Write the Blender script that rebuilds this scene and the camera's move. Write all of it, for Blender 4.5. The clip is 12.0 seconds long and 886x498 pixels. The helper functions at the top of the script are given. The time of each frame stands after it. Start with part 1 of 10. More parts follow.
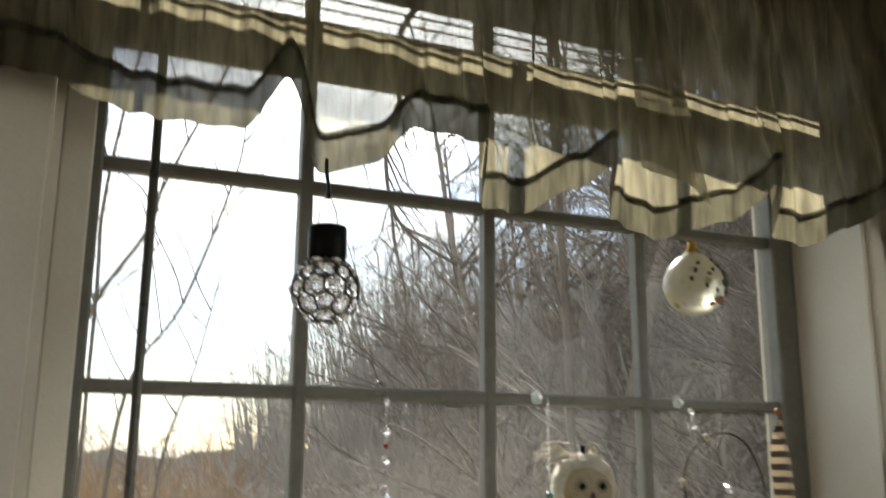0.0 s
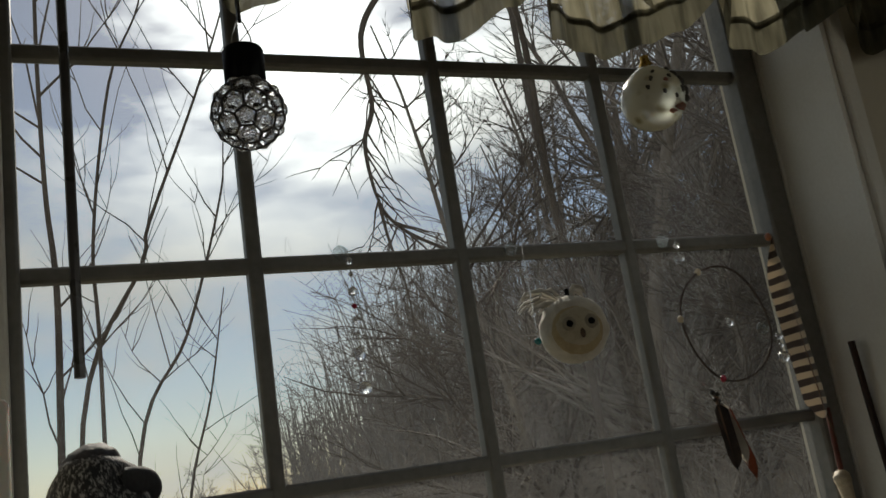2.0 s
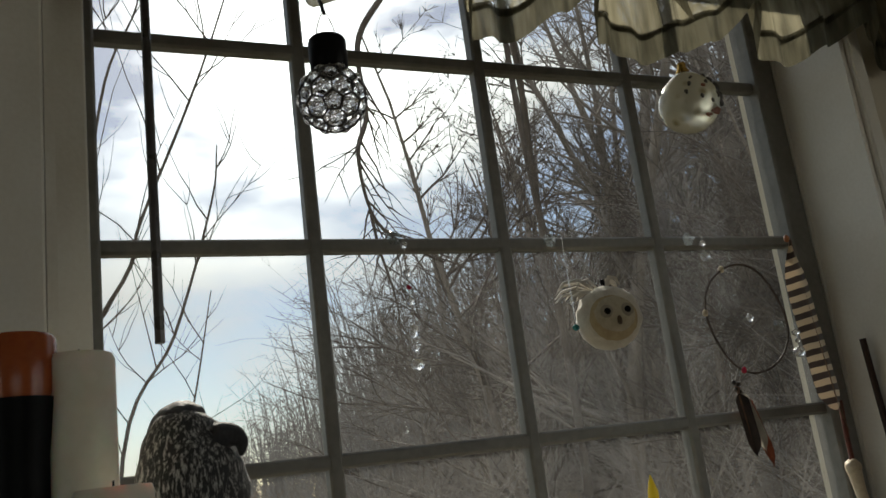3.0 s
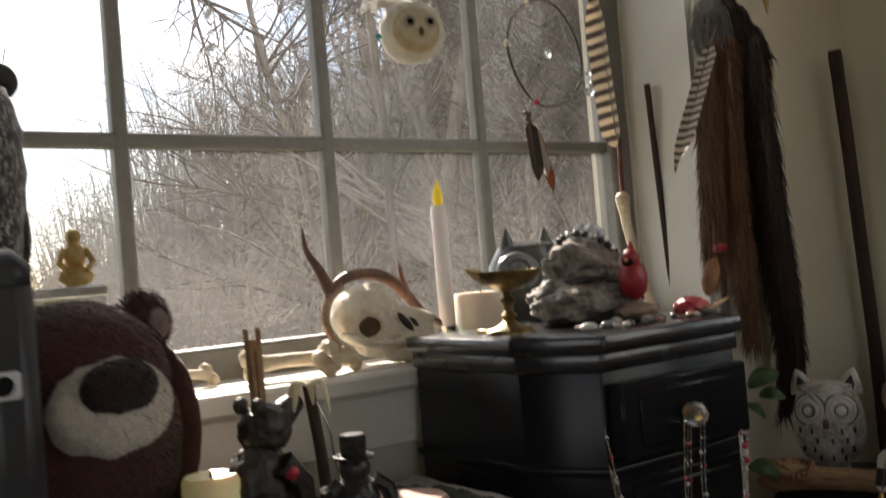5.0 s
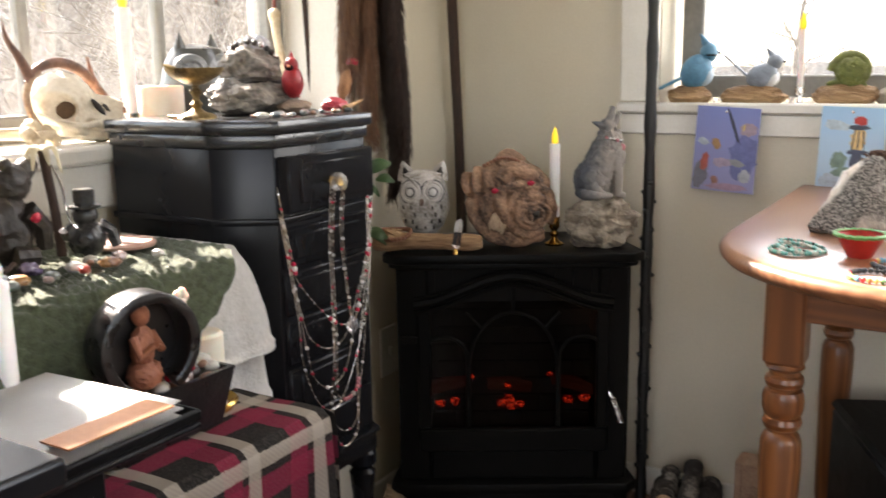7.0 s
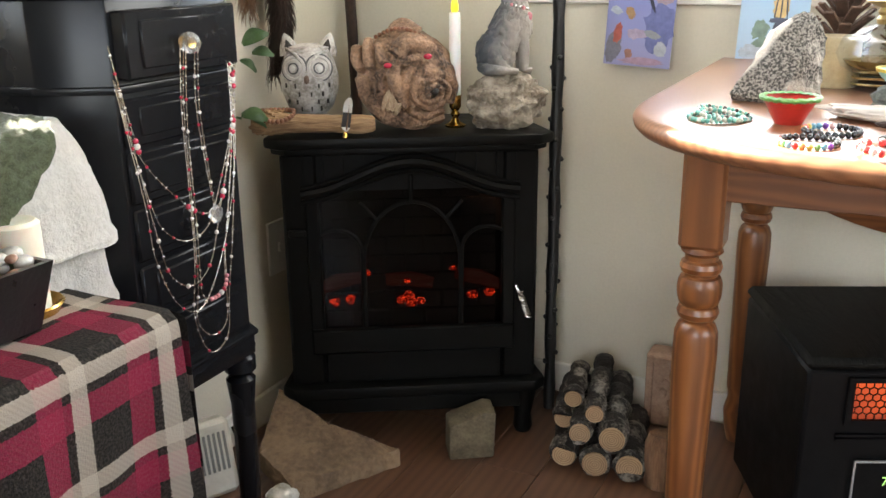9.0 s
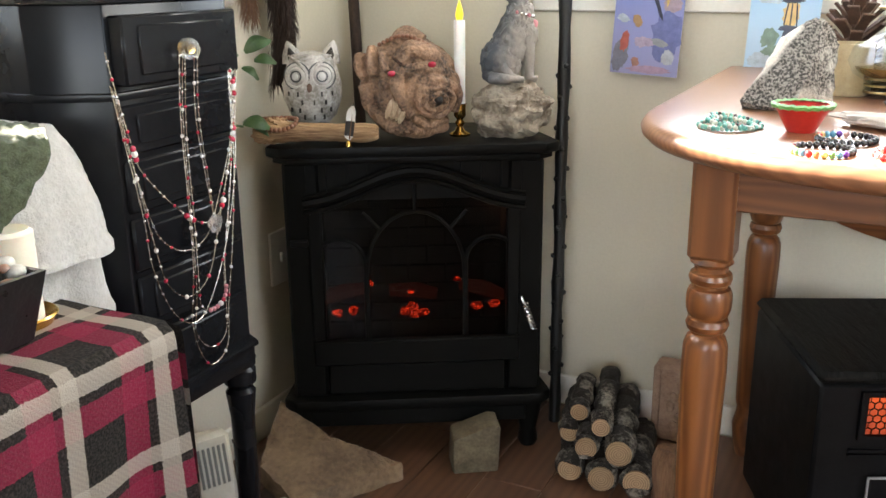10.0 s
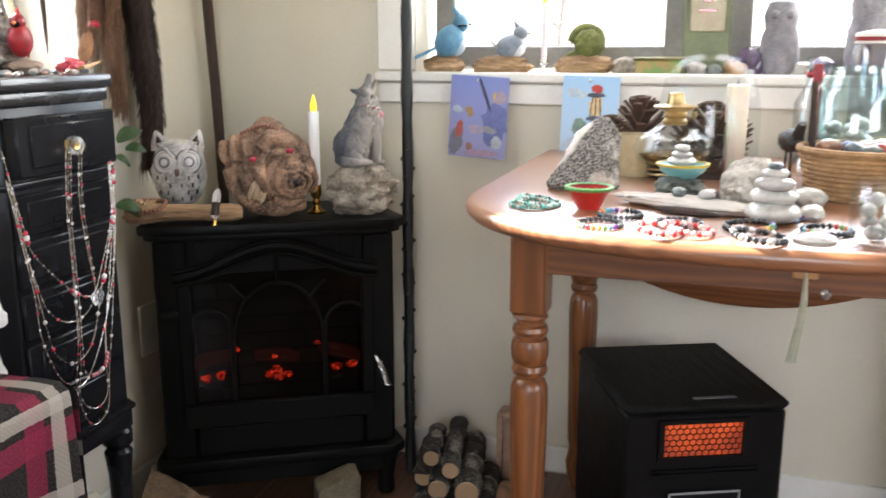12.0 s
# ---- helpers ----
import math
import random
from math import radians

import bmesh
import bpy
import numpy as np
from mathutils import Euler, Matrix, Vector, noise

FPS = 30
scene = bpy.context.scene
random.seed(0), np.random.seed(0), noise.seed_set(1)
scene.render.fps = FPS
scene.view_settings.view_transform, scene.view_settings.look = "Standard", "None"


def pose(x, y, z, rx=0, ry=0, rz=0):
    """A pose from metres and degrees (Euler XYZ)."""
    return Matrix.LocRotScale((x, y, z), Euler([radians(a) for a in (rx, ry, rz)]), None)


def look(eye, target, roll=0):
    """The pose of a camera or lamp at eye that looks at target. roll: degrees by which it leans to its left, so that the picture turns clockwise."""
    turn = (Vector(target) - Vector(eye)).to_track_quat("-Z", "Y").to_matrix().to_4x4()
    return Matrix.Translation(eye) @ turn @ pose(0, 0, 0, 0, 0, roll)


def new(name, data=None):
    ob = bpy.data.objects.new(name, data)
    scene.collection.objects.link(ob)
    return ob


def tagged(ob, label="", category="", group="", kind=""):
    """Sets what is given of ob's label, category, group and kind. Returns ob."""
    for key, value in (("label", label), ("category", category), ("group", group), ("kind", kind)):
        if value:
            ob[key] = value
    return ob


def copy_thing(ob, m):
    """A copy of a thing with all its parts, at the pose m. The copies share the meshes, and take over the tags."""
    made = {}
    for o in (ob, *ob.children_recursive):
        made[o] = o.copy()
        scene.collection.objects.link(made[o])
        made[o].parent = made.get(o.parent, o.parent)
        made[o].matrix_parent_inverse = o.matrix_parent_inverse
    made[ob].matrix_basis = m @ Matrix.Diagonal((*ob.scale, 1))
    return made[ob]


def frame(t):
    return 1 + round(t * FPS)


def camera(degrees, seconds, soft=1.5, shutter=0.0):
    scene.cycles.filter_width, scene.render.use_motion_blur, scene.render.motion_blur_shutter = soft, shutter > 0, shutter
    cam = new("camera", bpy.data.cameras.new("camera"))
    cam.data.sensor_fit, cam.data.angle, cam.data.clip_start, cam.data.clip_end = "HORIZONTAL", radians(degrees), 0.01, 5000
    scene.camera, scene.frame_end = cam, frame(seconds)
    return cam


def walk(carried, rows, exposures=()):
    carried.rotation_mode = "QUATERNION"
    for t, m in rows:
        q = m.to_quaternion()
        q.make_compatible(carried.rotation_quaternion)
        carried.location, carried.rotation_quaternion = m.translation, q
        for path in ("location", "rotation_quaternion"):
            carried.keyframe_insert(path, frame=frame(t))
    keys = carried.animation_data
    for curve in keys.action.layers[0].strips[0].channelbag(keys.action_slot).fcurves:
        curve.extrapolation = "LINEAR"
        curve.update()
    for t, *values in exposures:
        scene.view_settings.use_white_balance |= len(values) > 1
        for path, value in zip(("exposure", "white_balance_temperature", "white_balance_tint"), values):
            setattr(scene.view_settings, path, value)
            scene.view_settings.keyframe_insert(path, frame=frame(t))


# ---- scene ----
cam = camera(51.54, 12.0, soft=1.5, shutter=0.4)
# seconds, eye x y z, yaw, pitch, roll
PATH = [
    (0, -0.0089, -0.0679, 1.4854, -23.94, 12.49, 0.35),
    (0.4, 0.0054, -0.0168, 1.4666, -21.16, 16.39, -3.46),
    (0.5, 0.0109, -0.0045, 1.4438, -20.79, 16.36, -4.10),
    (1, 0.0320, 0.0441, 1.3560, -21.15, 14.88, -7.10),
    (1.5, 0.0695, 0.0366, 1.3165, -22.50, 15.10, -9.17),
    (2, 0.0905, 0.0240, 1.2593, -23.71, 13.81, -8.73),
    (2.5, 0.0512, -0.0070, 1.2317, -24.32, 13.85, -8.88),
    (2.7, 0.0152, -0.0018, 1.2262, -24.43, 14.60, -8.41),
    (4.3, -0.1392, 0.0289, 1.1726, -34.25, 7.41, -2.52),
    (4.5, -0.1340, -0.0008, 1.1588, -35.81, 5.14, -2.69),
    (5, -0.0142, 0.0075, 1.0667, -35.17, 1.36, -4.69),
    (5.5, 0.0659, 0.0200, 1.0422, -34.36, -1.82, -7.13),
    (6, -0.0965, -0.0223, 1.0882, -40.65, -5.75, -5.44),
    (6.5, -0.2617, -0.1225, 1.0950, -51.25, -8.87, -2.18),
    (7, -0.3255, -0.1746, 1.0604, -58.69, -11.40, -0.96),
    (7.5, -0.3219, -0.1915, 1.0424, -61.94, -12.38, -1.40),
    (7.7, -0.2796, -0.1815, 1.0346, -62.05, -16.35, -1.60),
    (9.3, -0.1508, -0.1319, 0.9817, -63.91, -17.58, -0.56),
    (9.5, -0.1477, -0.1310, 0.9797, -63.73, -17.38, -0.71),
    (10, -0.1307, -0.1237, 0.9799, -63.54, -16.95, -0.60),
    (10.5, -0.1239, -0.1245, 0.9785, -63.88, -17.05, -0.53),
    (11, -0.1451, -0.1489, 0.9968, -67.20, -15.35, 0.41),
    (11.5, -0.2212, -0.1809, 1.0132, -69.31, -14.33, 0.53),
    (12, -0.3181, -0.2219, 1.0307, -72.40, -12.64, -0.03),
]
# seconds, stops, kelvin and tint by which the phone changes its picture
EXPOSURE = [(0.0, 0.6, 6800, 9), (0.5, 0.25, 6800, 9), (1.0, -0.5, 6700, 8), (1.5, -0.95, 6700, 8), (2.0, -1.22, 6700, 8), (2.5, -1.05, 6700, 8), (4.5, 0.5, 6600, 7), (5.0, 0.7, 6900, 15), (5.5, 0.9, 6900, 16), (6.0, 1.3, 6700, 16), (6.5, 1.95, 6700, 16), (7.0, 2.65, 6800, 17), (7.5, 3.1, 7050, 16), (9.5, 3.40, 6600, 11), (10.5, 3.43, 6600, 11), (11.0, 3.30, 6500, 11), (11.5, 2.85, 6500, 12), (12.0, 3.2, 6350, 15)]
walk(cam, [(t, pose(x, y, z, 90 + pitch, 0, yaw) @ pose(0, 0, 0, 0, 0, roll)) for t, x, y, z, yaw, pitch, roll in PATH], EXPOSURE)

# ---- world and sun ----
SUN_ELEV, SUN_AZ = radians(34.4), radians(14.2)
SUN_DIR = Vector((math.sin(SUN_AZ) * math.cos(SUN_ELEV), math.cos(SUN_AZ) * math.cos(SUN_ELEV), math.sin(SUN_ELEV)))


def make_world():
    w = bpy.data.worlds.new("winter_sky")
    scene.world = w
    w.use_nodes = True
    nt = w.node_tree
    nt.nodes.clear()
    out = nt.nodes.new("ShaderNodeOutputWorld")
    bg = nt.nodes.new("ShaderNodeBackground")
    sky = nt.nodes.new("ShaderNodeTexSky")
    sky.sky_type, sky.sun_disc = "NISHITA", False
    sky.sun_elevation, sky.sun_rotation = SUN_ELEV, SUN_AZ
    sky.dust_density, sky.air_density, sky.ozone_density = 0.4, 1.0, 1.4
    co = nt.nodes.new("ShaderNodeTexCoord")
    mp = nt.nodes.new("ShaderNodeMapping")
    mp.inputs["Scale"].default_value = (1.0, 1.0, 2.6)
    nz = nt.nodes.new("ShaderNodeTexNoise")
    nz.inputs["Scale"].default_value, nz.inputs["Detail"].default_value, nz.inputs["Roughness"].default_value = 2.6, 6.0, 0.55
    rp = nt.nodes.new("ShaderNodeValToRGB")
    rp.color_ramp.elements[0].position, rp.color_ramp.elements[1].position = 0.43, 0.60
    # the veil of cloud is brightest round the sun
    nrm = nt.nodes.new("ShaderNodeVectorMath")
    nrm.operation = "DOT_PRODUCT"
    nrm.inputs[1].default_value = SUN_DIR
    glow = nt.nodes.new("ShaderNodeMapRange")
    glow.inputs["From Min"].default_value, glow.inputs["From Max"].default_value = 0.915, 1.0
    pw = nt.nodes.new("ShaderNodeMath")
    pw.operation, pw.inputs[1].default_value = "POWER", 2.0
    amp = nt.nodes.new("ShaderNodeMath")
    amp.operation, amp.inputs[1].default_value, amp.inputs[2].default_value = "MULTIPLY_ADD", 42.0, 9.2
    cl = nt.nodes.new("ShaderNodeVectorMath")
    cl.operation = "SCALE"
    cl.inputs[0].default_value = (0.97, 1.0, 0.985)
    mix = nt.nodes.new("ShaderNodeMix")
    mix.data_type = "RGBA"
    L = nt.links.new
    L(co.outputs["Generated"], mp.inputs["Vector"])
    L(mp.outputs["Vector"], nz.inputs["Vector"])
    L(nz.outputs["Fac"], rp.inputs["Fac"])
    L(co.outputs["Generated"], nrm.inputs[0])
    L(nrm.outputs["Value"], glow.inputs["Value"])
    L(glow.outputs["Result"], pw.inputs[0])
    L(pw.outputs[0], amp.inputs[0])
    L(amp.outputs[0], cl.inputs["Scale"])
    L(rp.outputs["Color"], mix.inputs[0])
    L(sky.outputs["Color"], mix.inputs[6])
    L(cl.outputs["Vector"], mix.inputs[7])
    L(mix.outputs[2], bg.inputs["Color"])
    bg.inputs["Strength"].default_value = 0.13
    L(bg.outputs[0], out.inputs["Surface"])


make_world()
sun_data = bpy.data.lights.new("sun", "SUN")
sun_data.energy, sun_data.angle, sun_data.color = 7.0, radians(0.8), (1.0, 0.93, 0.82)
sun = new("sun", sun_data)
sun.matrix_world = look(SUN_DIR * 30, (0, 0, 0))



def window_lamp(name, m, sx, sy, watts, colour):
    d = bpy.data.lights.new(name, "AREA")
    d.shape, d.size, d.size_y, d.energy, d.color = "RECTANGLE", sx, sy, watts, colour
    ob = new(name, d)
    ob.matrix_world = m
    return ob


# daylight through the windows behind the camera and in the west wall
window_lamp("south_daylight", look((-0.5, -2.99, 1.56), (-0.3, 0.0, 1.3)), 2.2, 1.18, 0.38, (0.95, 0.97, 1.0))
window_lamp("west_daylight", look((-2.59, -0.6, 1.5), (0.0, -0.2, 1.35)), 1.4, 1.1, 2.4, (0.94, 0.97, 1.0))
# the bright sky behind the east window's two sashes
window_lamp("east_daylight", look((1.935, -0.19, 1.57), (0.9, -0.3, 1.2)), 0.50, 1.10, 1.3, (1.0, 0.965, 0.91)).location = (1.945, 0.19, 1.57)
window_lamp("east_daylight", look((1.935, -0.74, 1.57), (0.9, -0.6, 1.2)), 1.00, 1.10, 3.4, (1.0, 0.965, 0.91)).location = (1.945, -0.74, 1.57)

# ---- materials ----
def nodes_of(name):
    m = bpy.data.materials.new(name)
    m.use_nodes = True
    return m, m.node_tree, m.node_tree.nodes["Principled BSDF"]


def mat(name, c1, c2=None, rough=0.6, metal=0.0, scale=30.0, bump=0.15, fine=6.0, lo=0.35, hi=0.65, stretch=(1, 1, 1), spec=0.5, sheen=0.0, trans=0.0, coat=0.0, sss=0.0, rnd=0.0):
    """Two tones of noise at two scales, with relief and uneven gloss, in object space."""
    m, nt, b = nodes_of(name)
    c2 = c2 or tuple(v * 0.75 for v in c1)
    N, L = nt.nodes.new, nt.links.new
    co, mp = N("ShaderNodeTexCoord"), N("ShaderNodeMapping")
    mp.inputs["Scale"].default_value = stretch
    L(co.outputs["Object"], mp.inputs["Vector"])
    n1, n2 = N("ShaderNodeTexNoise"), N("ShaderNodeTexNoise")
    n1.inputs["Scale"].default_value, n1.inputs["Detail"].default_value = scale, 5.0
    n2.inputs["Scale"].default_value, n2.inputs["Detail"].default_value = scale * fine, 3.0
    L(mp.outputs[0], n1.inputs["Vector"])
    L(mp.outputs[0], n2.inputs["Vector"])
    add = N("ShaderNodeMath")
    add.operation = "MULTIPLY_ADD"
    add.inputs[1].default_value = 0.35
    L(n2.outputs["Fac"], add.inputs[0])
    sub = N("ShaderNodeMath")
    sub.operation = "MULTIPLY"
    sub.inputs[1].default_value = 0.65
    L(n1.outputs["Fac"], sub.inputs[0])
    L(sub.outputs[0], add.inputs[2])
    rp = N("ShaderNodeValToRGB")
    rp.color_ramp.elements[0].position, rp.color_ramp.elements[1].position = lo, hi
    rp.color_ramp.elements[0].color, rp.color_ramp.elements[1].color = (*c2, 1), (*c1, 1)
    L(add.outputs[0], rp.inputs["Fac"])
    col = rp.outputs["Color"]
    if rnd:
        oi, hs = N("ShaderNodeObjectInfo"), N("ShaderNodeHueSaturation")
        mr = N("ShaderNodeMapRange")
        mr.inputs["To Min"].default_value, mr.inputs["To Max"].default_value = 1 - rnd, 1 + rnd
        L(oi.outputs["Random"], mr.inputs["Value"])
        L(mr.outputs[0], hs.inputs["Value"])
        L(col, hs.inputs["Color"])
        col = hs.outputs["Color"]
    L(col, b.inputs["Base Color"])
    rr = N("ShaderNodeMapRange")
    rr.inputs["To Min"].default_value, rr.inputs["To Max"].default_value = max(0.02, rough - 0.12), min(1.0, rough + 0.12)
    L(n1.outputs["Fac"], rr.inputs["Value"])
    L(rr.outputs[0], b.inputs["Roughness"])
    if bump:
        bp = N("ShaderNodeBump")
        bp.inputs["Strength"].default_value, bp.inputs["Distance"].default_value = bump, 0.25 / scale
        L(add.outputs[0], bp.inputs["Height"])
        L(bp.outputs[0], b.inputs["Normal"])
    b.inputs["Metallic"].default_value = metal
    b.inputs["Specular IOR Level"].default_value = spec
    b.inputs["Sheen Weight"].default_value = sheen
    b.inputs["Transmission Weight"].default_value = trans
    b.inputs["Coat Weight"].default_value = coat
    if sss:
        b.inputs["Subsurface Weight"].default_value = sss
        b.inputs["Subsurface Scale"].default_value = 0.02
    return m


def glow(name, colour, strength, base=(0.1, 0.02, 0.01)):
    m, nt, b = nodes_of(name)
    b.inputs["Base Color"].default_value = (*base, 1)
    b.inputs["Emission Color"].default_value = (*colour, 1)
    b.inputs["Emission Strength"].default_value = strength
    return m


def clear(name, tint=(1, 1, 1), rough=0.0, gloss=0.05):
    """Thin clear glass: a little gloss over a clear body."""
    m, nt, b = nodes_of(name)
    nt.nodes.remove(b)
    N, L = nt.nodes.new, nt.links.new
    out = nt.nodes["Material Output"]
    tr, gl, mx = N("ShaderNodeBsdfTransparent"), N("ShaderNodeBsdfGlossy"), N("ShaderNodeMixShader")
    tr.inputs["Color"].default_value = (*tint, 1)
    gl.inputs["Roughness"].default_value = rough
    mx.inputs[0].default_value = gloss
    L(tr.outputs[0], mx.inputs[1])
    L(gl.outputs[0], mx.inputs[2])
    L(mx.outputs[0], out.inputs["Surface"])
    return m


def stripes(name, c1, c2, scale, axis="Z", rough=0.7, distort=1.0, lo=0.45, hi=0.55):
    """Even bands of two colours with soft, wavering edges."""
    m, nt, b = nodes_of(name)
    N, L = nt.nodes.new, nt.links.new
    co, wv, rp = N("ShaderNodeTexCoord"), N("ShaderNodeTexWave"), N("ShaderNodeValToRGB")
    wv.bands_direction = axis
    wv.inputs["Scale"].default_value, wv.inputs["Distortion"].default_value, wv.inputs["Detail"].default_value = scale, distort, 2.0
    rp.color_ramp.elements[0].position, rp.color_ramp.elements[1].position = lo, hi
    rp.color_ramp.elements[0].color, rp.color_ramp.elements[1].color = (*c1, 1), (*c2, 1)
    L(co.outputs["Object"], wv.inputs["Vector"])
    L(wv.outputs["Fac"], rp.inputs["Fac"])
    L(rp.outputs[0], b.inputs["Base Color"])
    b.inputs["Roughness"].default_value = rough
    b.inputs["Sheen Weight"].default_value = 0.3
    return m


def sheer(name, colour, thru=0.25, scatter=0.5):
    """Thin cloth: part clear weave, part lit from behind, with a fine thread pattern."""
    m, nt, b = nodes_of(name)
    nt.nodes.remove(b)
    N, L = nt.nodes.new, nt.links.new
    out = nt.nodes["Material Output"]
    df, tl, tr = N("ShaderNodeBsdfDiffuse"), N("ShaderNodeBsdfTranslucent"), N("ShaderNodeBsdfTransparent")
    co, nz, rp = N("ShaderNodeTexCoord"), N("ShaderNodeTexNoise"), N("ShaderNodeValToRGB")
    mp = N("ShaderNodeMapping")
    mp.inputs["Scale"].default_value = (1, 1, 0.15)
    nz.inputs["Scale"].default_value, nz.inputs["Detail"].default_value = 60.0, 4.0
    rp.color_ramp.elements[0].color = (*(v * 0.5 for v in colour), 1)
    rp.color_ramp.elements[0].position, rp.color_ramp.elements[1].position = 0.34, 0.62
    rp.color_ramp.elements[1].color = (*colour, 1)
    L(co.outputs["Object"], mp.inputs[0])
    L(mp.outputs[0], nz.inputs["Vector"])
    L(nz.outputs["Fac"], rp.inputs["Fac"])
    L(rp.outputs[0], df.inputs["Color"])
    L(rp.outputs[0], tl.inputs["Color"])
    m1, m2 = N("ShaderNodeMixShader"), N("ShaderNodeMixShader")
    m1.inputs[0].default_value, m2.inputs[0].default_value = scatter, thru
    L(df.outputs[0], m1.inputs[1])
    L(tl.outputs[0], m1.inputs[2])
    L(m1.outputs[0], m2.inputs[1])
    L(tr.outputs[0], m2.inputs[2])
    L(m2.outputs[0], out.inputs["Surface"])
    return m


def ringed(name, c1, c2, scale, axis="Z", rough=0.5, bump=0.1, distort=2.0, ring=False, stretch=(1, 1, 1), coat=0.0):
    """Wood: bands or rings with fine grain."""
    m, nt, b = nodes_of(name)
    N, L = nt.nodes.new, nt.links.new
    co, mp, wv, nz = N("ShaderNodeTexCoord"), N("ShaderNodeMapping"), N("ShaderNodeTexWave"), N("ShaderNodeTexNoise")
    mp.inputs["Scale"].default_value = stretch
    wv.wave_type = "RINGS" if ring else "BANDS"
    if ring:
        wv.rings_direction = axis
    else:
        wv.bands_direction = axis
    wv.inputs["Scale"].default_value, wv.inputs["Distortion"].default_value, wv.inputs["Detail"].default_value = scale, distort, 3.0
    nz.inputs["Scale"].default_value, nz.inputs["Detail"].default_value = scale * 4, 4.0
    L(co.outputs["Object"], mp.inputs[0])
    L(mp.outputs[0], wv.inputs["Vector"])
    L(mp.outputs[0], nz.inputs["Vector"])
    ad = N("ShaderNodeMix")
    ad.inputs[0].default_value = 0.45
    L(wv.outputs["Fac"], ad.inputs[2])
    L(nz.outputs["Fac"], ad.inputs[3])
    rp = N("ShaderNodeValToRGB")
    rp.color_ramp.elements[0].position, rp.color_ramp.elements[1].position = 0.2, 0.75
    rp.color_ramp.elements[0].color, rp.color_ramp.elements[1].color = (*c2, 1), (*c1, 1)
    L(ad.outputs[0], rp.inputs["Fac"])
    oi, hs, mr = N("ShaderNodeObjectInfo"), N("ShaderNodeHueSaturation"), N("ShaderNodeMapRange")
    mr.inputs["To Min"].default_value, mr.inputs["To Max"].default_value = 0.85, 1.12
    L(oi.outputs["Random"], mr.inputs["Value"])
    L(mr.outputs[0], hs.inputs["Value"])
    L(rp.outputs[0], hs.inputs["Color"])
    L(hs.outputs[0], b.inputs["Base Color"])
    bp = N("ShaderNodeBump")
    bp.inputs["Strength"].default_value, bp.inputs["Distance"].default_value = bump, 0.002
    L(ad.outputs[0], bp.inputs["Height"])
    L(bp.outputs[0], b.inputs["Normal"])
    b.inputs["Roughness"].default_value = rough
    b.inputs["Coat Weight"].default_value, b.inputs["Coat Roughness"].default_value = coat, 0.24
    return m


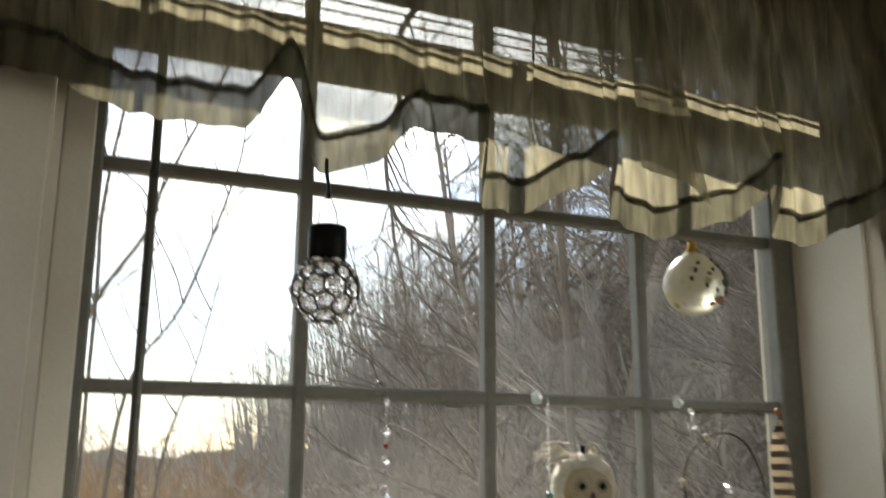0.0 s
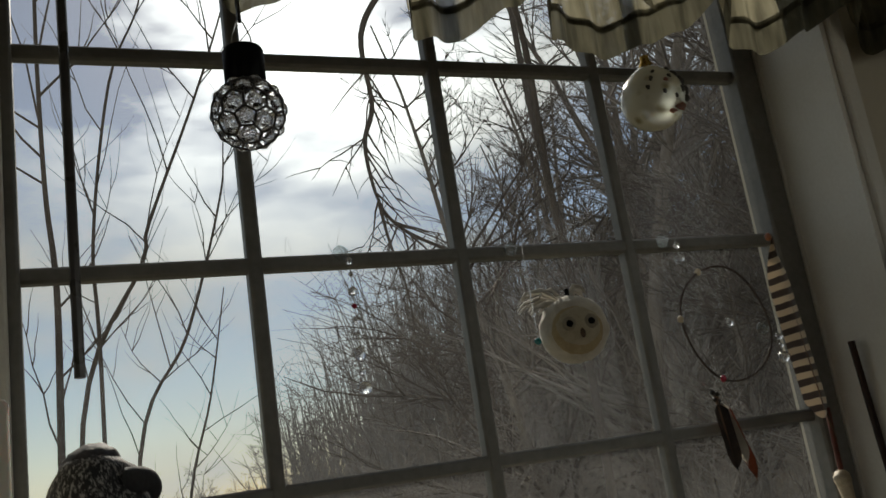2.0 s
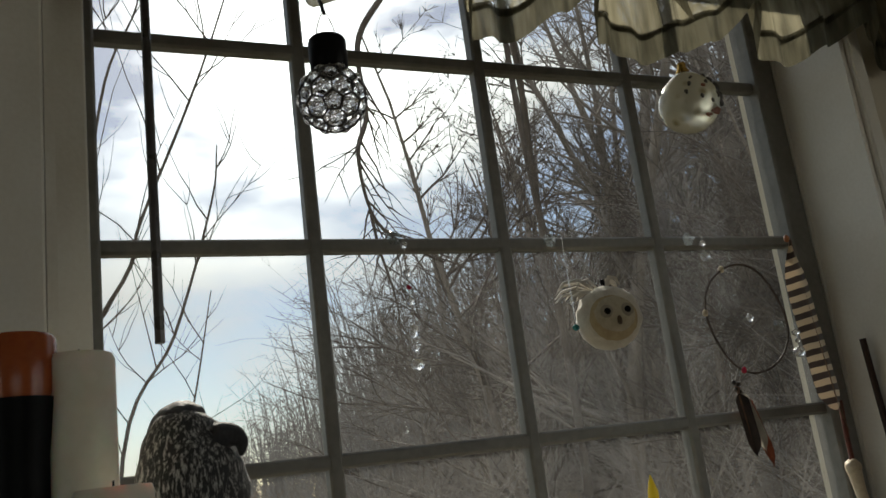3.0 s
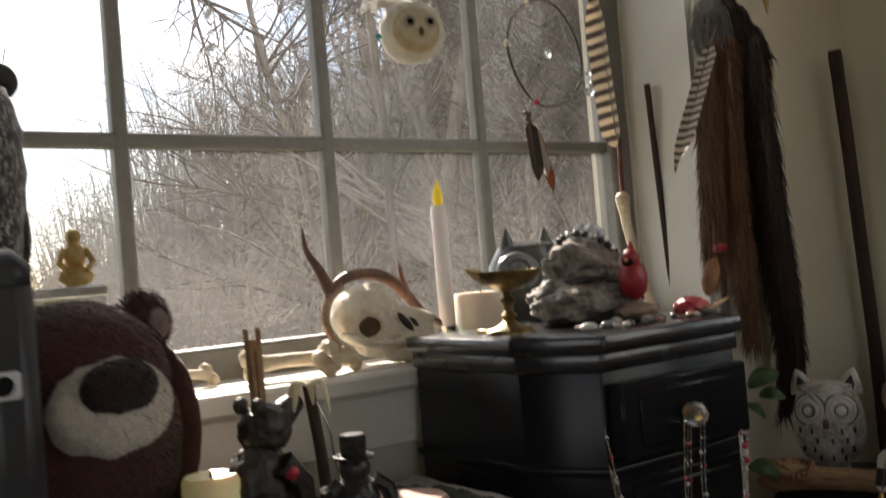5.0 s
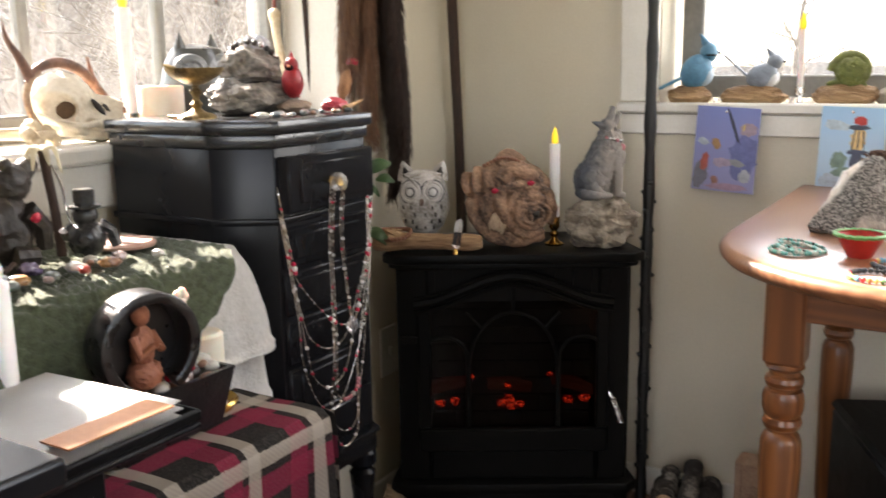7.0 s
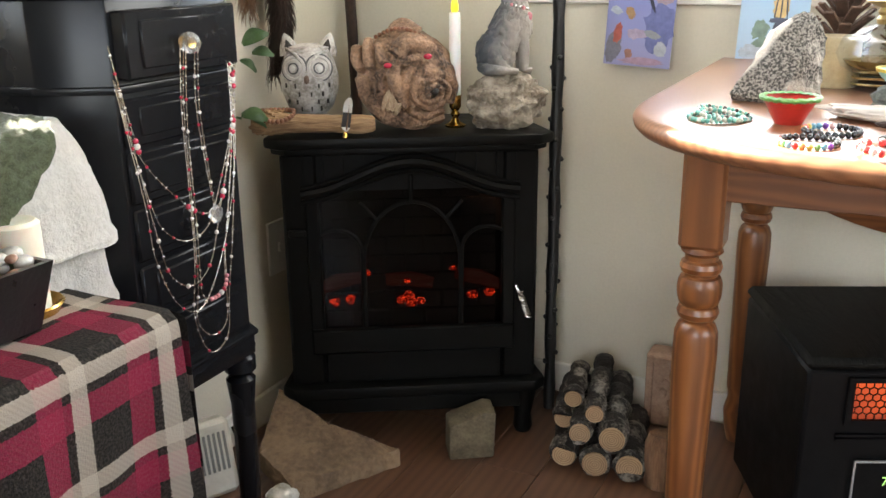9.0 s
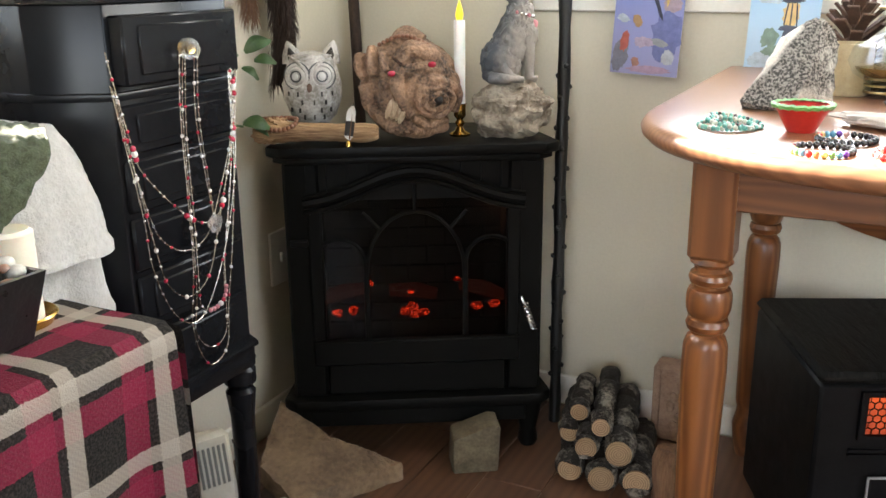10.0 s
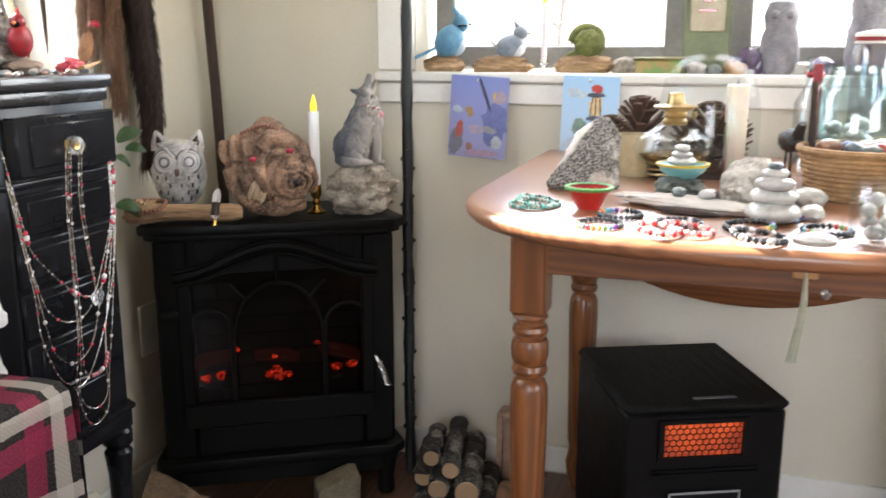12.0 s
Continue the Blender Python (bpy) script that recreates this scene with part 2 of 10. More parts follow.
def plaid_cloth(name):
    """Woven plaid: broad cream stripes over red and charcoal, crossing."""
    m, nt, b = nodes_of(name)
    N, L = nt.nodes.new, nt.links.new
    uv, sp = N("ShaderNodeTexCoord"), N("ShaderNodeSeparateXYZ")
    wob, shift = N("ShaderNodeTexNoise"), N("ShaderNodeVectorMath")
    wob.inputs["Scale"].default_value, wob.inputs["Detail"].default_value = 420.0, 2.0
    shift.operation, shift.inputs[1].default_value = "MULTIPLY_ADD", (0.0045, 0.0045, 0.0)
    L(uv.outputs["UV"], wob.inputs["Vector"])
    L(wob.outputs["Color"], shift.inputs[0])
    L(uv.outputs["UV"], shift.inputs[2])
    L(shift.outputs[0], sp.inputs[0])

    def stripes(src):
        fr = N("ShaderNodeMath")
        fr.operation = "FRACT"
        mu = N("ShaderNodeMath")
        mu.operation, mu.inputs[1].default_value = "MULTIPLY", 1 / 0.116
        L(src, mu.inputs[0])
        L(mu.outputs[0], fr.inputs[0])
        rp = N("ShaderNodeValToRGB")
        rp.color_ramp.interpolation = "CONSTANT"
        e = rp.color_ramp.elements
        e[0].position, e[0].color = 0.0, (0.33, 0.29, 0.24, 1)
        e[1].position, e[1].color = 0.17, (0.012, 0.011, 0.010, 1)
        for p, c in ((0.64, (0.185, 0.013, 0.038)), (0.91, (0.014, 0.011, 0.010))):
            k = e.new(p)
            k.color = (*c, 1)
        L(fr.outputs[0], rp.inputs["Fac"])
        return rp.outputs["Color"]

    a, c = stripes(sp.outputs[0]), stripes(sp.outputs[1])
    zig = N("ShaderNodeTexWave")
    zig.wave_type, zig.wave_profile = "BANDS", "TRI"
    zig.bands_direction = "DIAGONAL"
    zig.inputs["Scale"].default_value, zig.inputs["Distortion"].default_value = 90.0, 0.6
    L(uv.outputs["UV"], zig.inputs["Vector"])
    rz = N("ShaderNodeMapRange")
    rz.inputs["To Min"].default_value, rz.inputs["To Max"].default_value = 0.38, 0.62
    L(zig.outputs["Fac"], rz.inputs["Value"])
    mx = N("ShaderNodeMix")
    mx.data_type = "RGBA"
    L(rz.outputs[0], mx.inputs[0])
    L(a, mx.inputs[6])
    L(c, mx.inputs[7])
    lt = N("ShaderNodeMix")
    lt.data_type, lt.blend_type = "RGBA", "LIGHTEN"
    lt.inputs[0].default_value = 0.55
    L(mx.outputs[2], lt.inputs[6])
    mn = N("ShaderNodeMix")
    mn.data_type, mn.blend_type = "RGBA", "LIGHTEN"
    mn.inputs[0].default_value = 1.0
    L(a, mn.inputs[6])
    L(c, mn.inputs[7])
    L(mn.outputs[2], lt.inputs[7])
    lint, lr, fade = N("ShaderNodeTexNoise"), N("ShaderNodeMapRange"), N("ShaderNodeMix")
    lint.inputs["Scale"].default_value, lint.inputs["Detail"].default_value = 330.0, 3.0
    lr.inputs["From Min"].default_value, lr.inputs["From Max"].default_value = 0.42, 0.75
    lr.inputs["To Min"].default_value, lr.inputs["To Max"].default_value = 0.0, 0.11
    fade.data_type = "RGBA"
    fade.inputs[7].default_value = (0.30, 0.24, 0.20, 1)
    L(uv.outputs["UV"], lint.inputs["Vector"])
    L(lint.outputs["Fac"], lr.inputs["Value"])
    L(lr.outputs[0], fade.inputs[0])
    L(lt.outputs[2], fade.inputs[6])
    L(fade.outputs[2], b.inputs["Base Color"])
    nz, bp = N("ShaderNodeTexNoise"), N("ShaderNodeBump")
    nz.inputs["Scale"].default_value = 600.0
    L(uv.outputs["Object"], nz.inputs["Vector"])
    bp.inputs["Strength"].default_value, bp.inputs["Distance"].default_value = 0.8, 0.0016
    L(nz.outputs["Fac"], bp.inputs["Height"])
    L(bp.outputs[0], b.inputs["Normal"])
    b.inputs["Specular IOR Level"].default_value = 0.15
    b.inputs["Roughness"].default_value, b.inputs["Sheen Weight"].default_value = 0.95, 0.0
    return m


WALL = mat("cream_paint", (0.65, 0.60, 0.485), (0.59, 0.545, 0.44), 0.75, scale=4, bump=0.05, fine=40)
WALLW = mat("white_trim_paint", (0.78, 0.76, 0.70), (0.70, 0.67, 0.60), 0.45, scale=8, bump=0.05, fine=20)
CEIL = mat("ceiling_paint", (0.78, 0.76, 0.72), (0.72, 0.70, 0.66), 0.85, scale=6, bump=0.1, fine=30)
FRAME = mat("window_frame_paint", (0.23, 0.225, 0.205), (0.16, 0.155, 0.14), 0.5, scale=14, bump=0.08)


def dusty_glass(name):
    """Clear pane with a thin uneven film of dust that catches the light, thicker low down where rain has splashed."""
    m = clear(name, (0.97, 0.98, 0.98), 0.0, 0.012)
    nt = m.node_tree
    N, L = nt.nodes.new, nt.links.new
    out = nt.nodes["Material Output"]
    body = out.inputs["Surface"].links[0].from_socket
    tl, mx = N("ShaderNodeBsdfTranslucent"), N("ShaderNodeMixShader")
    tl.inputs["Color"].default_value = (0.85, 0.83, 0.79, 1)
    co, n1, n2, mu, rg = N("ShaderNodeTexCoord"), N("ShaderNodeTexNoise"), N("ShaderNodeTexNoise"), N("ShaderNodeMath"), N("ShaderNodeMapRange")
    n1.inputs["Scale"].default_value, n1.inputs["Detail"].default_value = 5.0, 5.0
    n2.inputs["Scale"].default_value, n2.inputs["Detail"].default_value = 120.0, 3.0
    mu.operation = "MULTIPLY"
    L(co.outputs["Object"], n1.inputs["Vector"])
    L(co.outputs["Object"], n2.inputs["Vector"])
    L(n1.outputs["Fac"], mu.inputs[0])
    L(n2.outputs["Fac"], mu.inputs[1])
    rg.inputs["From Min"].default_value, rg.inputs["From Max"].default_value = 0.12, 0.42
    rg.inputs["To Min"].default_value, rg.inputs["To Max"].default_value = 0.004, 0.024
    L(mu.outputs[0], rg.inputs["Value"])
    sp, low, amt = N("ShaderNodeSeparateXYZ"), N("ShaderNodeMapRange"), N("ShaderNodeMath")
    low.inputs["From Min"].default_value, low.inputs["From Max"].default_value = 1.65, 1.10
    low.inputs["To Min"].default_value, low.inputs["To Max"].default_value = 0.6, 2.0
    amt.operation = "MULTIPLY"
    L(co.outputs["Object"], sp.inputs[0])
    L(sp.outputs[2], low.inputs["Value"])
    L(low.outputs[0], amt.inputs[0])
    L(rg.outputs[0], amt.inputs[1])
    L(amt.outputs[0], mx.inputs[0])
    L(body, mx.inputs[1])
    L(tl.outputs[0], mx.inputs[2])
    L(mx.outputs[0], out.inputs["Surface"])
    return m


GLASS = dusty_glass("window_glass")
PLANK = ringed("floor_laminate", (0.125, 0.062, 0.036), (0.092, 0.044, 0.026), 3, "Y", 0.38, 0.03, 6.0, stretch=(0.35, 5, 1), coat=0.2)
BLACKWOOD = mat("black_lacquer", (0.010, 0.0105, 0.012), (0.007, 0.0073, 0.0085), 0.24, scale=5, bump=0.0, fine=12, coat=0.0, spec=0.17)
LACQTOP = mat("dusty_black_lacquer", (0.013, 0.0135, 0.015), (0.008, 0.0085, 0.0095), 0.24, scale=40, bump=0.02, fine=8, spec=0.45, coat=0.25)
IRON = mat("black_enamel", (0.0048, 0.0048, 0.0044), (0.0033, 0.0033, 0.0030), 0.42, scale=40, bump=0.05, spec=0.10)
BRICKD = mat("dark_fire_brick", (0.026, 0.022, 0.020), (0.014, 0.012, 0.011), 0.8, scale=40, bump=0.3, rnd=0.25)
OAK = ringed("honey_oak", (0.225, 0.083, 0.026), (0.130, 0.044, 0.014), 22, "X", 0.34, 0.08, 5.0, stretch=(1.5, 1.5, 0.10), coat=0.18)
OAKH = ringed("honey_oak_rail", (0.21, 0.078, 0.027), (0.135, 0.047, 0.017), 14, "Z", 0.36, 0.08, 7.0, stretch=(1.2, 0.22, 1.5), coat=0.25)
OAKTOP = ringed("honey_oak_top", (0.27, 0.118, 0.056), (0.185, 0.078, 0.037), 14, "X", 0.34, 0.03, 4.0, stretch=(2.2, 0.22, 0.2), coat=0.55)
TOWEL = mat("white_terry", (0.84, 0.82, 0.77), (0.70, 0.68, 0.63), 0.95, scale=110, bump=1.6, fine=3, sheen=0.5)
GREENK = mat("olive_knit", (0.13, 0.155, 0.085), (0.055, 0.07, 0.035), 0.95, scale=90, bump=0.8, fine=4, sheen=0.3, stretch=(1, 3, 1))
PLAID = plaid_cloth("red_plaid_fleece")
STONE = mat("sandstone", (0.23, 0.155, 0.092), (0.10, 0.066, 0.040), 0.9, scale=11, bump=0.7, fine=8)
GREYROCK = mat("pale_rock", (0.38, 0.33, 0.26), (0.12, 0.095, 0.07), 0.9, scale=20, bump=1.0, lo=0.38, hi=0.6)
BURLWOOD = mat("weathered_burl", (0.35, 0.21, 0.13), (0.026, 0.014, 0.009), 0.75, scale=19, bump=1.0, lo=0.38, hi=0.62, fine=9)
DRIFT = mat("driftwood", (0.46, 0.30, 0.16), (0.14, 0.07, 0.03), 0.8, scale=16, bump=0.7, stretch=(0.3, 3, 3))
CERAMIC = mat("grey_stoneware", (0.60, 0.58, 0.55), (0.25, 0.23, 0.20), 0.6, scale=30, bump=0.4, lo=0.4, hi=0.58)
WOLFM = mat("grey_painted_resin", (0.34, 0.31, 0.28), (0.085, 0.09, 0.10), 0.6, scale=13, bump=0.5, stretch=(1.6, 1, 0.7))
BARK = mat("grey_bark", (0.20, 0.18, 0.155), (0.016, 0.012, 0.009), 0.95, scale=26, bump=1.8, lo=0.50, hi=0.66, fine=6)
LOGEND = ringed("cut_log_end", (0.37, 0.25, 0.145), (0.22, 0.135, 0.075), 70, "Z", 0.85, 0.2, 2.5, ring=True)
BRASS = mat("brass", (0.72, 0.47, 0.14), (0.50, 0.31, 0.08), 0.22, 1.0, scale=40, bump=0.05)
SILVER = mat("silver", (0.75, 0.74, 0.72), (0.45, 0.44, 0.43), 0.22, 1.0, scale=60, bump=0.05)
WAXW = mat("ivory_wax", (0.78, 0.74, 0.62), (0.70, 0.65, 0.52), 0.45, scale=18, bump=0.06, sss=0.3)
PLASTW = mat("white_candle_plastic", (0.80, 0.79, 0.76), (0.74, 0.73, 0.70), 0.4, scale=20, bump=0.02, sss=0.2)
FLAME = glow("flame_tip_lit", (1.0, 0.70, 0.02), 0.12, (0.80, 0.56, 0.03))
FLAMEW = mat("flame_tip_white", (0.82, 0.80, 0.74), (0.76, 0.74, 0.68), 0.3, scale=20, bump=0.0, sss=0.5)
BONE = mat("old_bone", (0.68, 0.58, 0.42), (0.42, 0.31, 0.18), 0.6, scale=22, bump=0.35, lo=0.3, hi=0.6)
SKULLM = mat("bleached_skull", (0.76, 0.70, 0.58), (0.50, 0.42, 0.30), 0.75, scale=26, bump=0.4, lo=0.3, hi=0.58)
ANTLER = mat("antler", (0.20, 0.09, 0.05), (0.06, 0.028, 0.018), 0.5, scale=24, bump=0.5, stretch=(1, 1, 1))
RED = mat("cardinal_red", (0.32, 0.008, 0.012), (0.17, 0.006, 0.010), 0.45, scale=40, bump=0.2)
DARKRES = mat("dark_resin", (0.040, 0.030, 0.022), (0.010, 0.008, 0.007), 0.5, scale=30, bump=0.6)
BROWNFUR = mat("brown_plush", (0.060, 0.016, 0.010), (0.024, 0.006, 0.004), 1.0, scale=160, bump=1.0, fine=3, sheen=0.15)
WHITEFUR = mat("white_plush", (0.62, 0.56, 0.48), (0.44, 0.39, 0.33), 1.0, scale=160, bump=1.0, fine=3, sheen=0.6)
PELT = mat("brown_pelt", (0.30, 0.15, 0.07), (0.07, 0.032, 0.017), 0.8, scale=60, bump=1.0, stretch=(4, 4, 0.35), sheen=0.05)
PELTD = mat("dark_pelt", (0.060, 0.030, 0.018), (0.016, 0.009, 0.007), 0.8, scale=60, bump=1.0, stretch=(4, 4, 0.35), sheen=0.05)
STICK = mat("dark_stick_bark", (0.060, 0.030, 0.018), (0.020, 0.011, 0.008), 0.75, scale=30, bump=0.5, stretch=(3, 3, 0.5))
POLEB = mat("black_pole", (0.006, 0.006, 0.006), (0.003, 0.003, 0.003), 0.45, scale=40, bump=0.4)
CRYSTAL = mat("crystal_glass", (0.95, 0.96, 0.98), (0.90, 0.91, 0.94), 0.06, scale=30, bump=0.0, trans=0.9)
PLASTIC = mat("black_plastic", (0.007, 0.007, 0.0075), (0.004, 0.004, 0.0045), 0.4, scale=30, bump=0.05, spec=0.09)
BLADE = mat("white_paper", (0.85, 0.84, 0.82), (0.80, 0.79, 0.77), 0.5, scale=30, bump=0.03)

# ---- mesh helpers ----
def box(sx, sy, sz, at=(0, 0, 0), rot=(0, 0, 0), bev=0.0, seg=1):
    bm = bmesh.new()
    bmesh.ops.create_cube(bm, size=1, matrix=Matrix.Diagonal((sx, sy, sz, 1)))
    if bev:
        bmesh.ops.bevel(bm, geom=bm.edges[:], offset=bev, segments=seg, affect="EDGES", profile=0.5)
    bmesh.ops.transform(bm, matrix=pose(*at, *rot), verts=bm.verts)
    return bm


def slab(x0, x1, y0, y1, z0, z1, bev=0.0):
    return box(x1 - x0, y1 - y0, z1 - z0, ((x0 + x1) / 2, (y0 + y1) / 2, (z0 + z1) / 2), bev=bev)


def join(*bms):
    out = bmesh.new()
    for b in bms:
        me = bpy.data.meshes.new("t")
        b.to_mesh(me)
        b.free()
        out.from_mesh(me)
        bpy.data.meshes.remove(me)
    return out


def moved(bm, x=0, y=0, z=0, rx=0, ry=0, rz=0, s=(1, 1, 1)):
    bmesh.ops.transform(bm, matrix=pose(x, y, z, rx, ry, rz) @ Matrix.Diagonal((*s, 1)), verts=bm.verts)
    return bm


def lathe(profile, seg=24, at=(0, 0, 0), caps=True):
    bm = bmesh.new()
    rings = []
    for r, z in profile:
        rings.append([bm.verts.new((at[0] + r * math.cos(2 * math.pi * k / seg), at[1] + r * math.sin(2 * math.pi * k / seg), at[2] + z)) for k in range(seg)])
    for a, b in zip(rings, rings[1:]):
        for k in range(seg):
            bm.faces.new((a[k], a[(k + 1) % seg], b[(k + 1) % seg], b[k]))
    if caps:
        bm.faces.new(rings[0][::-1])
        bm.faces.new(rings[-1])
    bmesh.ops.recalc_face_normals(bm, faces=bm.faces)
    return bm


def tube(points, r, seg=8, flat=1.0):
    """A tapering tube along points; r is one radius or one for each point."""
    pts = [Vector(p) for p in points]
    rs = r if isinstance(r, (list, tuple)) else [r] * len(pts)
    bm = bmesh.new()
    rings, side = [], None
    for i, p in enumerate(pts):
        d = (pts[min(i + 1, len(pts) - 1)] - pts[max(i - 1, 0)]).normalized()
        if side is None:
            side = d.orthogonal().normalized()
        side = (side - d * side.dot(d)).normalized()
        up = d.cross(side)
        rings.append([bm.verts.new(p + rs[i] * (math.cos(2 * math.pi * k / seg) * side + flat * math.sin(2 * math.pi * k / seg) * up)) for k in range(seg)])
    for a, b in zip(rings, rings[1:]):
        for k in range(seg):
            bm.faces.new((a[k], a[(k + 1) % seg], b[(k + 1) % seg], b[k]))
    bm.faces.new(rings[0][::-1])
    bm.faces.new(rings[-1])
    bmesh.ops.recalc_face_normals(bm, faces=bm.faces)
    return bm


def curve(points, n=24):
    """Points along a smooth line through the given ones."""
    p = [Vector(q) for q in points]
    p = [2 * p[0] - p[1]] + p + [2 * p[-1] - p[-2]]
    out = []
    for i in range(1, len(p) - 2):
        for k in range(n):
            t = k / n
            a, b, c, d = p[i - 1], p[i], p[i + 1], p[i + 2]
            out.append(0.5 * ((2 * b) + (c - a) * t + (2 * a - 5 * b + 4 * c - d) * t * t + (3 * b - a - 3 * c + d) * t ** 3))
    return out + [p[-2]]


def blob(rx, ry, rz, at=(0, 0, 0), amp=0.15, freq=2.0, sub=3, seed=0, flatten=None, ridged=0.0, rot=(0, 0, 0)):
    """A lumpy rounded body; flatten cuts it off level below that height."""
    bm = bmesh.new()
    bmesh.ops.create_icosphere(bm, subdivisions=sub, radius=1)
    off = Vector((seed * 3.7, seed * 1.3, seed * 2.1))
    for v in bm.verts:
        n = noise.fractal(v.co * freq + off, 0.9, 2.0, 4)
        if ridged:
            n += ridged * (0.5 - abs(noise.noise(v.co * freq * 1.7 + off)) * 2)
        v.co = v.co * (1 + amp * n)
        if flatten is not None and v.co.z < flatten:
            v.co.z = flatten + (v.co.z - flatten) * 0.05
        v.co = Vector((v.co.x * rx, v.co.y * ry, v.co.z * rz))
    bmesh.ops.transform(bm, matrix=pose(*at, *rot), verts=bm.verts)
    return bm


def sheet(nu, nv, f, thick=0.0):
    """A grid of points f(u, v), u and v from 0 to 1, with uv in metres where f gives five values."""
    bm = bmesh.new()
    lay = bm.loops.layers.uv.new("uv")
    vs, uvs = [], {}
    for i in range(nu + 1):
        for j in range(nv + 1):
            q = f(i / nu, j / nv)
            v = bm.verts.new(q[:3])
            uvs[v] = q[3:5] if len(q) > 3 else (i / nu, j / nv)
            vs.append(v)
    for i in range(nu):
        for j in range(nv):
            a = i * (nv + 1) + j
            face = bm.faces.new((vs[a], vs[a + nv + 1], vs[a + nv + 2], vs[a + 1]))
            for lp in face.loops:
                lp[lay].uv = uvs[lp.vert]
    if thick:
        bmesh.ops.solidify(bm, geom=bm.faces[:], thickness=thick)
    return bm


def prism(poly, z0, z1, bev=0.0):
    """A solid with the outline poly (x, y) from z0 to z1."""
    bm = bmesh.new()
    a = [bm.verts.new((x, y, z0)) for x, y in poly]
    f = bm.faces.new(a)
    r = bmesh.ops.extrude_face_region(bm, geom=[f])
    bmesh.ops.translate(bm, verts=[v for v in r["geom"] if isinstance(v, bmesh.types.BMVert)], vec=(0, 0, z1 - z0))
    bmesh.ops.recalc_face_normals(bm, faces=bm.faces)
    if bev:
        bmesh.ops.bevel(bm, geom=bm.edges[:], offset=bev, segments=2, affect="EDGES", profile=0.5)
    return bm


def strands(lines, seg=3):
    """One mesh of many thin tapering stems; each line is points and radii."""
    vs, fs = [], []
    for pts, rs in lines:
        base = len(vs)
        d = (pts[-1] - pts[0]).normalized()
        s = d.orthogonal().normalized()
        u = d.cross(s)
        for p, r in zip(pts, rs):
            for k in range(seg):
                a = 2 * math.pi * k / seg
                vs.append(p + r * (math.cos(a) * s + math.sin(a) * u))
        for i in range(len(pts) - 1):
            for k in range(seg):
                a, b = base + i * seg + k, base + i * seg + (k + 1) % seg
                fs.append((a, b, b + seg, a + seg))
    me = bpy.data.meshes.new("strands")
    me.from_pydata(vs, [], fs)
    me.polygons.foreach_set("use_smooth", [True] * len(me.polygons))
    return me


def fur(bm, n, length, r, comb, seed=1, lift=0.5):
    """Many fine tapering hairs on a body's surface, combed in one direction."""
    rg = random.Random(seed)
    bmesh.ops.triangulate(bm, faces=bm.faces[:])
    bm.normal_update()
    faces = bm.faces[:]
    comb, lines = Vector(comb), []
    for f in rg.choices(faces, weights=[f.calc_area() for f in faces], k=n):
        a, b = sorted((rg.random(), rg.random()))
        v = [q.co for q in f.verts]
        p = v[0] * a + v[1] * (b - a) + v[2] * (1 - b)
        d = (f.normal * lift + comb + Vector((rg.uniform(-0.3, 0.3), rg.uniform(-0.3, 0.3), rg.uniform(-0.3, 0.3)))).normalized()
        ln = length * rg.uniform(0.5, 1.2)
        lines.append(([p - d * ln * 0.1, p + d * ln * 0.5, p + (d + comb * 0.4).normalized() * ln], [r, r * 0.8, r * 0.15]))
    bm.free()
    return strands(lines, 3)


def coat_of_fur(bm, n, length, r, comb, material, parent, seed=1, lift=0.5):
    me = fur(bm, n, length, r, comb, seed, lift)
    me.materials.append(material)
    return tagged(part("fur", me, None, parent), kind="stuff")


def mesh_of(name, bm, material, sharp=38):
    me = bpy.data.meshes.new(name)
    bm.to_mesh(me)
    bm.free()
    me.materials.append(material)
    me.polygons.foreach_set("use_smooth", [True] * len(me.polygons))
    me.set_sharp_from_angle(angle=radians(sharp))
    return me


def part(name, bm, material, parent, label="", sharp=38):
    """One mesh object under a thing or under a part."""
    ob = new(name, mesh_of(name, bm, material, sharp) if isinstance(bm, bmesh.types.BMesh) else bm)
    ob.parent = parent
    return tagged(ob, label)


def thing(name, label, category, at=(0, 0, 0), rz=0.0, group="", kind=""):
    ob = new(name)
    ob.empty_display_size = 0.02
    ob.matrix_world = pose(*at, 0, 0, rz)
    return tagged(ob, label, category, group, kind)


def solo(name, bm, material, label, category, at=(0, 0, 0), rz=0.0, group="", kind="", sharp=38):
    """A thing that is one plain mesh."""
    ob = new(name, mesh_of(name, bm, material, sharp))
    ob.matrix_world = pose(*at, 0, 0, rz)
    return tagged(ob, label, category, group, kind)

# ---- the room ----
XE, YN, ZC = 1.763, 1.05, 2.44          # east wall face, north wall face, ceiling
XW, YS = -2.6, -3.0
WX0, WX1, WZ0, WZ1 = -0.015, 1.28, 0.945, 2.245     # north window opening
EY0, EY1, EZ0, EZ1 = -1.30, 0.505, 0.939, 2.20     # east window opening

